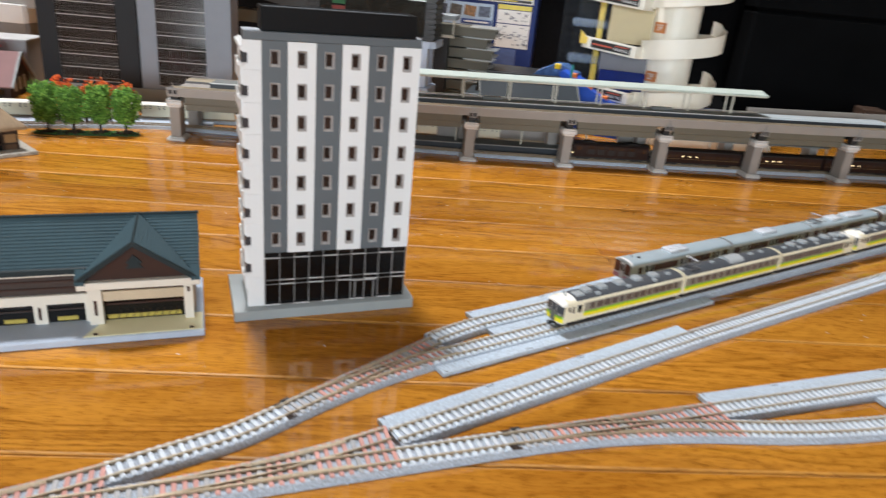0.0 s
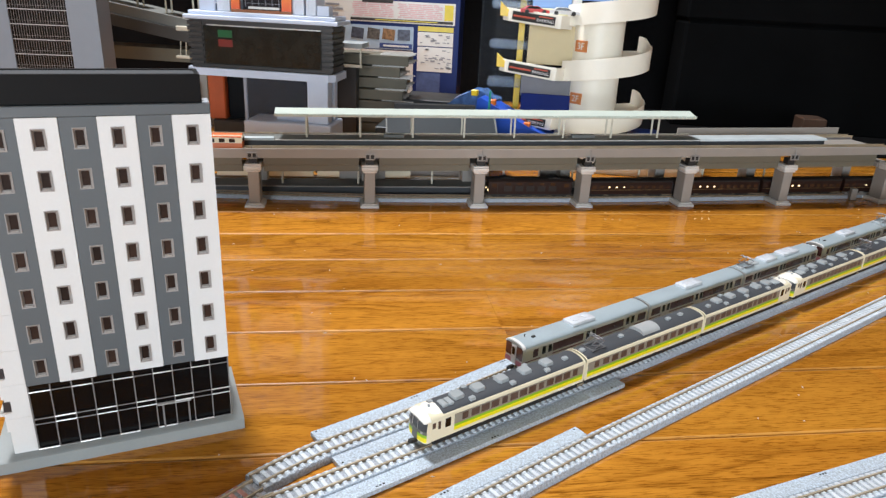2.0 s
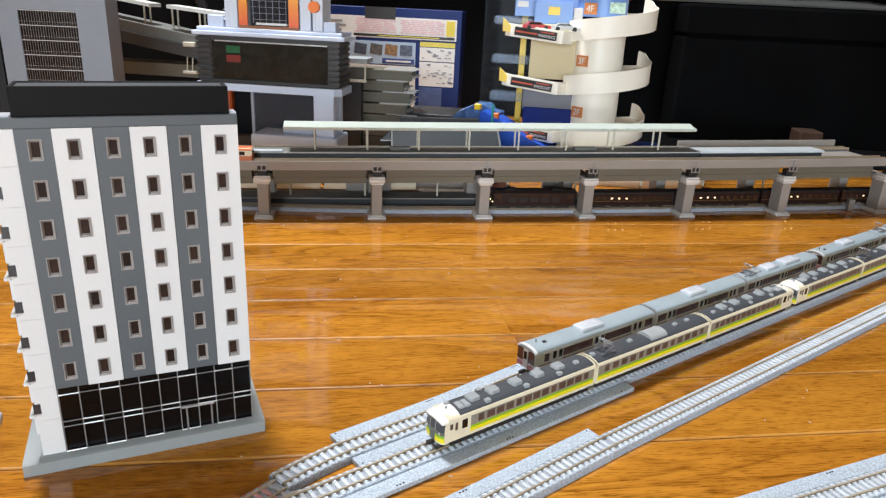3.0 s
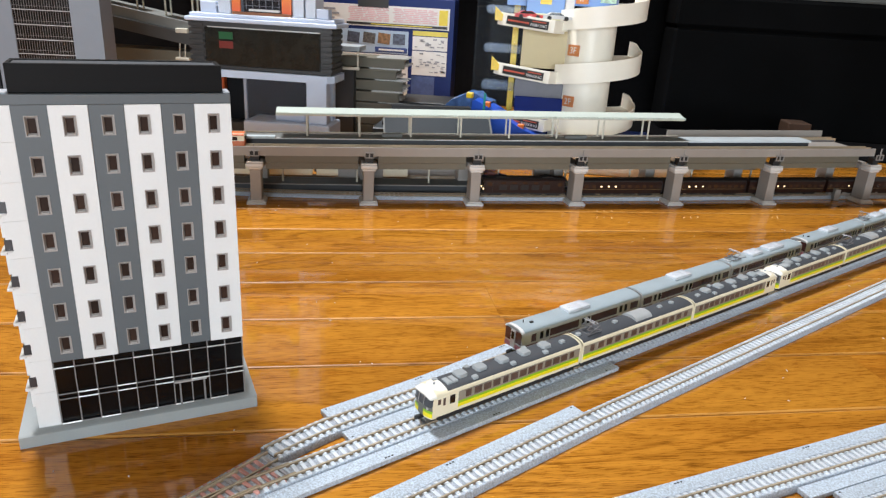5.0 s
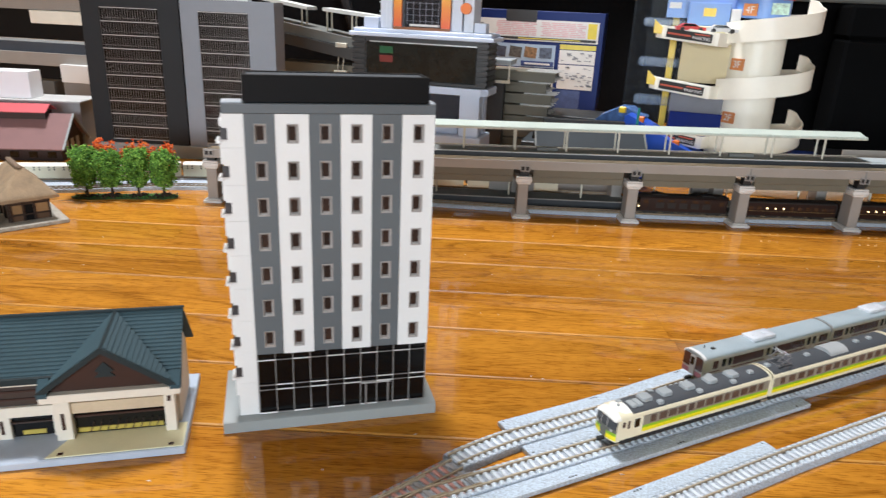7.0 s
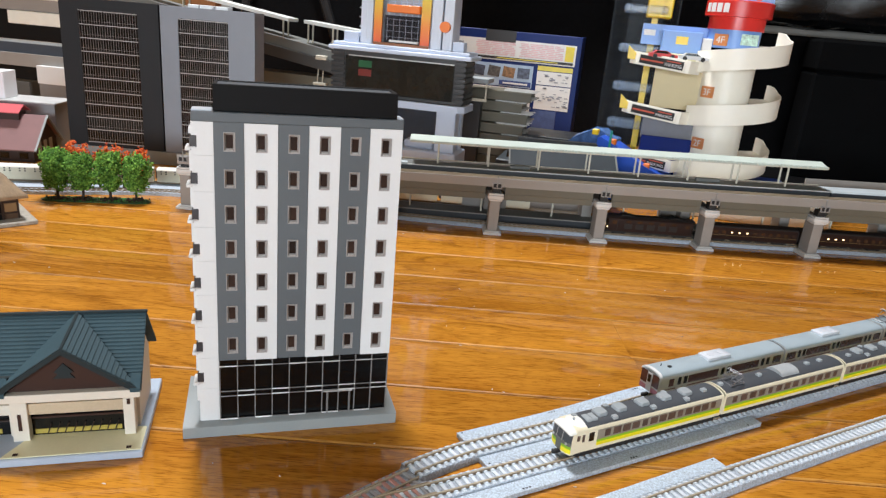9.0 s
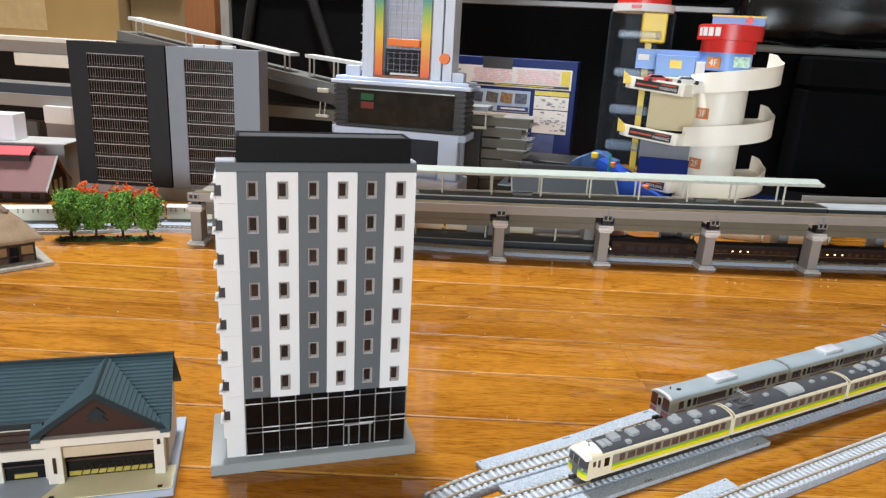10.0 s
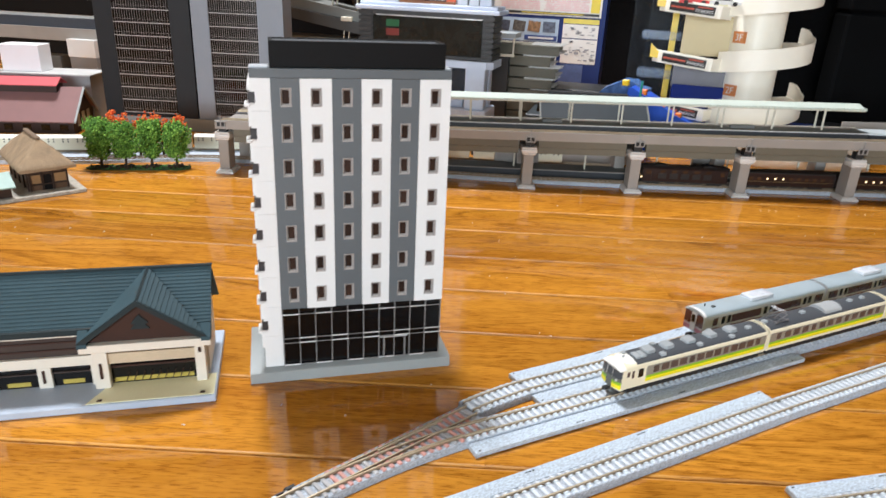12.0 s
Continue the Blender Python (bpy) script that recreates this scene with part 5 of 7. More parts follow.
bw = mat("dim_coach_window", (0.05, 0.025, 0.016), 0.15, var=0.5)
mat_glow = mat("small_coach_lamp", (0.9, 0.7, 0.4), 0.4, glow=(1.0, 0.75, 0.42, 3.0))
def locomotive():
    r = thing("locomotive", "dark brown model electric locomotive heading the brown train", "model train", group="brown model train")
    bm = bmesh.new()
    shell(bm, 0.006, 0.118, 0.0094, 0.0112, 0.0285, 0.0012)
    part("body", bm, BROWNCAR, r)
    bm = bmesh.new()
    prism_x(bm, [(0.0096, 0.0278), (0.0062, 0.0312), (-0.0062, 0.0312), (-0.0096, 0.0278)], 0.004, 0.120)
    part("roof", bm, BROWNROOF, r)
    part("frame_beam", bm_cube(0.0, 0.124, -0.0092, 0.0092, 0.0096, 0.0114, bev=0.0003), UNDER, r)
    for x in (0.0010, 0.1235):
        part("buffer_beam", bm_cube(x - 0.0010, x + 0.0010, -0.0088, 0.0088, 0.0070, 0.0112), UNDER, r)
    for s in (-1, 1):
        yy = sorted((s * 0.0093, s * 0.0097))
        for x in (0.010, 0.108):
            part("cab_window", bm_cube(x, x + 0.0062, *yy, 0.0205, 0.0255), bw, r)
            part("cab_door", bm_cube(x + 0.0072, x + 0.0076, *yy, 0.0125, 0.0262), BROWNROOF, r)
        for k in range(5):
            x = 0.0265 + 0.0150 * k
            part("grille", bm_cube(x, x + 0.0105, *yy, 0.0150, 0.0222), BROWNROOF, r)
            part("side_window", bm_cube(x + 0.0022, x + 0.0082, *yy, 0.0232, 0.0262), bw, r)
        part("head_lamp", bm_cube(0.0050, 0.0062, *sorted((s * 0.0050, s * 0.0068)), 0.0150, 0.0166), mat_glow, r)
        part("end_window", bm_cube(0.0052, 0.0062, *sorted((s * 0.0018, s * 0.0064)), 0.0210, 0.0252), bw, r)
    for x in (0.030, 0.094):
        part("pantograph_base", bm_cube(x - 0.008, x + 0.008, -0.0060, 0.0060, 0.0312, 0.0326, bev=0.0004), UNDER, r)
        part("pantograph_bow", bm_cube(x - 0.0012, x + 0.0012, -0.0078, 0.0078, 0.0326, 0.0336), UNDER, r)
    bogies(r, 0.124)
    return r


loco = locomotive()
first = min(range(len(gl)), key=lambda i: abs(gl[i][0] - 0.335) + (9 if gl[i][1] < 1.2 else 0)) * 0.0001
lights = coach("coach", "glossy dark brown model coach with three lit windows", "brown model train", BROWNCAR, BROWNROOF, win=bw, lit=(3, 4, 5), hi=0.0280)
for k in range(7):
    d = first + 0.1335 * k
    x, y, _ = g_at(d)
    x2, y2, _ = g_at(d + 0.128)
    m = pose(x, y, 0, 0, 0, math.degrees(math.atan2(y2 - y, x2 - x)))
    if k == 0:
        loco.matrix_basis = m
    elif k == 1:
        lights.matrix_basis = m
    else:
        copy_thing(lights, m)

# cream cars on the second floor track
H = smooth_path([(-0.80, 0.895), (-0.60, 1.005), (-0.392, 1.108), (-0.250, 1.190), (-0.08, 1.250), (0.12, 1.300), (0.30, 1.345)], 0.012)
track(H, "floor-level model track behind the platform", sleepers=False, tops=RAIL_SIDE)
hl_ = along(H, 0.0001, 0.0)
bm = bmesh.new()
sweep(bm, [p for p in H if p[0] < -0.18], [(-0.0330, 0.0006), (-0.0098, 0.0006), (-0.0098, 0.0034), (-0.0330, 0.0034)])
solid("track_bed", bm, BALLAST, "grey ballasted bed between the two curving tracks", "model track")
cc = coach("freight_car", "pale cream model box car with small dark vents", "cream model train", CREAMCAR, WHITEROOF, dots=True, hi=0.0240, low=0.0078)
for k in range(8):
    i, j = int((0.06 + 0.1335 * k) / 0.0001), int((0.188 + 0.1335 * k) / 0.0001)
    if j >= len(hl_):
        break
    m = pose(hl_[i][0], hl_[i][1], 0, 0, 0, math.degrees(math.atan2(hl_[j][1] - hl_[i][1], hl_[j][0] - hl_[i][0])))
    if k == 0:
        cc.matrix_basis = m
    else:
        copy_thing(cc, m)

ORANGE = mat("orange_red_livery", (0.62, 0.14, 0.03), 0.4, var=0.05)
oc = thing("train_car", "orange and cream model railcar on the viaduct", "model train", pose(*via(0.056, 0.016), 0.0586, 0, 0, via_heading(0.0) + 180))
bm = bmesh.new()
shell(bm, 0, 0.125, 0.0088, 0.0112, 0.0250, 0.0026)
part("body", bm, ORANGE, oc, "orange car body")
for s in (-1, 1):
    part("cream_band", bm_cube(0.0, 0.125, *sorted((s * 0.0088, s * 0.0091)), 0.0178, 0.0240), CREAM, oc, "cream window band")
    for k in range(10):
        part("window", bm_cube(0.008 + 0.0115 * k, 0.0145 + 0.0115 * k, *sorted((s * 0.0088, s * 0.0093)), 0.0185, 0.0230), WINDOW_BROWN, oc)
part("end_band", bm_cube(-0.0004, 0.0004, -0.0086, 0.0086, 0.0195, 0.0262), CREAM, oc)
for y in (-0.0055, 0.0, 0.0055):
    part("end_window", bm_cube(-0.0007, 0.0002, y - 0.0018, y + 0.0018, 0.0195, 0.0232), WINDOW_BROWN, oc)
bogies(oc, 0.125)


# ---- tall office blocks ----
def office(name, label, x0, x1, depth, material, top, wx0, wx1, rows, z0=0.0):
    o = thing(name, label, "model building", pose(-0.502, 1.262, 0, 0, 0, 13.1))
    part("plinth", bm_cube(x0 - 0.002, x1 + 0.002, -0.003, depth + 0.003, 0.0, 0.020), BASEGREY, o)
    bm = bmesh.new()
    part("wall_panel", bm_cube(x0, wx0, 0.0, depth, 0.020, top), material, o)
    part("wall_panel", bm_cube(wx1, x1, 0.0, depth, 0.020, top), material, o)
    part("head_panel", bm_cube(wx0, wx1, 0.0, 0.010, top - 0.0165, top), material, o)
    part("foot_panel", bm_cube(wx0, wx1, 0.0, 0.010, 0.020, 0.0255), material, o)
    cube(bm, wx0, wx1, 0.010, depth, 0.020, top)
    part("core", bm, material, o)
    part("curtain_wall", bm_cube(wx0, wx1, 0.0022, 0.0045, 0.0255, top - 0.0165), mat("smoked_curtain_wall", (0.009, 0.006, 0.006), 0.12, var=0.5, scale=60), o, "smoked dark curtain wall")
    zs = [0.0262 + (top - 0.0175 - 0.0262) * k / rows for k in range(rows + 1)]
    for z in zs:
        part("floor_band", bm_cube(wx0, wx1, 0.0008, 0.0024, z - 0.0005, z + 0.0005), mat_band2, o)
    n = 23
    for k in range(n + 1):
        x = wx0 + (wx1 - wx0) * k / n
        part("glazing_fin", bm_cube(x - 0.00016, x + 0.00016, 0.0014, 0.0024, 0.0255, top - 0.0165), mat_fin, o)
    for z in zs[:-1]:
        part("rail_bar", bm_cube(wx0, wx1, 0.0013, 0.0024, z + 0.0050, z + 0.0054), mat_fin, o)
    return o


mat_fin = mat("grey_fin", (0.21, 0.20, 0.20), 0.4)
mat_band2 = mat("pale_floor_band", (0.48, 0.46, 0.45), 0.4)
office("model_office_block", "tall charcoal model office block with gridded curtain wall", 0.0, 0.1505, 0.055, mat("charcoal_plastic", (0.011, 0.0112, 0.0135), 0.55, var=0.12, spec=0.3), 0.2420, 0.0285, 0.1185, 10)
ob2 = office("model_office_block", "tall light grey model office block with gridded curtain wall", 0.1530, 0.2960, 0.050, mat("blue_grey_plastic", (0.22, 0.24, 0.28), 0.5, var=0.05), 0.2415, 0.1800, 0.2560, 10)
bm = bmesh.new()
for a, b in ((0.190, 0.206), (0.208, 0.228), (0.232, 0.252)):
    cube(bm, a, b, 0.015, 0.032, 0.2415, 0.2465, 0.0005)
part("roof_units", bm, WHITE, ob2, "white roof plant boxes")


# ---- brick engine house and flats at the west end ----
PINKROOF = mat("dusty_pink_roof", (0.205, 0.105, 0.102), 0.6, var=0.08)
REDROOF = mat("pinkish_red_roof", (0.52, 0.085, 0.10), 0.5, var=0.05)
BRICK = mat("dark_brick_wall", (0.030, 0.014, 0.012), 0.7, var=0.25, fine=500)
shed = thing("model_engine_house", "dark brick model shed with dusty pink roof and red ridge vent", "model building", pose(-0.503, 1.193, 0, 0, 0, 22) @ Matrix.Diagonal((1, 1, 0.82, 1)))
bm = bmesh.new()
prism_x(bm, [(0.004, 0), (0.092, 0), (0.092, 0.026), (0.048, 0.076), (0.004, 0.026)], -0.26, -0.004)
part("wall_shell", bm, BRICK, shed)
for s in (0, 1):
    bm = bmesh.new()
    y0, y1 = (-0.004, 0.048) if s == 0 else (0.100, 0.048)
    prism_x(bm, [(y0, 0.0215), (y1, 0.0775), (y1, 0.0795), (y0, 0.0235)], -0.265, 0.002)
    part("roof_slope", bm, PINKROOF, shed, "dusty pink roof slope")
    bm = bmesh.new()
    prism_x(bm, [(y0, 0.0212), (y1, 0.0772), (y1, 0.0802), (y0, 0.0242)], 0.0005, 0.0035)
    part("verge", bm, BASEGREY, shed, "pale grey roof verge")
part("vent_wall", bm_cube(-0.24, -0.034, 0.036, 0.060, 0.070, 0.084), BRICK, shed)
bm = bmesh.new()
prism_x(bm, [(0.028, 0.0830), (0.048, 0.0950), (0.068, 0.0830), (0.068, 0.0845), (0.048, 0.0970), (0.028, 0.0845)], -0.245, -0.030)
part("vent_roof", bm, REDROOF, shed, "pinkish red vent roof")
for k in range(9):
    part("window", bm_cube(-0.24 + 0.027 * k, -0.228 + 0.027 * k, 0.0030, 0.0050, 0.006, 0.017), GLASS_DARK, shed)
for k in range(3):
    bm = bmesh.new()
    cube(bm, -0.0045, -0.0030, 0.020 + 0.020 * k, 0.030 + 0.020 * k, 0.010, 0.034)
    part("arched_window", bm, mat("pale_glazing", (0.35, 0.33, 0.30), 0.4), shed)

FLAT = mat("mid_grey_render", (0.22, 0.22, 0.222), 0.6, var=0.06)
flats = thing("model_block", "grey model block with pale roof and white stair tower", "model building", pose(-0.478, 1.292, 0, 0, 0, 18))
part("wall_shell", bm_cube(-0.22, -0.062, 0.0, 0.066, 0, 0.076, bev=0.0005), FLAT, flats)
part("roof", bm_cube(-0.222, -0.060, -0.002, 0.068, 0.076, 0.0785, bev=0.0005), mat("pale_grey_roof_edge", (0.45, 0.45, 0.44), 0.6), flats, "pale grey roof edge")
part("tower", bm_cube(-0.205, -0.143, 0.012, 0.050, 0.0785, 0.121, bev=0.0008), mat("bright_white_block", (0.80, 0.80, 0.82), 0.5, var=0.02), flats, "white roof tower")


# ---- trees ----
BARK = mat("dark_trunk", (0.035, 0.022, 0.014), 0.8)
TURF = mat("green_turf_strip", (0.035, 0.075, 0.022), 0.9, var=0.5, scale=200, fine=1200, bump=0.8)


def clump(bm, c, r, rng):
    """A crumb of foam: a few-sided lump."""
    m = Euler((rng.uniform(0, 6), rng.uniform(0, 6), rng.uniform(0, 6))).to_matrix()
    c = Vector(c)
    pts = [Vector(p) * r * rng.uniform(0.65, 1.25) for p in ((1, 0, 0), (-1, 0, 0), (0, 1, 0), (0, -1, 0), (0, 0, 1), (0, 0, -1))]
    v = [bm.verts.new(c + m @ p) for p in pts]
    for a in (0, 1):
        for b in (2, 3):
            for d in (4, 5):
                bm.faces.new((v[a], v[b], v[d]))


def leafy(name, lo, mid, hi):
    """Crumbled foam, each crumb a shade of its own."""
    m = mat(name, mid, 0.85, var=0.3, scale=300, bump=0.3)
    n, l = m.node_tree.nodes, m.node_tree.links
    geo, ramp = n.new("ShaderNodeNewGeometry"), n.new("ShaderNodeValToRGB")
    l.new(geo.outputs["Random Per Island"], ramp.inputs[0])
    e = ramp.color_ramp.elements
    e[0].color, e[1].color = (*lo, 1), (*hi, 1)
    k = e.new(0.55)
    k.color = (*mid, 1)
    l.new(ramp.outputs[0], n["Principled BSDF"].inputs["Base Color"])
    return m


LEAF = leafy("green_foam_leaf", (0.040, 0.115, 0.015), (0.105, 0.265, 0.030), (0.25, 0.47, 0.075))
ORANGE_LEAF = leafy("orange_foam_leaf", (0.45, 0.05, 0.010), (0.80, 0.13, 0.02), (0.90, 0.28, 0.06))


def foam_tree(x, y, h, w, seed, leaf, label, kind_of):
    rng = random.Random(seed)
    green = kind_of == "green trees"
    t = thing("model_tree", label, "model tree", pose(x, y, 0.002 if green else 0.0), group=kind_of)
    bm = bmesh.new()
    tube(bm, (0, 0, 0), (0.0004, 0, h * 0.45), 0.0018, 0.0011, 7)
    tube(bm, (0.0004, 0, h * 0.42), (-0.0008, 0.0005, h * 0.86), 0.0011, 0.0005, 6)
    twigs = []
    for k in range(14):
        a, z = rng.uniform(0, 6.28), h * rng.uniform(0.22, 0.75)
        q = (math.cos(a) * w * 0.7, math.sin(a) * w * 0.7, z + h * rng.uniform(0.08, 0.22))
        tube(bm, (0, 0, z), q, 0.0006, 0.0002, 5)
        twigs.append(q)
    part("trunk", bm, BARK, t)
    bm = bmesh.new()
    if green:
        # lobes of crumbs on the limbs, with gaps between them
        lobes = []
        for k in range(22):
            a, u = 2.4 * k + rng.uniform(-0.5, 0.5), (k + rng.uniform(0, 1)) / 22
            rad = w * (0.26 + 0.56 * math.sin(math.pi * min(1, 0.10 + 0.70 * u))) * rng.uniform(0.5, 1.0)
            lobes.append((math.cos(a) * rad, math.sin(a) * rad, h * (0.25 + 0.60 * u), w * rng.uniform(0.30, 0.64)))
        for k in range(3000):
            lx, ly, lz, lr = lobes[k % len(lobes)]
            d = Vector((rng.gauss(0, 1), rng.gauss(0, 1), rng.gauss(0, 1))).normalized() * lr * rng.uniform(0.45, 1.06)
            clump(bm, (lx + d.x, ly + d.y, lz + d.z), rng.uniform(0.0008, 0.0019), rng)
    else:
        for k in range(330):
            q = twigs[rng.randrange(len(twigs))]
            s_ = rng.uniform(0.35, 1.1)
            clump(bm, (q[0] * s_ + rng.gauss(0, 0.0022), q[1] * s_ + rng.gauss(0, 0.0022), max(h * 0.4, q[2] + rng.gauss(0, 0.0028))), rng.uniform(0.0010, 0.0021), rng)
    part("crown", bm, leaf, t, sharp=5)
    return t


strip_m = pose(-0.2905, 1.072, 0, 0, 0, 25)
bm = bmesh.new()
rr = random.Random(3)
rim = [(0.064 * math.copysign(abs(math.cos(a)) ** 0.4, math.cos(a)) * rr.uniform(0.96, 1.03), 0.0125 * math.copysign(abs(math.sin(a)) ** 0.6, math.sin(a)) * rr.uniform(0.85, 1.12)) for a in (6.2832 * k / 40 for k in range(40))]
plate(bm, rim, 0.0, 0.0012)
solid("turf_strip", bm, TURF, "dark green turf strip carrying a row of trees", "model scenery", strip_m)
bm = bmesh.new()
for x in (-0.046, -0.017, 0.016, 0.046):
    for k in range(70):
        clump(bm, (x + rr.gauss(0, 0.0055), rr.gauss(0, 0.0050), 0.0016 + abs(rr.gauss(0, 0.0010))), rr.uniform(0.0009, 0.0019), rr)
solid("soil_mounds", bm, leafy("brown_soil_flock", (0.018, 0.011, 0.008), (0.045, 0.028, 0.018), (0.09, 0.06, 0.04)), "brown flocked soil mounds under the trees", "model scenery", strip_m, kind="stuff", sharp=5)
bm = bmesh.new()
for k in range(260):
    clump(bm, (rr.uniform(-0.060, 0.060), rr.uniform(-0.011, 0.011), 0.0014), rr.uniform(0.0006, 0.0014), rr)
solid("flock", bm, leafy("bright_turf_flock", (0.02, 0.055, 0.015), (0.05, 0.19, 0.03), (0.09, 0.36, 0.06)), "bright green flock scattered on the turf strip", "model scenery", strip_m, kind="stuff", sharp=5)
for k, (x, w, h) in enumerate(((-0.046, 0.0172, 0.068), (-0.016, 0.0176, 0.064), (0.016, 0.0178, 0.067), (0.047, 0.0172, 0.065))):
    v = strip_m @ Vector((x, 0, 0))
    foam_tree(v.x, v.y, h, w, 11 + k, LEAF, "bushy green foam model tree on a turf strip", "green trees")
for k, x in enumerate((-0.048, -0.036, -0.014, 0.000, 0.016, 0.036)):
    v = strip_m @ Vector((x + 0.006, 0.050 + 0.006 * (k % 2), 0))
    foam_tree(v.x - 0.006, v.y + 0.004, 0.0655 - 0.0015 * k, 0.0105, 40 + k, ORANGE_LEAF, "thin orange-leaved autumn model tree behind the green ones", "autumn trees")

# ---- thatched cottage ----
THATCH = mat("straw_thatch", (0.27, 0.19, 0.115), 0.9, var=0.25, scale=90, fine=900, bump=0.8, stretch=(1, 1, 0.25))
cot = thing("model_cottage", "thatched timber model cottage on a pale gravel base", "model building", pose(-0.300, 0.955, 0, 0, 0, 58))
part("base", bm_cube(-0.140, 0.020, -0.018, 0.105, 0, 0.0045, bev=0.0008), mat("pale_gravel", (0.36, 0.33, 0.28), 0.85, var=0.3, scale=300, bump=0.8), cot, "pale gravel base")
TAN = mat("tan_wall", (0.26, 0.15, 0.065), 0.6, var=0.2)
part("wall_shell", bm_cube(-0.034, 0.006, 0.0, 0.090, 0.0045, 0.0320), mat("dark_timber_wall", (0.10, 0.050, 0.024), 0.6, var=0.25), cot, "dark timber walls")
for x0, x1 in ((-0.008, 0.004), (-0.031, -0.022)):
    part("plaster_panel", bm_cube(x0, x1, -0.0010, 0.0010, 0.0130, 0.0225), TAN, cot, "tan plaster panel")
for x in (-0.0330, -0.0205, -0.0095, 0.0052):
    part("timber", bm_cube(x - 0.0010, x + 0.0010, -0.0016, 0.0010, 0.0045, 0.0315), DARKBROWN, cot)
for z in (0.0115, 0.0240):
    part("rail", bm_cube(-0.034, 0.006, -0.0013, 0.0010, z - 0.0007, z + 0.0007), DARKBROWN, cot)
for y in (0.002, 0.022, 0.045, 0.068, 0.088):
    part("timber", bm_cube(-0.0356, -0.0330, y - 0.0011, y + 0.0011, 0.0045, 0.0315), DARKBROWN, cot)
part("door", bm_cube(-0.0190, -0.0110, -0.0006, 0.0010, 0.0045, 0.0225), BLACK, cot, "dark open doorway")
eaves = ((-0.043, -0.010), (0.014, -0.010), (0.014, 0.100), (-0.043, 0.100))
crest = ((-0.0158, 0.0180), (-0.0132, 0.0180), (-0.0132, 0.0720), (-0.0158, 0.0720))
bm = bmesh.new()
lv = [bm.verts.new((*p, 0.0285)) for p in eaves]
l2 = [bm.verts.new((*p, 0.0318)) for p in eaves]
l3 = [bm.verts.new((*p, 0.0600)) for p in crest]
bm.faces.new(lv[::-1]), bm.faces.new(l3)
for p, q in ((lv, l2), (l2, l3)):
    for i in range(4):
        bm.faces.new((p[i], p[(i + 1) % 4], q[(i + 1) % 4], q[i]))
bmesh.ops.subdivide_edges(bm, edges=bm.edges, cuts=7, use_grid_fill=True)
for v in bm.verts:
    v.co += Vector(noise.noise_vector(v.co * 160)) * 0.0010 + Vector(noise.noise_vector(v.co * 520)) * 0.0004
part("thatch_roof", bm, THATCH, cot, "straw-brown hipped thatched roof", sharp=80)
part("ridge_cap", bm_cube(-0.0175, -0.0115, 0.0160, 0.0740, 0.0585, 0.0620, bev=0.0014), mat("dark_straw", (0.17, 0.115, 0.075), 0.9, bump=0.6), cot, "dark straw ridge cap")
an = thing("model_cottage", "low model outbuilding with pale mint roof beside the cottage", "model building", pose(-0.3378, 0.8796, 0, 0, 0, 58))
part("wall_shell", bm_cube(-0.07, 0.030, -0.004, 0.03, 0.0046, 0.016), DARKBROWN, an)
bm = bmesh.new()
prism_x(bm, [(-0.010, 0.0160), (0.016, 0.0270), (0.016, 0.0285), (-0.010, 0.0175)], -0.074, 0.034)
prism_x(bm, [(0.042, 0.0160), (0.016, 0.0270), (0.016, 0.0285), (0.042, 0.0175)], -0.074, 0.034)
part("roof", bm, mat("pale_mint_roof", (0.26, 0.38, 0.34), 0.5), an, "pale mint roof")


# ---- toys and boxes behind the railway ----
LAV = mat("pale_lavender_plastic", (0.56, 0.63, 0.77), 0.4, var=0.03)
TOYBLACK = mat("dark_toy_plastic", (0.028, 0.026, 0.026), 0.45, var=0.1)
SMOKE = mat("smoked_toy_window", (0.013, 0.015, 0.014), 0.1, var=0.4)
TOYORANGE = mat("bright_orange_plastic", (0.85, 0.20, 0.02), 0.4, var=0.04)
TOYRED = mat("bright_red_plastic", (0.62, 0.025, 0.02), 0.35, var=0.04)
TOYYELLOW = mat("toy_yellow_plastic", (0.90, 0.62, 0.02), 0.4, var=0.04)
TOYBLUE = mat("royal_blue_plastic", (0.016, 0.06, 0.38), 0.4, var=0.1)
MIDBLUE = mat("cornflower_blue_plastic", (0.17, 0.33, 0.72), 0.4, var=0.05)
IVORY = mat("ivory_plastic", (0.93, 0.89, 0.78), 0.4, var=0.03)
BEIGE = mat("beige_panel_plastic", (0.60, 0.50, 0.29), 0.5, var=0.04)
CLEAR = mat("clear_blueish_plastic", (0.40, 0.47, 0.55), 0.2, var=0.05, bump=0, alpha=0.012, spec=0.5)
INK = mat("printed_black", (0.02, 0.02, 0.02), 0.5)
PAPER = mat("white_label_paper", (0.78, 0.78, 0.76), 0.55, var=0.03)


def words(text, size, name="lettering"):
    """Raised lettering in the built-in font, in the x, z plane facing -y, centred."""
    cu = bpy.data.curves.new(name, "FONT")
    cu.body, cu.size, cu.align_x, cu.align_y, cu.extrude = text, size, "CENTER", "CENTER", 0.0002
    tmp = bpy.data.objects.new(name, cu)
    me = bpy.data.meshes.new_from_object(tmp)
    bpy.data.objects.remove(tmp)
    me.name = name
    me.transform(pose(0, 0, 0, 90))
    return me


def lettered(text, size, material, parent, m, label=""):
    me = words(text, size)
    me.materials.clear()
    me.materials.append(material)
    return part("lettering", me, None, parent, label, m)


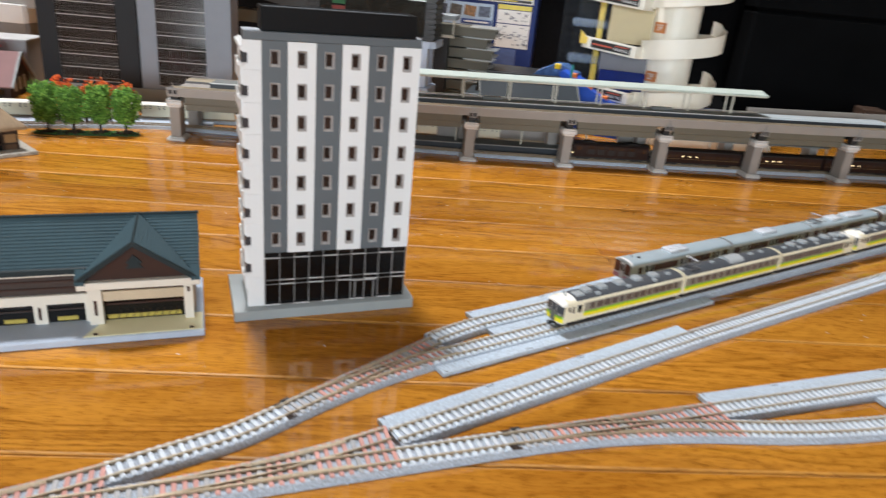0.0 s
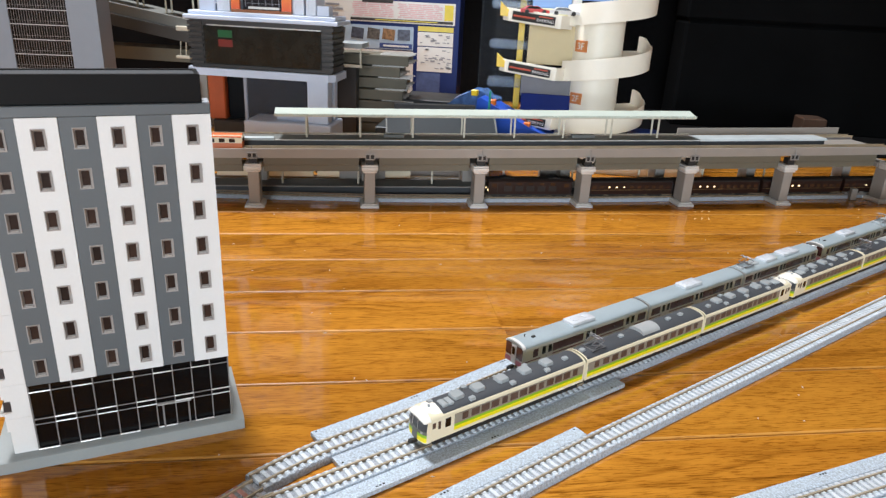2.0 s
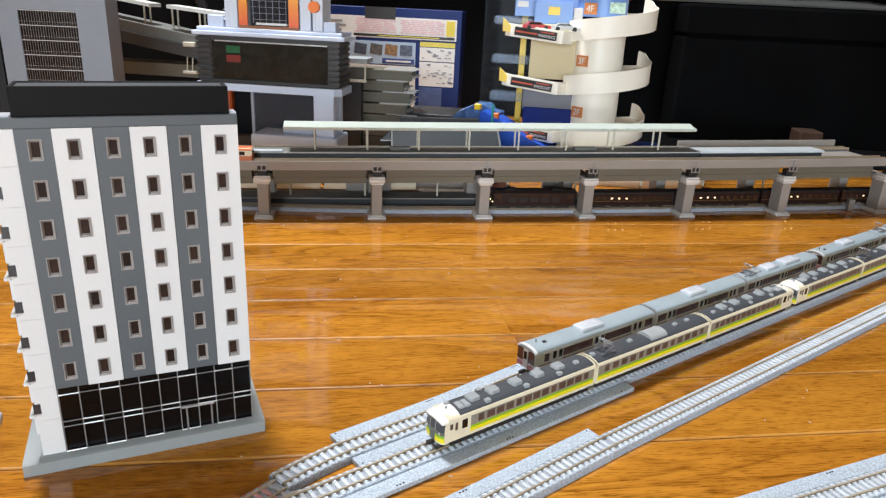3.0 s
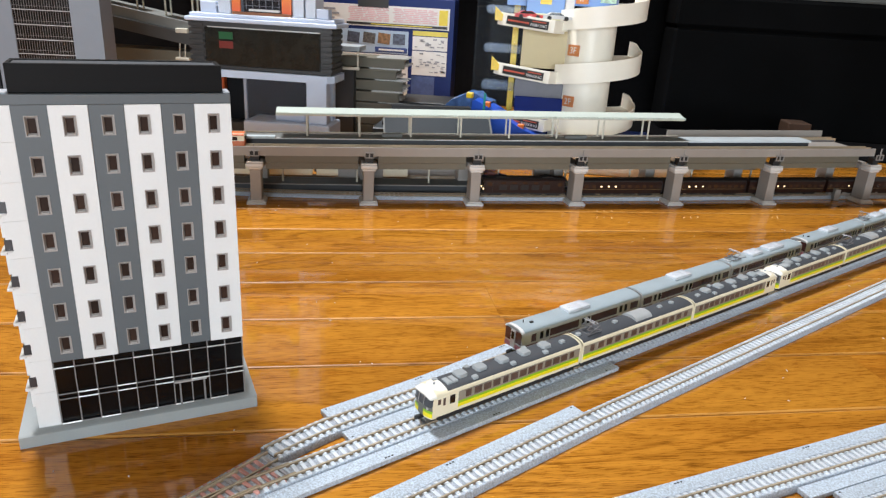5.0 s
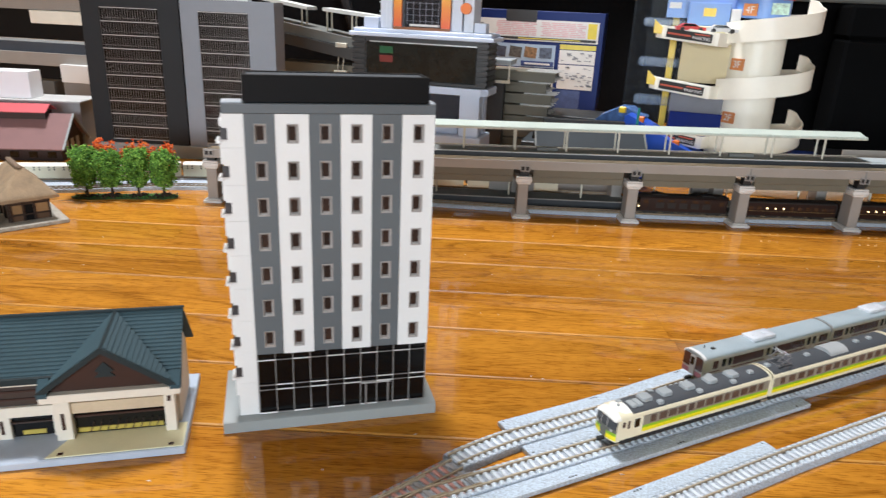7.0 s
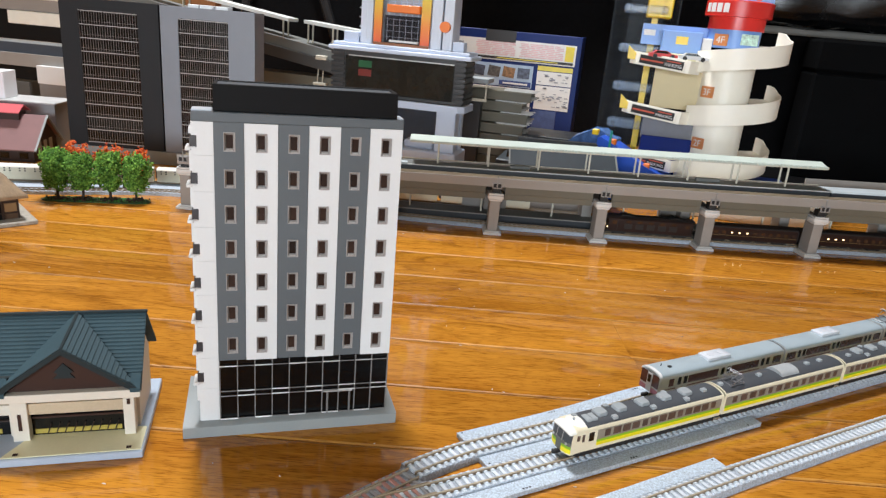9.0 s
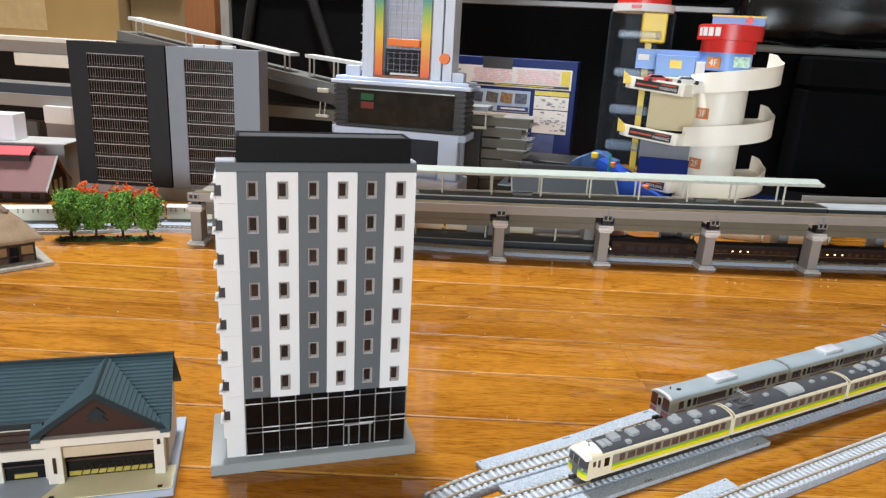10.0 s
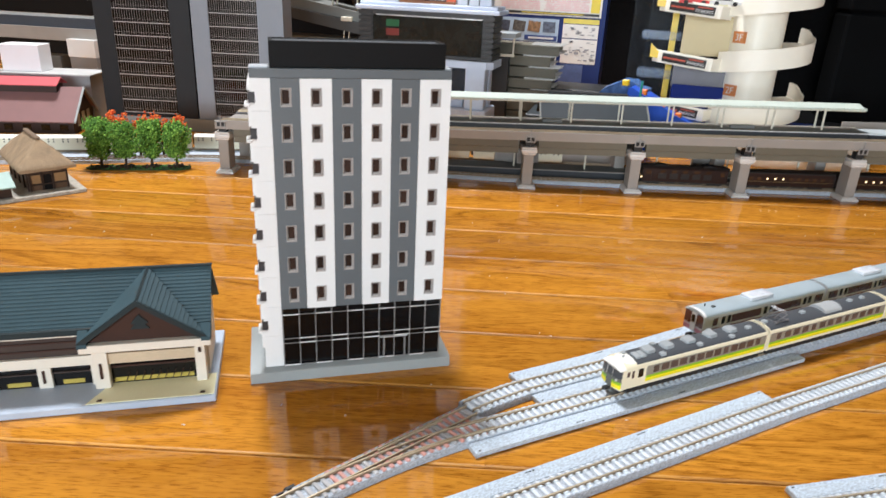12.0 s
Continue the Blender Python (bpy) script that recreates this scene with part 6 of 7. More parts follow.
def rainbow():
    m = mat("rainbow_print", (0.8, 0.4, 0.1), 0.4)
    nt = m.node_tree
    n, l = nt.nodes, nt.links
    tc, sep, ramp = n.new("ShaderNodeTexCoord"), n.new("ShaderNodeSeparateXYZ"), n.new("ShaderNodeValToRGB")
    l.new(tc.outputs["Generated"], sep.inputs[0])
    l.new(sep.outputs["Z"], ramp.inputs[0])
    e = ramp.color_ramp.elements
    e[0].position, e[0].color = 0.0, (0.80, 0.13, 0.05, 1)
    e[1].position, e[1].color = 1.0, (0.05, 0.20, 0.60, 1)
    for p, c in ((0.2, (0.85, 0.26, 0.04)), (0.48, (0.80, 0.56, 0.05)), (0.72, (0.32, 0.50, 0.08)), (0.88, (0.07, 0.30, 0.30))):
        e.new(p).color = (*c, 1)
    l.new(ramp.outputs[0], n["Principled BSDF"].inputs["Base Color"])
    return m


def toy_tower():
    t = thing("toy_tower", "pale lavender toy tower with rainbow window and dark deck", "toy building", pose(0, 1.377, 0))
    part("base", bm_cube(-0.034, 0.100, 0.002, 0.070, 0.0, 0.060, bev=0.002), LAV, t, "pale lavender base")
    part("side_base", bm_cube(-0.100, -0.040, 0.040, 0.070, 0.0, 0.050, bev=0.002), TOYBLACK, t)
    part("inner_block", bm_cube(0.010, 0.058, 0.020, 0.050, 0.060, 0.072, bev=0.002), LAV, t)
    part("clear_front", bm_cube(-0.028, 0.063, 0.006, 0.0075, 0.060, 0.122), mat("clear_lilac_panel", (0.42, 0.45, 0.55), 0.15, var=0.1, alpha=0.05), t, "clear lilac-tinted front panel")
    part("clear_edge", bm_cube(-0.032, -0.028, 0.005, 0.009, 0.060, 0.122), mat("clear_lilac_edge", (0.45, 0.48, 0.58), 0.2, alpha=0.6), t)
    part("leg", bm_cube(0.063, 0.094, 0.008, 0.030, 0.060, 0.124, bev=0.001), LAV, t)
    part("leg", bm_cube(0.063, 0.094, 0.046, 0.062, 0.060, 0.124, bev=0.001), LAV, t)
    part("leg", bm_cube(-0.107, -0.080, 0.046, 0.060, 0.050, 0.124, bev=0.002), mat("dull_orange_plastic", (0.36, 0.065, 0.012), 0.5), t, "dull orange leg")
    # Black sheet added behind the open storey to keep it dark.
    part("backboard", bm_cube(-0.110, 0.063, 0.062, 0.066, 0.050, 0.124), mat("matt_black_back", (0.008, 0.009, 0.011), 0.8, spec=0.1), t)
    bm = bmesh.new()
    plate(bm, [(-0.114, 0.004), (-0.106, -0.004), (0.098, -0.004), (0.107, 0.006), (0.107, 0.065), (-0.114, 0.065)], 0.123, 0.1335)
    part("lower_deck", bm, LAV, t, "pale lavender slab")
    bm = bmesh.new()
    cube(bm, -0.108, 0.103, 0.004, 0.062, 0.1335, 0.2005, 0.001)
    body = part("dark_storey", bm, TOYBLACK, t, "dark ribbed storey")
    for k in range(8):
        z = 0.138 + 0.0078 * k
        part("rib", bm_cube(-0.1105, -0.088, 0.0015, 0.060, z, z + 0.0052, bev=0.0006), TOYBLACK, body)
        part("rib", bm_cube(0.088, 0.1055, 0.0015, 0.060, z, z + 0.0052, bev=0.0006), TOYBLACK, body)
    part("window", bm_cube(-0.086, 0.087, 0.0005, 0.0050, 0.1390, 0.1930, bev=0.0012), SMOKE, body, "smoked window")
    part("screen_green", bm_cube(-0.064, -0.043, -0.0002, 0.0010, 0.1770, 0.1870), mat("dim_green_screen", (0.01, 0.10, 0.035), 0.3), body, "dim green panel")
    part("screen_red", bm_cube(-0.064, -0.043, -0.0002, 0.0010, 0.1640, 0.1740), mat("dim_red_screen", (0.18, 0.02, 0.015), 0.3), body, "dim red panel")
    part("window_trim", bm_cube(-0.080, 0.087, -0.0010, 0.0010, 0.1925, 0.1940), CHROME, body)
    bm = bmesh.new()
    cube(bm, -0.1135, 0.1130, -0.004, 0.068, 0.2005, 0.2065, 0.0012)
    cube(bm, -0.1080, 0.1080, 0.002, 0.062, 0.2065, 0.2120, 0.0012)
    cube(bm, -0.094, -0.070, 0.010, 0.030, 0.212, 0.228, 0.001)
    cube(bm, 0.079, 0.097, 0.010, 0.030, 0.212, 0.226, 0.001)
    part("upper_deck", bm, LAV, t, "pale lavender deck slab")
    bm = bmesh.new()
    for x0, x1 in ((-0.068, -0.049), (0.044, 0.060), (0.0625, 0.0775)):
        cube(bm, x0, x1, 0.012, 0.056, 0.212, 0.470, 0.001)
    cube(bm, -0.05, 0.046, 0.046, 0.056, 0.212, 0.470)
    for k in range(18):
        z = 0.222 + 0.0135 * k
        for x0, x1 in ((-0.0695, -0.0485), (0.0435, 0.0605)):
            cube(bm, x0, x1, 0.0108, 0.02, z, z + 0.0016)
        cube(bm, 0.0630, 0.0770, 0.0112, 0.02, z, z + 0.0014)
    for x in (-0.0655, -0.0585, -0.0520, 0.0480, 0.0540, 0.0665, 0.0725):
        cube(bm, x - 0.0005, x + 0.0005, 0.0112, 0.02, 0.213, 0.470)
    part("tower", bm, mat("frosted_lavender_plastic", (0.66, 0.71, 0.80), 0.35, var=0.03), t, "ribbed pale lavender tower")
    rb = rainbow()
    for x0, x1 in ((-0.047, -0.0345), (0.0275, 0.0415)):
        part("rainbow_strip", bm_cube(x0, x1, 0.0125, 0.016, 0.216, 0.345), rb, t, "rainbow printed strip")
    part("lift_back", bm_cube(-0.0345, 0.0275, 0.036, 0.040, 0.212, 0.470), mat("pale_grey_grid", (0.45, 0.45, 0.50), 0.4), t)
    bm = bmesh.new()
    for k in range(7):
        cube(bm, -0.032 + 0.0095 * k, -0.0312 + 0.0095 * k, 0.033, 0.036, 0.212, 0.400)
    for k in range(16):
        cube(bm, -0.034, 0.027, 0.033, 0.036, 0.218 + 0.0115 * k, 0.2188 + 0.0115 * k)
    part("lift_grid", bm, LAV, t)
    part("lift_front", bm_cube(-0.030, 0.026, 0.0140, 0.0160, 0.214, 0.256), mat("grey_clear_lift_window", (0.022, 0.022, 0.030), 0.15, alpha=0.75), t, "clear grey lift window")
    bm = bmesh.new()
    for k in range(6):
        cube(bm, -0.0262 + 0.0098 * k, -0.0256 + 0.0098 * k, 0.0134, 0.0140, 0.220, 0.252)
    for k in range(4):
        cube(bm, -0.028, 0.025, 0.0134, 0.0140, 0.2245 + 0.0085 * k, 0.2251 + 0.0085 * k)
    part("window_grid", bm, mat("dim_grid", (0.24, 0.25, 0.29), 0.4), t, "thin pale window grid")
    part("lift_bar", bm_cube(-0.026, 0.0255, 0.008, 0.020, 0.2600, 0.2715, bev=0.001), TOYORANGE, t, "orange lift bar")
    part("lift_floor", bm_cube(-0.020, 0.025, 0.008, 0.020, 0.2175, 0.2205), WHITE, t)
    bm = bmesh.new()
    tube(bm, (0.0665, 0.013, 0.2455), (0.0665, 0.004, 0.2455), 0.0078, seg=20)
    part("knob", bm, TOYORANGE, t, "orange knob")
    part("red_sill", bm_cube(-0.047, 0.0415, 0.0120, 0.0150, 0.2120, 0.2158), mat("dull_orange_sill", (0.32, 0.12, 0.05), 0.4), t)
    return t


toy_tower()


def girder_proto():
    g = thing("viaduct_girder", "spare grey viaduct girder lying in a stack", "model viaduct", group="stacked girders")
    bm = bmesh.new()
    cube(bm, -0.16, 0.0, 0, 0.06, 0.013, 0.0165, 0.0004)
    cube(bm, -0.16, -0.002, 0.004, 0.008, 0, 0.013)
    cube(bm, -0.16, -0.002, 0.052, 0.056, 0, 0.013)
    part("slab", bm, CONCRETE_D, g)
    rng = random.Random(4)
    for k in range(6):
        y, x1 = 0.006 + 0.009 * k, rng.uniform(0.002, 0.014)
        part("rail_end", bm_cube(-0.05, x1, y, y + 0.0013, 0.0165, 0.0182), PIERTOP, g)
        part("joint_tongue", bm_cube(-0.01, x1 * 0.8, y + 0.002, y + 0.0045, 0.004, 0.0070), CONCRETE, g)
    return g


gg = girder_proto()
offs = [(0.186, 1.548), (0.190, 1.552), (0.1835, 1.547), (0.188, 1.551), (0.177, 1.549), (0.182, 1.553), (0.171, 1.550), (0.185, 1.550)]
for k, (x, y) in enumerate(offs):
    m = pose(x, y, 0.0190 * k, 0, 0, 1.5 * ((k * 7) % 3 - 1))
    if k == 0:
        gg.matrix_basis = m
    else:
        copy_thing(gg, m)
bench = thing("platform_piece", "loose grey platform piece with cream frame on the girder stack", "model platform", pose(0.071, 1.52, 0))
part("top", bm_cube(0, 0.042, 0, 0.05, 0.160, 0.168, bev=0.0005), COOLER, bench)
part("post", bm_cube(0.038, 0.0405, 0, 0.003, 0.134, 0.160), POST, bench)
part("frame_bar", bm_cube(-0.02, 0.0415, -0.001, 0.004, 0.130, 0.1345), POST, bench)
part("back_post", bm_cube(-0.02, -0.0175, 0.030, 0.05, 0.153, 0.160), POST, bench)
part("support", bm_cube(-0.04, 0.030, 0.01, 0.028, 0.0, 0.130), TOYBLACK, bench)
solid("storage_tray", bm_cube(0.172, 0.308, 1.560, 1.66, 0.0, 0.079, bev=0.001), mat("dark_grey_tray_plastic", (0.013, 0.015, 0.018), 0.5), "dark grey storage tray behind the platform", "tray")
solid("storage_tray", bm_cube(0.150, 0.335, 1.452, 1.556, 0.0, 0.050, bev=0.0015), mat("blue_grey_tray", (0.036, 0.044, 0.050), 0.45, var=0.1), "flat blue-grey tray lid behind the platform", "tray")


def blue_box():
    b = thing("cardboard_box", "blue printed product box with white information panels", "box", pose(0, 1.86, 0))
    part("carton", bm_cube(-0.086, 0.236, 0.0, 0.09, 0.0, 0.2465, bev=0.001), mat("blue_printed_card", (0.006, 0.022, 0.135), 0.5, var=0.08, spec=0.25), b, "blue carton")
    part("handle_hole", bm_cube(0.032, 0.097, -0.0010, 0.004, 0.2235, 0.2472), TOYBLACK, b, "dark handle cut-out")
    def panel(x0, x1, z0, z1, material, label=""):
        return part("panel", bm_cube(x0, x1, -0.0006, 0.002, z0, z1), material, b, label)
    pink = mat("pale_pink_print", (0.74, 0.50, 0.52), 0.55)
    grey = mat("grey_print", (0.30, 0.31, 0.34), 0.55)
    p = panel(-0.086, 0.226, 0.186, 0.2285, PAPER, "white header panel")
    part("photo", bm_cube(0.204, 0.222, -0.0012, 0.0, 0.1955, 0.2255), mat("yellow_print", (0.75, 0.60, 0.05), 0.5), p, "yellow block")
    rng = random.Random(21)
    for k in range(8):
        z = 0.1970 + 0.0036 * k
        for x0, x1 in ((0.010, 0.098), (0.106, 0.200)):
            x = x0 + rng.uniform(0, 0.006)
            while x < x1 - 0.006:
                w = rng.uniform(0.008, 0.030)
                part("print_line", bm_cube(x, min(x + w, x1), -0.0010, 0, z, z + 0.0022), pink, p)
                x += w + rng.uniform(0.0015, 0.004)
    part("print_bar", bm_cube(0.008, 0.222, -0.0012, 0, 0.1885, 0.1935), INK, p)
    part("print_bar", bm_cube(0.060, 0.190, -0.0016, 0, 0.1900, 0.1920), mat("yellow_line_print", (0.70, 0.58, 0.08), 0.5), p)
    part("print_line", bm_cube(-0.045, -0.008, -0.0012, 0, 0.2060, 0.2105), grey, p)
    part("print_line", bm_cube(-0.045, -0.016, -0.0012, 0, 0.2150, 0.2190), grey, p)
    part("print_dot", bm_cube(-0.042, -0.018, -0.0012, 0, 0.1945, 0.2010), grey, p)
    p = panel(-0.086, 0.141, 0.133, 0.1795, mat("pale_blue_print", (0.40, 0.52, 0.66), 0.5), "pale blue photo panel")
    for x, c in ((-0.03, (0.07, 0.08, 0.10)), (0.010, (0.06, 0.07, 0.10)), (0.044, (0.10, 0.09, 0.08)), (0.076, (0.26, 0.14, 0.06)), (0.108, (0.08, 0.10, 0.15))):
        part("photo", bm_cube(x, x + 0.026, -0.0012, 0, 0.1520, 0.1735), mat("photo_print", c, 0.45, var=0.7, scale=180), p, m=pose(x + 0.013, 0, 0.163, 0, 6 if x < 0.1 else 0, 0) @ Matrix.Translation((-x - 0.013, 0, -0.163)))
    part("print_bar", bm_cube(0.070, 0.139, -0.0012, 0, 0.1350, 0.1455), mat("navy_print", (0.03, 0.06, 0.22), 0.5), p)
    part("print_line", bm_cube(0.078, 0.132, -0.0016, 0, 0.1385, 0.1420), PAPER, p)
    p = panel(0.150, 0.224, 0.1730, 0.1825, mat("yellow_header_print", (0.72, 0.62, 0.10), 0.5), "yellow heading")
    for z0, z1 in ((0.1440, 0.1715), (0.0925, 0.1420)):
        p = panel(0.150, 0.224, z0, z1, PAPER, "white parts panel")
        rng = random.Random(int(z0 * 1e4))
        for k in range(14 if z1 - z0 < 0.03 else 26):
            x, z = rng.uniform(0.154, 0.214), rng.uniform(z0 + 0.003, z1 - 0.006)
            part("print_mark", bm_cube(x, x + rng.uniform(0.004, 0.009), -0.0012, 0, z, z + rng.uniform(0.0012, 0.0040)), grey, p)
    panel(-0.05, 0.142, 0.02, 0.1310, PAPER, "white lower panel")
    panel(0.150, 0.200, 0.02, 0.0900, mat("lighter_blue_print", (0.06, 0.10, 0.26), 0.45, var=0.3, scale=50), "lighter blue block")


blue_box()


def parking():
    cx, cy = 0.4995, 1.560
    t = thing("toy_car_park", "ivory toy car park with spiral ramps and red drum top", "toy", pose(cx, cy, 0, 0, 0, 0))
    bm = bmesh.new()
    lathe(bm, [(0.030, 0.0), (0.0410, 0.0), (0.0395, 0.232), (0.030, 0.232)], 40)
    bmesh.ops.translate(bm, verts=bm.verts, vec=(-0.0115, 0, 0))
    part("column", bm, IVORY, t, "ivory column")
    for k, (zr, rr) in enumerate(((0.2620, 0.0775), (0.1800, 0.0785), (0.0945, 0.0795))):
        bm = bmesh.new()
        prof_n = 44
        a0, a1 = -142.0, 34.0
        rows = []
        for i in range(prof_n + 1):
            a = radians(a0 + (a1 - a0) * i / prof_n)
            z = zr - 0.036 + 0.032 * i / prof_n
            end = 0.006 * min(1.0, max(0.0, (i - prof_n + 6) / 3))
            rows.append([bm.verts.new((r * math.cos(a) - 0.005, r * math.sin(a), zz)) for r, zz in ((0.0350, z - 0.003), (rr, z - 0.014), (rr, z + 0.017 + end), (rr - 0.0025, z + 0.017 + end), (rr - 0.0030, z), (0.0350, z))])
        for p, q in zip(rows, rows[1:]):
            for j in range(6):
                bm.faces.new((p[j], q[j], q[(j + 1) % 6], p[(j + 1) % 6]))
        bm.faces.new(rows[0]), bm.faces.new(rows[-1][::-1])
        part("ramp", bm, IVORY, t, "ivory spiral ramp")
    # decks that run out from the ramps
    for zd, dz in ((0.2270, 0.0), (0.1510, 0.0), (0.075, 0.0)):
        bm = bmesh.new()
        out = [(-0.058, -0.045), (-0.076, -0.076), (-0.080, -0.076), (-0.152, -0.052), (-0.162, -0.042), (-0.148, 0.030), (-0.035, 0.040)]
        plate(bm, out, zd - 0.006, zd - 0.002)
        d = part("deck", bm, IVORY, t, "ivory parking deck", m=pose(-0.17, 0, zd, 0, 5, 0) @ Matrix.Translation((0.17, 0, -zd)))
        for (x0, y0), (x1, y1) in zip(out[:4], out[1:5]):
            bm = bmesh.new()
            h = math.degrees(math.atan2(y1 - y0, x1 - x0))
            ln = math.hypot(x1 - x0, y1 - y0)
            cube(bm, -0.001, ln + 0.001, -0.0012, 0.0012, -0.010, 0.009, 0.0004)
            part("edge_wall", bm, IVORY, d, m=pose(x0, y0, zd, 0, 0, h))
        bm = bmesh.new()
        prism(bm, [(-0.168, zd - 0.004), (-0.156, zd - 0.004), (-0.156, zd + 0.006), (-0.170, zd + 0.016)], -0.050, -0.036)
        part("end_stop", bm, TOYYELLOW, d, "yellow end stop")
        sign = part("sign", bm_cube(-0.034, 0.034, -0.0016, -0.0002, -0.0068, 0.0056), INK, d, "black and red sign", m=pose(-0.1165, -0.0655, zd, 0, 0, -18.4))
        part("sign_band", bm_cube(-0.032, 0.003, -0.0022, -0.0014, -0.0022, 0.0004), mat("sign_red", (0.55, 0.10, 0.06), 0.45), sign)
        part("sign_tip", bm_cube(0.008, 0.030, -0.0022, -0.0014, 0.0022, 0.0038), mat("sign_red", (0.55, 0.10, 0.06), 0.45), sign)
        lettered("PARKING", 0.0064, WHITE, sign, pose(0.0190, -0.0022, -0.0024))
    part("backing_panel", bm_cube(-0.122, -0.020, -0.010, -0.006, 0.150, 0.222), BEIGE, t, "beige wall between decks")
    part("blue_base", bm_cube(-0.126, -0.028, -0.020, 0.030, 0.0, 0.104, bev=0.001), mat("navy_plastic", (0.005, 0.020, 0.17), 0.6, var=0.1, spec=0.2), t, "dark blue base block")
    part("grey_panel", bm_cube(-0.128, -0.028, -0.016, 0.020, 0.100, 0.144), mat("grey_lilac_panel", (0.15, 0.15, 0.17), 0.5), t)
    part("blue_booth", bm_cube(-0.120, -0.060, -0.020, 0.010, 0.236, 0.270, bev=0.001), MIDBLUE, t, "cornflower blue booth")
    b2 = part("blue_wing", bm_cube(-0.152, -0.044, 0.012, 0.016, 0.246, 0.278), MIDBLUE, t)
    part("white_block", bm_cube(-0.059, -0.045, -0.022, 0.004, 0.240, 0.262, bev=0.001), WHITE, t)
    part("cream_ramp_floor", bm_cube(-0.128, -0.060, -0.040, 0.010, 0.226, 0.236, bev=0.001), mat("pale_cream_plastic", (0.80, 0.78, 0.50), 0.5), t)
    part("booth_sign", bm_cube(-0.099, -0.081, -0.0215, -0.0195, 0.2500, 0.2620), TOYYELLOW, t, "yellow booth sign")
    part("booth_print", bm_cube(-0.149, -0.131, 0.0105, 0.0125, 0.260, 0.269), PAPER, b2)
    DRUM = Matrix.Translation((-0.013, 0, 0))
    bm = bmesh.new()
    lathe(bm, [(0.0, 0.250), (0.0385, 0.250), (0.0385, 0.2775), (0.0, 0.2775)], 36, close=False)
    part("blue_drum", bm, MIDBLUE, t, "cornflower blue drum", m=DRUM)
    bm = bmesh.new()
    lathe(bm, [(0.0, 0.2775), (0.0415, 0.2775), (0.0415, 0.2960), (0.0490, 0.2965), (0.0490, 0.3180), (0.046, 0.3195), (0.0, 0.3195)], 40, close=False)
    part("red_drum", bm, TOYRED, t, "bright red drum top", m=DRUM)
    bm = bmesh.new()
    for k in range(4):
        a = radians(-158 + 13 * k)
        m = Matrix.Translation((0.0492 * math.cos(a), 0.0492 * math.sin(a), 0.308)) @ pose(0, 0, 0, 0, 0, math.degrees(a) + 90)
        vs = cube(bm, -0.0042, 0.0042, -0.0005, 0.0005, -0.0065, 0.0065)
        for v in vs:
            v.co = m @ v.co
    part("emblem", bm, WHITE, t, "white blocky emblem", m=DRUM)
    sg = part("roof_sign", bm_cube(-0.032, 0.044, -0.022, -0.018, 0.3195, 0.331), MIDBLUE, t, "blue and yellow roof sign", m=DRUM)
    part("sign_rim", bm_cube(-0.033, 0.045, -0.0225, -0.0175, 0.331, 0.3335), TOYYELLOW, sg)
    bm = bmesh.new()
    tube(bm, (0.022, -0.0215, 0.3265), (0.022, -0.0230, 0.3265), 0.0055, seg=16)
    part("sign_dot", bm, TOYRED, sg)
    part("drum_picture", bm_cube(0.006, 0.030, -0.0400, -0.0360, 0.2520, 0.2680), mat("pale_picture_print", (0.42, 0.60, 0.50), 0.5, var=0.6, scale=160), t, "small printed picture", m=DRUM @ Matrix.Translation((0, 0, 0.0045)))
    for text, a, z in (("4F", -124, 0.2580), ("3F", -133, 0.1790), ("2F", -132, 0.0985)):
        r, ox = (0.0390, -0.013) if text == "4F" else (0.0404, -0.0115)
        m = Matrix.Translation((r * math.cos(radians(a)) + ox, r * math.sin(radians(a)), z + 0.004)) @ pose(0, 0, 0, 0, 0, a + 90)
        lab = part("floor_label", bm_cube(-0.0105, 0.0105, -0.0014, 0.0030, -0.0085, 0.0085), mat("orange_floor_label", (0.62, 0.23, 0.08), 0.5), t, "orange floor label", m=m)
        lettered(text, 0.0145, WHITE, lab, pose(0, -0.0016, -0.0005))
    # the small cars on the top deck
    for x, y, z, c, h, lb in ((-0.116, -0.056, 0.2275, TOYRED, 8, "small red toy car on the car park deck"), (-0.072, -0.062, 0.2275, WHITE, 4, "small white toy car on the car park deck")):
        car = thing("toy_car", lb, "toy car", pose(cx + x, cy + y, z, 0, 0, h))
        bm = bmesh.new()
        prism(bm, [(-0.022, 0.002), (0.022, 0.002), (0.022, 0.006), (0.011, 0.0075), (0.004, 0.0115), (-0.011, 0.0115), (-0.017, 0.0075), (-0.022, 0.007)], -0.008, 0.008)
        part("body", bm, c, car)
        bm = bmesh.new()
        prism(bm, [(-0.0150, 0.0076), (0.0090, 0.0076), (0.0036, 0.0110), (-0.0105, 0.0110)], -0.0083, 0.0083)
        part("window", bm, GLASS_DARK, car)
        for x2 in (-0.013, 0.013):
            for y2 in (-0.0078, 0.0078):
                bm = bmesh.new()
                tube(bm, (x2, y2 - 0.0012, 0.0033), (x2, y2 + 0.0012, 0.0033), 0.0033, seg=12)
                part("wheel", bm, UNDER, car)
    return t


parking()


TRAYBLUE = mat("translucent_tray", (0.30, 0.40, 0.55), 0.2, var=0.2, alpha=0.28)


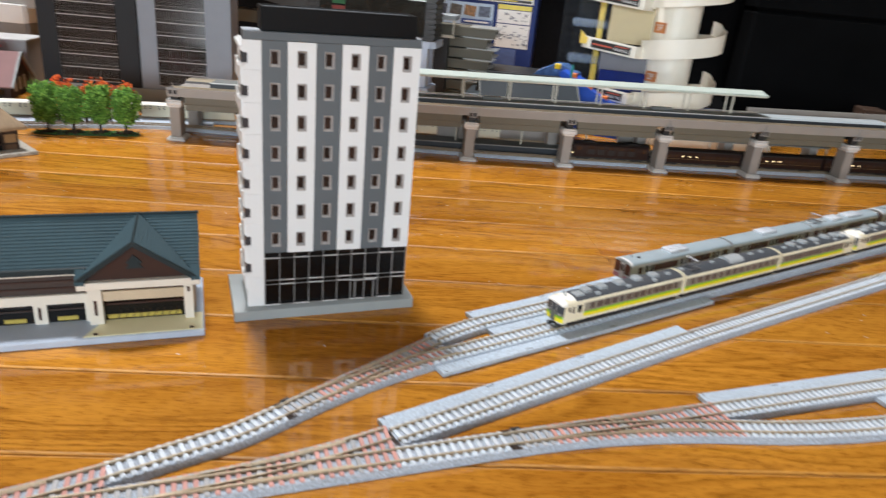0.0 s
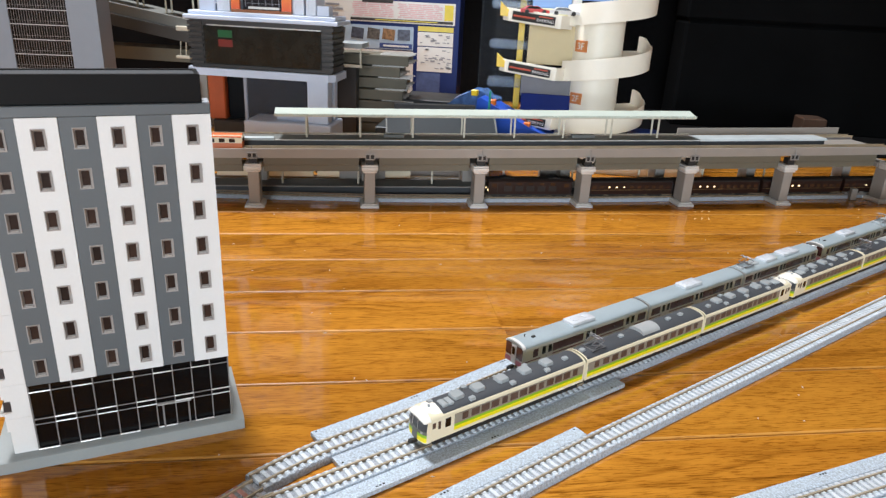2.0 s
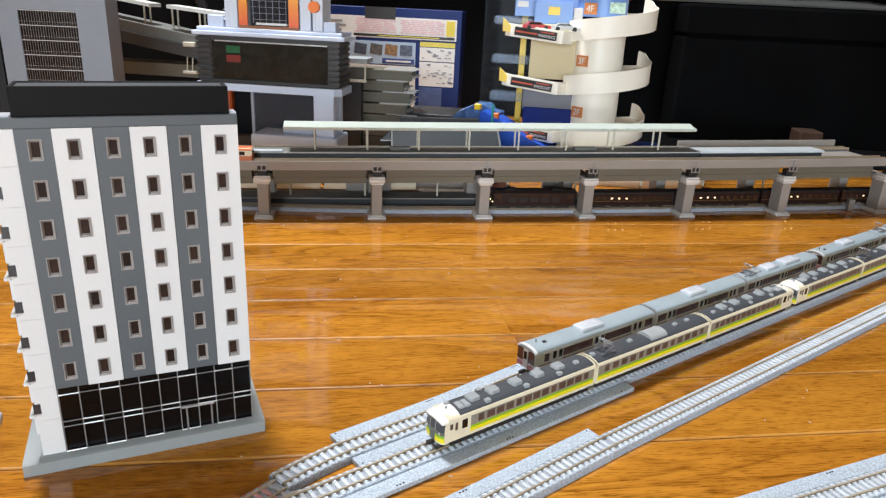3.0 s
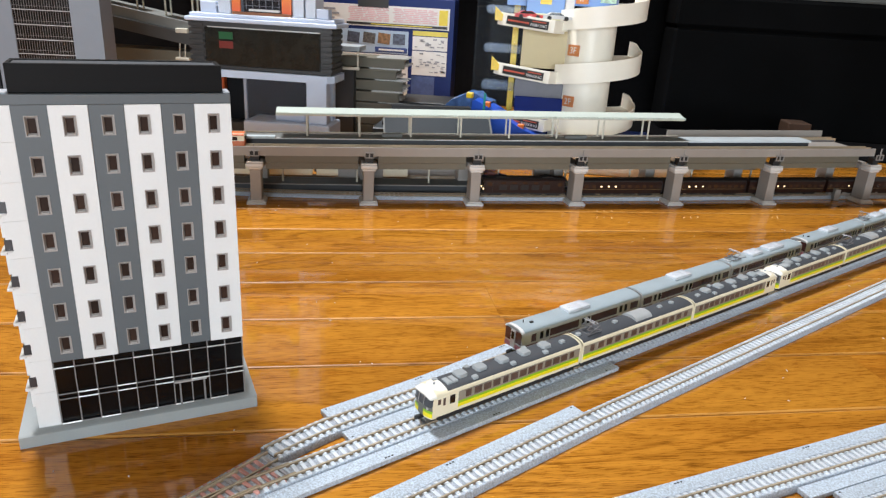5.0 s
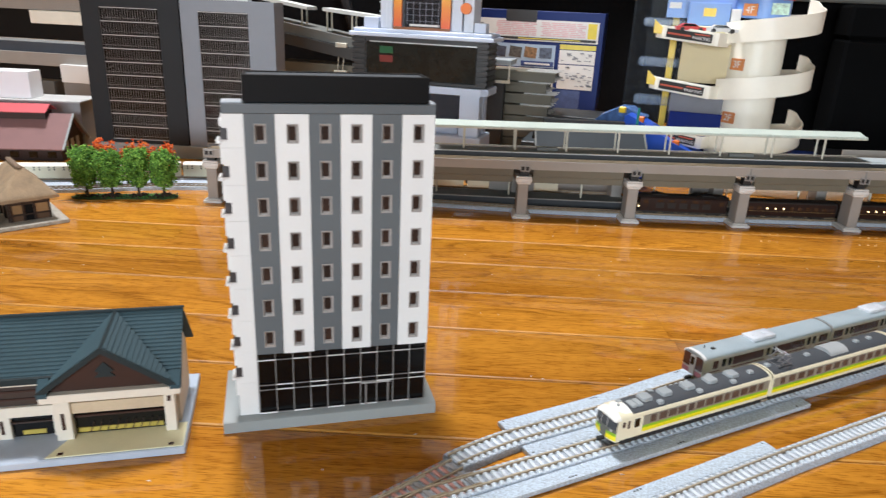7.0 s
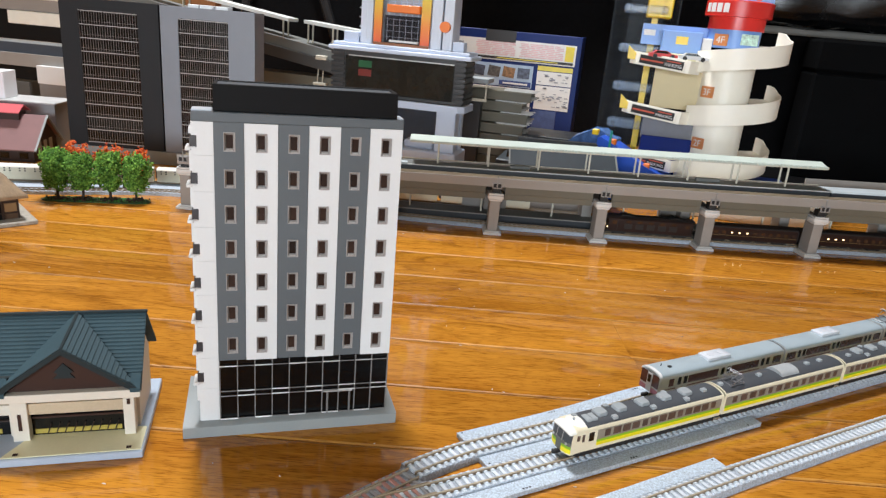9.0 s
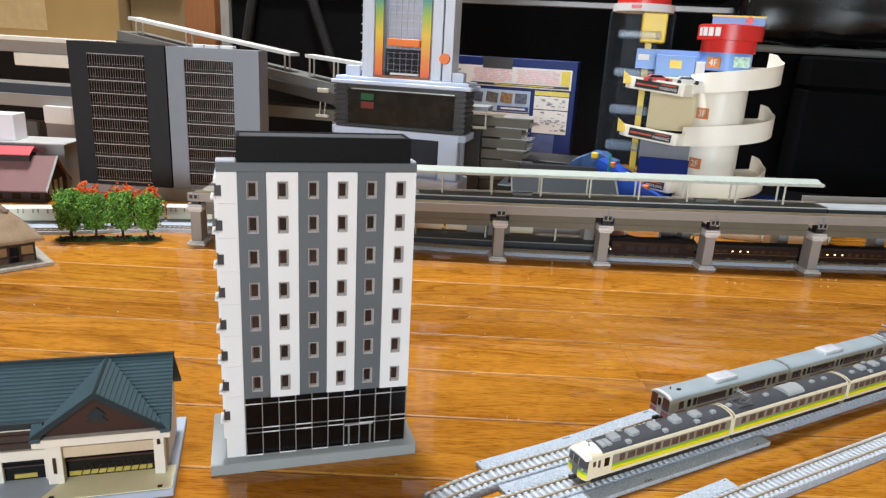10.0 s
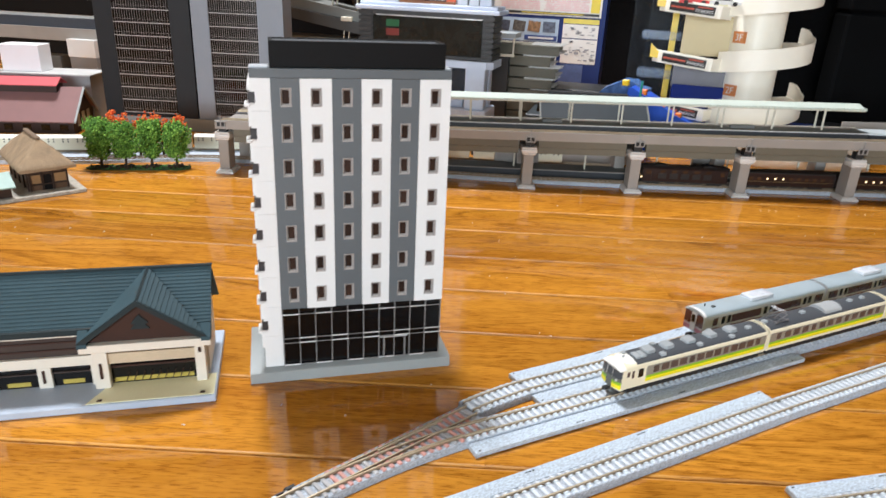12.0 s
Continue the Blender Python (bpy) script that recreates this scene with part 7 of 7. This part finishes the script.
def lift_tower():
    t = thing("toy_lift_tower", "clear plastic toy lift tower with red cap and yellow spine", "toy", pose(0.350, 1.610, 0))
    for a in range(6):
        bm = bmesh.new()
        m = pose(0, 0, 0, 0, 0, 60 * a)
        vs = cube(bm, -0.026, 0.026, -0.0462, -0.0450, 0.01, 0.336)
        for v in vs:
            v.co = m @ v.co
        part("casing_panel", bm, CLEAR, t, "clear casing panel")
    for a in range(6):
        m = pose(0, 0, 0, 0, 0, 60 * a + 30)
        bm = bmesh.new()
        cube(bm, -0.0022, 0.0022, -0.054, -0.050, 0.01, 0.336, 0.0006)
        for v in bm.verts:
            v.co = m @ v.co
        part("corner_post", bm, CLEAR, t)
    part("spine", bm_cube(0.010, 0.020, -0.006, 0.012, 0.0, 0.290), TOYYELLOW, t, "yellow spine")
    part("lift_car", bm_cube(0.000, 0.040, -0.030, 0.020, 0.288, 0.335, bev=0.002), TOYYELLOW, t, "bright yellow lift car")
    for k in range(5):
        part("lift_shelf", bm_cube(-0.036, 0.034, -0.034, 0.010, 0.045 + 0.062 * k, 0.0585 + 0.062 * k, bev=0.003), TRAYBLUE, t, "translucent bluish lift tray")
    bm = bmesh.new()
    lathe(bm, [(0.0, 0.336), (0.0500, 0.336), (0.0500, 0.348), (0.0, 0.348)], 32, close=False)
    part("collar", bm, WHITE, t, "white collar")
    part("emblem", bm_cube(-0.020, -0.004, -0.0512, -0.0488, 0.3395, 0.3450), TOYRED, t)
    bm = bmesh.new()
    lathe(bm, [(0.0, 0.348), (0.0435, 0.348), (0.0435, 0.362), (0.041, 0.364), (0.0, 0.364)], 32, close=False)
    part("cap", bm, TOYRED, t, "bright red cap")


lift_tower()
ft = thing("toy_ramp", "blue toy ramp with orange and yellow pieces", "toy", pose(0.325, 1.485, 0, 0, 0, -12))
RAMPBLUE = mat("vivid_blue_plastic", (0.02, 0.10, 0.60), 0.35, var=0.08)
bm = bmesh.new()
prism(bm, [(-0.020, 0.0), (0.122, 0.0), (0.122, 0.040), (0.105, 0.046), (0.060, 0.064), (0.020, 0.084), (-0.015, 0.100), (-0.020, 0.098)], 0.0, 0.05)
part("slope", bm, RAMPBLUE, ft, "vivid blue slope")
bm = bmesh.new()
prism(bm, [(-0.088, 0.0), (0.0, 0.0), (0.002, 0.094), (-0.012, 0.099), (-0.024, 0.107), (-0.040, 0.105), (-0.058, 0.095), (-0.070, 0.088), (-0.086, 0.072)], 0.03, 0.07)
bmesh.ops.subdivide_edges(bm, edges=bm.edges, cuts=4, use_grid_fill=True)
for v in bm.verts:
    if v.co.z > 0.02:
        v.co += Vector(noise.noise_vector(v.co * 60)) * 0.004
part("bag", bm, mat("pale_blue_bag_film", (0.075, 0.16, 0.37), 0.25, var=0.5, scale=90, bump=0.5), ft, "crumpled pale blue film bag", sharp=60)
for x, z, c in ((0.004, 0.096, TOYORANGE), (0.034, 0.080, TOYORANGE), (-0.026, 0.108, TOYYELLOW), (0.062, 0.066, TOYORANGE)):
    part("block", bm_cube(x - 0.005, x + 0.005, 0.002, 0.012, z - 0.007, z + 0.002, bev=0.001), c, ft)
bm = bmesh.new()
tube(bm, (0.0, -0.004, 0.0), (0.002, -0.004, 0.112), 0.0026, 0.0018, 8)
part("peg", bm, mat("teal_peg", (0.01, 0.28, 0.25), 0.4), ft, "teal peg")
part("rail_band", bm_cube(0.02, 0.12, -0.003, 0.0, 0.030, 0.035), WHITE, ft)
wp = thing("toy_tray", "white plastic tray at the foot of the car park", "toy tray")
part("tray", bm_cube(0.43, 0.66, 1.455, 1.50, 0.0, 0.052, bev=0.001), IVORY, wp)
part("foot", bm_cube(0.555, 0.60, 1.500, 1.56, 0.0, 0.056), TOYBLUE, wp)

# ---- second elevated line behind the office blocks ----
el = thing("elevated_line", "sloping grey model elevated line with white canopies", "model viaduct", pose(0, 1.60, 0))
for x0, z0, x1, z1 in ((-0.64, 0.2845, -0.287, 0.2335), (-0.256, 0.2330, -0.10, 0.2195)):
    bm = bmesh.new()
    prism(bm, [(x0, z0 - 0.0035), (x1, z1 - 0.0035), (x1, z1 + 0.0025), (x0, z0 + 0.0025)], -0.02, 0.02)
    part("canopy", bm, mat("white_canopy", (0.70, 0.72, 0.70), 0.5), el, "white canopy")
    for t in (0.03, 0.35, 0.955):
        x, z = x0 + (x1 - x0) * t, z0 + (z1 - z0) * t
        for y in (-0.010, 0.010):
            part("post", bm_cube(x - 0.0012, x + 0.0012, y - 0.0012, y + 0.0012, z - 0.040, z - 0.003), POST, el)
bm = bmesh.new()
prism(bm, [(-0.66, 0.242), (-0.10, 0.153), (-0.10, 0.170), (-0.66, 0.259)], -0.03, 0.05)
part("platform", bm, PLATTOP, el)
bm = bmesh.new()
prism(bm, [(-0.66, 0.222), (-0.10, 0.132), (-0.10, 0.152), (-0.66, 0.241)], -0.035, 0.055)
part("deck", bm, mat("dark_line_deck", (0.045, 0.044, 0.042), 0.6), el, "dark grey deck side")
bm = bmesh.new()
cube(bm, -0.62, -0.12, -0.02, 0.04, 0.114, 0.136, 0.0005)
part("girder", bm, CONCRETE_D, el)
bm = bmesh.new()
for x in (-0.221, -0.211):
    tube(bm, (x, -0.032, 0.126), (x + 0.003, -0.030, 0.170), 0.0011, seg=6)
cube(bm, -0.228, -0.202, -0.036, -0.026, 0.122, 0.127, 0.001)
cube(bm, -0.224, -0.202, -0.036, -0.026, 0.168, 0.176, 0.001)
part("bracket", bm, POST, el, "cream two-post bracket")
for x in (-0.60, -0.42, -0.20):
    part("pier", bm_cube(x - 0.008, x + 0.008, 0.0, 0.03, 0.0, 0.116), PIER, el)
part("sheet", bm_cube(-0.345, -0.20, -0.05, -0.02, 0.0, 0.080), mat("pale_blue_sheet", (0.28, 0.40, 0.48), 0.5), el, "pale blue sheet piece")
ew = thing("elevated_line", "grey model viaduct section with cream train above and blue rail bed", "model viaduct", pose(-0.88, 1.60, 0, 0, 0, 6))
part("beam", bm_cube(-0.5, 0.25, -0.03, 0.03, 0.092, 0.118, bev=0.0005), CONCRETE, ew)
part("rail_bed", bm_cube(-0.5, 0.25, -0.022, 0.035, 0.118, 0.138), mat("blue_rail_bed", (0.045, 0.058, 0.078), 0.5), ew, "slate-blue rail bed")
part("white_edge", bm_cube(-0.5, 0.25, -0.010, 0.0, 0.138, 0.144), PIERTOP, ew)
part("upper_beam", bm_cube(-0.5, 0.25, -0.02, 0.04, 0.204, 0.228, bev=0.0005), CONCRETE, ew)
# Lighter copy of the cream, making up for the shade under the beam.
part("car_side", bm_cube(-0.045, 0.25, -0.024, 0.03, 0.177, 0.203, bev=0.001), mat("brightened_car_side", (0.86, 0.84, 0.74), 0.4, var=0.05), ew, "cream car side in a brightened tone")
part("car_roof", bm_cube(-0.5, 0.25, -0.030, 0.035, 0.228, 0.236), WHITEROOF, ew)
for x in (-0.42, 0.18):
    part("pier", bm_cube(x - 0.01, x + 0.01, -0.01, 0.02, 0.0, 0.206), PIER, ew)
cb = thing("model_block", "small cream and grey model house under the elevated line", "model building", pose(-0.845, 1.56, 0, 0, 0, 6))
part("wall_shell", bm_cube(-0.002, 0.060, 0, 0.05, 0.0, 0.062), FLAT, cb)
part("upper_wall", bm_cube(-0.004, 0.060, -0.002, 0.05, 0.062, 0.098, bev=0.0006), WHITE, cb, "white upper wall")
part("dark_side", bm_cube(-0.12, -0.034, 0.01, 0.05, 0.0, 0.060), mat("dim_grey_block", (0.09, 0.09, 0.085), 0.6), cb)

# ---- black table behind, with boxes ----
BLACKBOARD = mat("black_table_board", (0.004, 0.004, 0.0045), 0.9, var=0.5, scale=6, fine=120, bump=0.15, spec=0.06)
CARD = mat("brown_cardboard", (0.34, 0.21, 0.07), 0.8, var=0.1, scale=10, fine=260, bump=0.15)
# Darker copy of the cardboard, its shade held in the colour.
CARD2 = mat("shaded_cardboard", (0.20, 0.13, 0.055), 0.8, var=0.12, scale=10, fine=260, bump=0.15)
WOODPOST = mat("orange_wood_post", (0.25, 0.095, 0.03), 0.55, var=0.2, scale=20, stretch=(8, 8, 1))
tb = thing("folding_table", "black folding table turned on its side with a metal rim", "table", pose(0, 2.12, 0, 0, 0, 0))
part("board", bm_cube(-0.745, 1.25, 0.02, 0.05, 0.0, 0.372, bev=0.001), BLACKBOARD, tb, "black board")
bm = bmesh.new()
cube(bm, -0.748, 0.62, 0.008, 0.054, 0.3705, 0.3845, 0.0015)
part("rim", bm, mat("dull_aluminium_rim", (0.22, 0.21, 0.20), 0.4, metal=0.4), tb, "dull metal rim")
part("side_rim", bm_cube(-0.772, -0.746, 0.006, 0.054, 0.0, 0.384, bev=0.001), mat("dull_aluminium_side", (0.34, 0.33, 0.30), 0.4, metal=0.4), tb)
for x0, x1 in ((-0.66, -0.72), (-0.505, -0.395)):
    bm = bmesh.new()
    tube(bm, (x0, 0.0, 0.395), (x1, 0.0, 0.10), 0.014, seg=10)
    part("leg", bm, mat("glossy_black_tube", (0.014, 0.014, 0.015), 0.25, var=0.2), tb, "glossy black leg")
part("hinge", bm_cube(-0.778, -0.745, 0.0, 0.01, 0.372, 0.392, bev=0.002), CHROME, tb)
bg = thing("wooden_shelf", "pale wooden shelf board above the table", "shelf")
part("board", bm_cube(-0.16, 0.548, 2.08, 2.30, 0.408, 0.470, bev=0.002), mat("pale_shelf_wood", (0.36, 0.25, 0.13), 0.6, var=0.15, scale=12, stretch=(1, 8, 8)), bg)
part("underside", bm_cube(-0.16, 0.548, 2.09, 2.30, 0.402, 0.408), DARKBROWN, bg)
part("bracket", bm_cube(0.10, 0.14, 2.2, 2.29, 0.0, 0.402), BLACK, bg)
bag = bmesh.new()
cube(bag, 0.56, 1.30, 2.02, 2.12, 0.308, 0.60, 0.03, 3)
bmesh.ops.subdivide_edges(bag, edges=bag.edges, cuts=14, use_grid_fill=True)
for v in bag.verts:
    v.co += Vector(noise.noise_vector(v.co * 14)) * 0.014 + Vector(noise.noise_vector(v.co * 40)) * 0.007
solid("black_bag", bag, mat("black_bag_film", (0.003, 0.003, 0.0033), 0.26, var=0.3, bump=0.3, spec=0.4), "crumpled glossy black plastic bag hanging over the table", "bag", sharp=60)
solid("cloth_edge", bm_cube(0.55, 1.30, 2.085, 2.118, 0.290, 0.306, bev=0.004), mat("grey_cloth", (0.20, 0.19, 0.17), 0.8, bump=0.4), "pale grey cloth edge under the bag", "cloth")
BCASE = mat("dark_case", (0.0025, 0.0027, 0.003), 0.9, var=0.5, scale=8, spec=0.04)
bc = thing("black_case", "black storage case beside the table", "case")
part("body", bm_cube(0.70, 1.20, 1.94, 2.06, 0.0, 0.22, bev=0.006), BCASE, bc)
part("lid", bm_cube(0.698, 1.202, 1.938, 2.062, 0.221, 0.285, bev=0.006), BCASE, bc)
solid("wood_block", bm_cube(0.905, 0.948, 1.76, 1.81, 0.004, 0.061, bev=0.002), mat("dull_wood", (0.040, 0.018, 0.008), 0.7, var=0.2, scale=20), "dull brown wooden block behind the viaduct", "block")
solid("black_post", bm_cube(0.520, 0.545, 1.86, 1.89, 0.0, 0.16, bev=0.003), mat("dark_grey_bar", (0.05, 0.048, 0.045), 0.5), "dark grey upright bar behind the car park", "post")
bx = thing("cardboard_box", "large brown cardboard box with pale label", "box", pose(-1.65, 2.12, 0, 0, 0, 0))
part("carton", bm_cube(-0.3, 0.556, 0, 0.4, 0.222, 0.70, bev=0.003), CARD, bx)
part("label", bm_cube(0.12, 0.30, -0.0008, 0.001, 0.245, 0.34), mat("paler_tape", (0.48, 0.33, 0.15), 0.6), bx, "paler paper label")
# Sheet over the carton's right face: its shaded side in a darker colour.
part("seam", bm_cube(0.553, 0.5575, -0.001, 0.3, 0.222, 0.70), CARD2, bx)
sb = thing("wooden_shelf", "pale shelf edge under the cardboard boxes", "shelf")
part("board", bm_cube(-2.2, -0.98, 2.08, 2.5, 0.205, 0.221, bev=0.002), mat("cream_shelf", (0.46, 0.40, 0.30), 0.6), sb)
part("post", bm_cube(-2.1, -2.05, 2.2, 2.25, 0, 0.205), DARKBROWN, sb)
part("post", bm_cube(-1.05, -1.01, 2.2, 2.25, 0, 0.205), DARKBROWN, sb)
solid("cardboard_box", bm_cube(-1.088, -0.905, 2.16, 2.5, 0.221, 0.395, bev=0.002), CARD2, "smaller cardboard box in a shaded tone", "box")
solid("cardboard_box", bm_cube(-1.22, -0.90, 2.13, 2.5, 0.397, 0.60, bev=0.002), CARD, "cardboard box stacked on the smaller one", "box")
solid("wooden_post", bm_cube(-0.902, -0.806, 2.15, 2.24, 0.0, 0.9, bev=0.002), WOODPOST, "orange-brown wooden post", "post", kind="structure")
solid("wooden_post", bm_cube(-0.805, -0.775, 2.17, 2.24, 0.0, 0.9, bev=0.002), mat("dark_wood_post", (0.13, 0.05, 0.02), 0.6, var=0.2), "dark wooden post", "post", kind="structure")
# Added sheet that hides the boards so the far right stays black.
solid("black_mat", bm_cube(0.46, 1.9, 1.74, 2.40, 0.0003, 0.0040, bev=0.001), BLACKBOARD, "black sheet added on the floor under the table to hide the boards", "cloth")
# Both carried up past the view, darkening what the floor reflects.
solid("black_curtain", bm_cube(-0.772, 2.0, 2.42, 2.45, 0.0, 1.5), BLACKBOARD, "black cloth hanging behind the table", "curtain")
solid("back_panel", bm_cube(-2.4, -0.78, 2.55, 2.58, 0.0, 1.5), mat("dark_brown_panel", (0.05, 0.03, 0.02), 0.6), "dark brown panel behind the boxes", "panel")
solid("dark_cloth", bm_cube(-1.0, -0.77, 1.98, 2.02, 0.0, 0.20), BLACK, "dark cloth under the shelf", "cloth")
solid("dark_cloth", bm_cube(-2.2, -1.0, 1.98, 2.02, 0.0, 0.20), BLACK, "dark cloth hanging below the shelf edge", "cloth")
# lint and dust on the floor
bm = bmesh.new()
rr = random.Random(8)
for k in range(170):
    x, y = rr.uniform(-0.35, 1.2), rr.uniform(0.45, 1.25)
    a, ln, w = rr.uniform(0, 6.28), rr.uniform(0.0004, 0.0014), rr.uniform(0.00012, 0.0003)
    dx, dy = math.cos(a) * ln, math.sin(a) * ln
    q = [(x - dx, y - dy), (x - dy / ln * w, y + dx / ln * w), (x + dx, y + dy), (x + dy / ln * w, y - dx / ln * w)]
    plate(bm, q, 0.0001, 0.0005)
solid("floor_lint", bm, mat("pale_lint", (0.72, 0.68, 0.60), 0.9), "tiny pale lint specks scattered on the floor", "dust", kind="stuff")
# ceiling lamps
kl = thing("ceiling_lamp", "square white ceiling lamp", "lamp", pose(-0.42, 1.50, TOP))
part("housing", bm_cube(-0.20, 0.20, -0.18, 0.18, -0.050, 0.0, bev=0.010), WHITE, kl)
lt = thing("ceiling_lamp", "long white ceiling lamp", "lamp", pose(-0.38, 1.90, TOP))
part("housing", bm_cube(-0.84, 0.84, -0.10, 0.02, -0.050, 0.0, bev=0.008), WHITE, lt)
for x in (-0.845, 0.845):
    part("end_cap", bm_cube(x - 0.006, x + 0.006, -0.095, 0.015, -0.046, 0.0, bev=0.003), PIERTOP, lt)

# ---- floor boards, nearest rows as pieces ----
def board(length):
    h = BOARD / 2 - 0.00028
    edge = [(h, -0.0036), (h, -0.0009), (h - 0.0004, -0.00052), (h - 0.0009, -0.00022), (h - 0.0014, -0.00006), (h - 0.0019, 0.0)]
    bm = bmesh.new()
    prism_x(bm, edge + [(-y, z) for y, z in reversed(edge)], -length / 2 + 0.00006, length / 2 - 0.00006)
    for f in bm.faces:
        if abs(f.calc_center_median().y) > h - 0.0021:
            f.material_index = 1
    return mesh_of("plank", bm, [OAK, EDGE], 50)


LONG = 0.909
long_board = board(LONG)
rng = random.Random(5)
gr = radians(GRAIN)
for row in range(-9, 18):
    o = 0.7095 + BOARD * (row + 0.5)
    start = 0.588 if row == 1 else rng.uniform(0, LONG)
    for k in range(-3, 3):
        u = start + LONG * (k + 0.5)
        if u + LONG / 2 < -1.05 or u - LONG / 2 > 2.1:
            continue
        part("plank", long_board, None, floor, m=pose(math.cos(gr) * u - math.sin(gr) * o, math.sin(gr) * u + math.cos(gr) * o, 0, 0, 0, GRAIN))
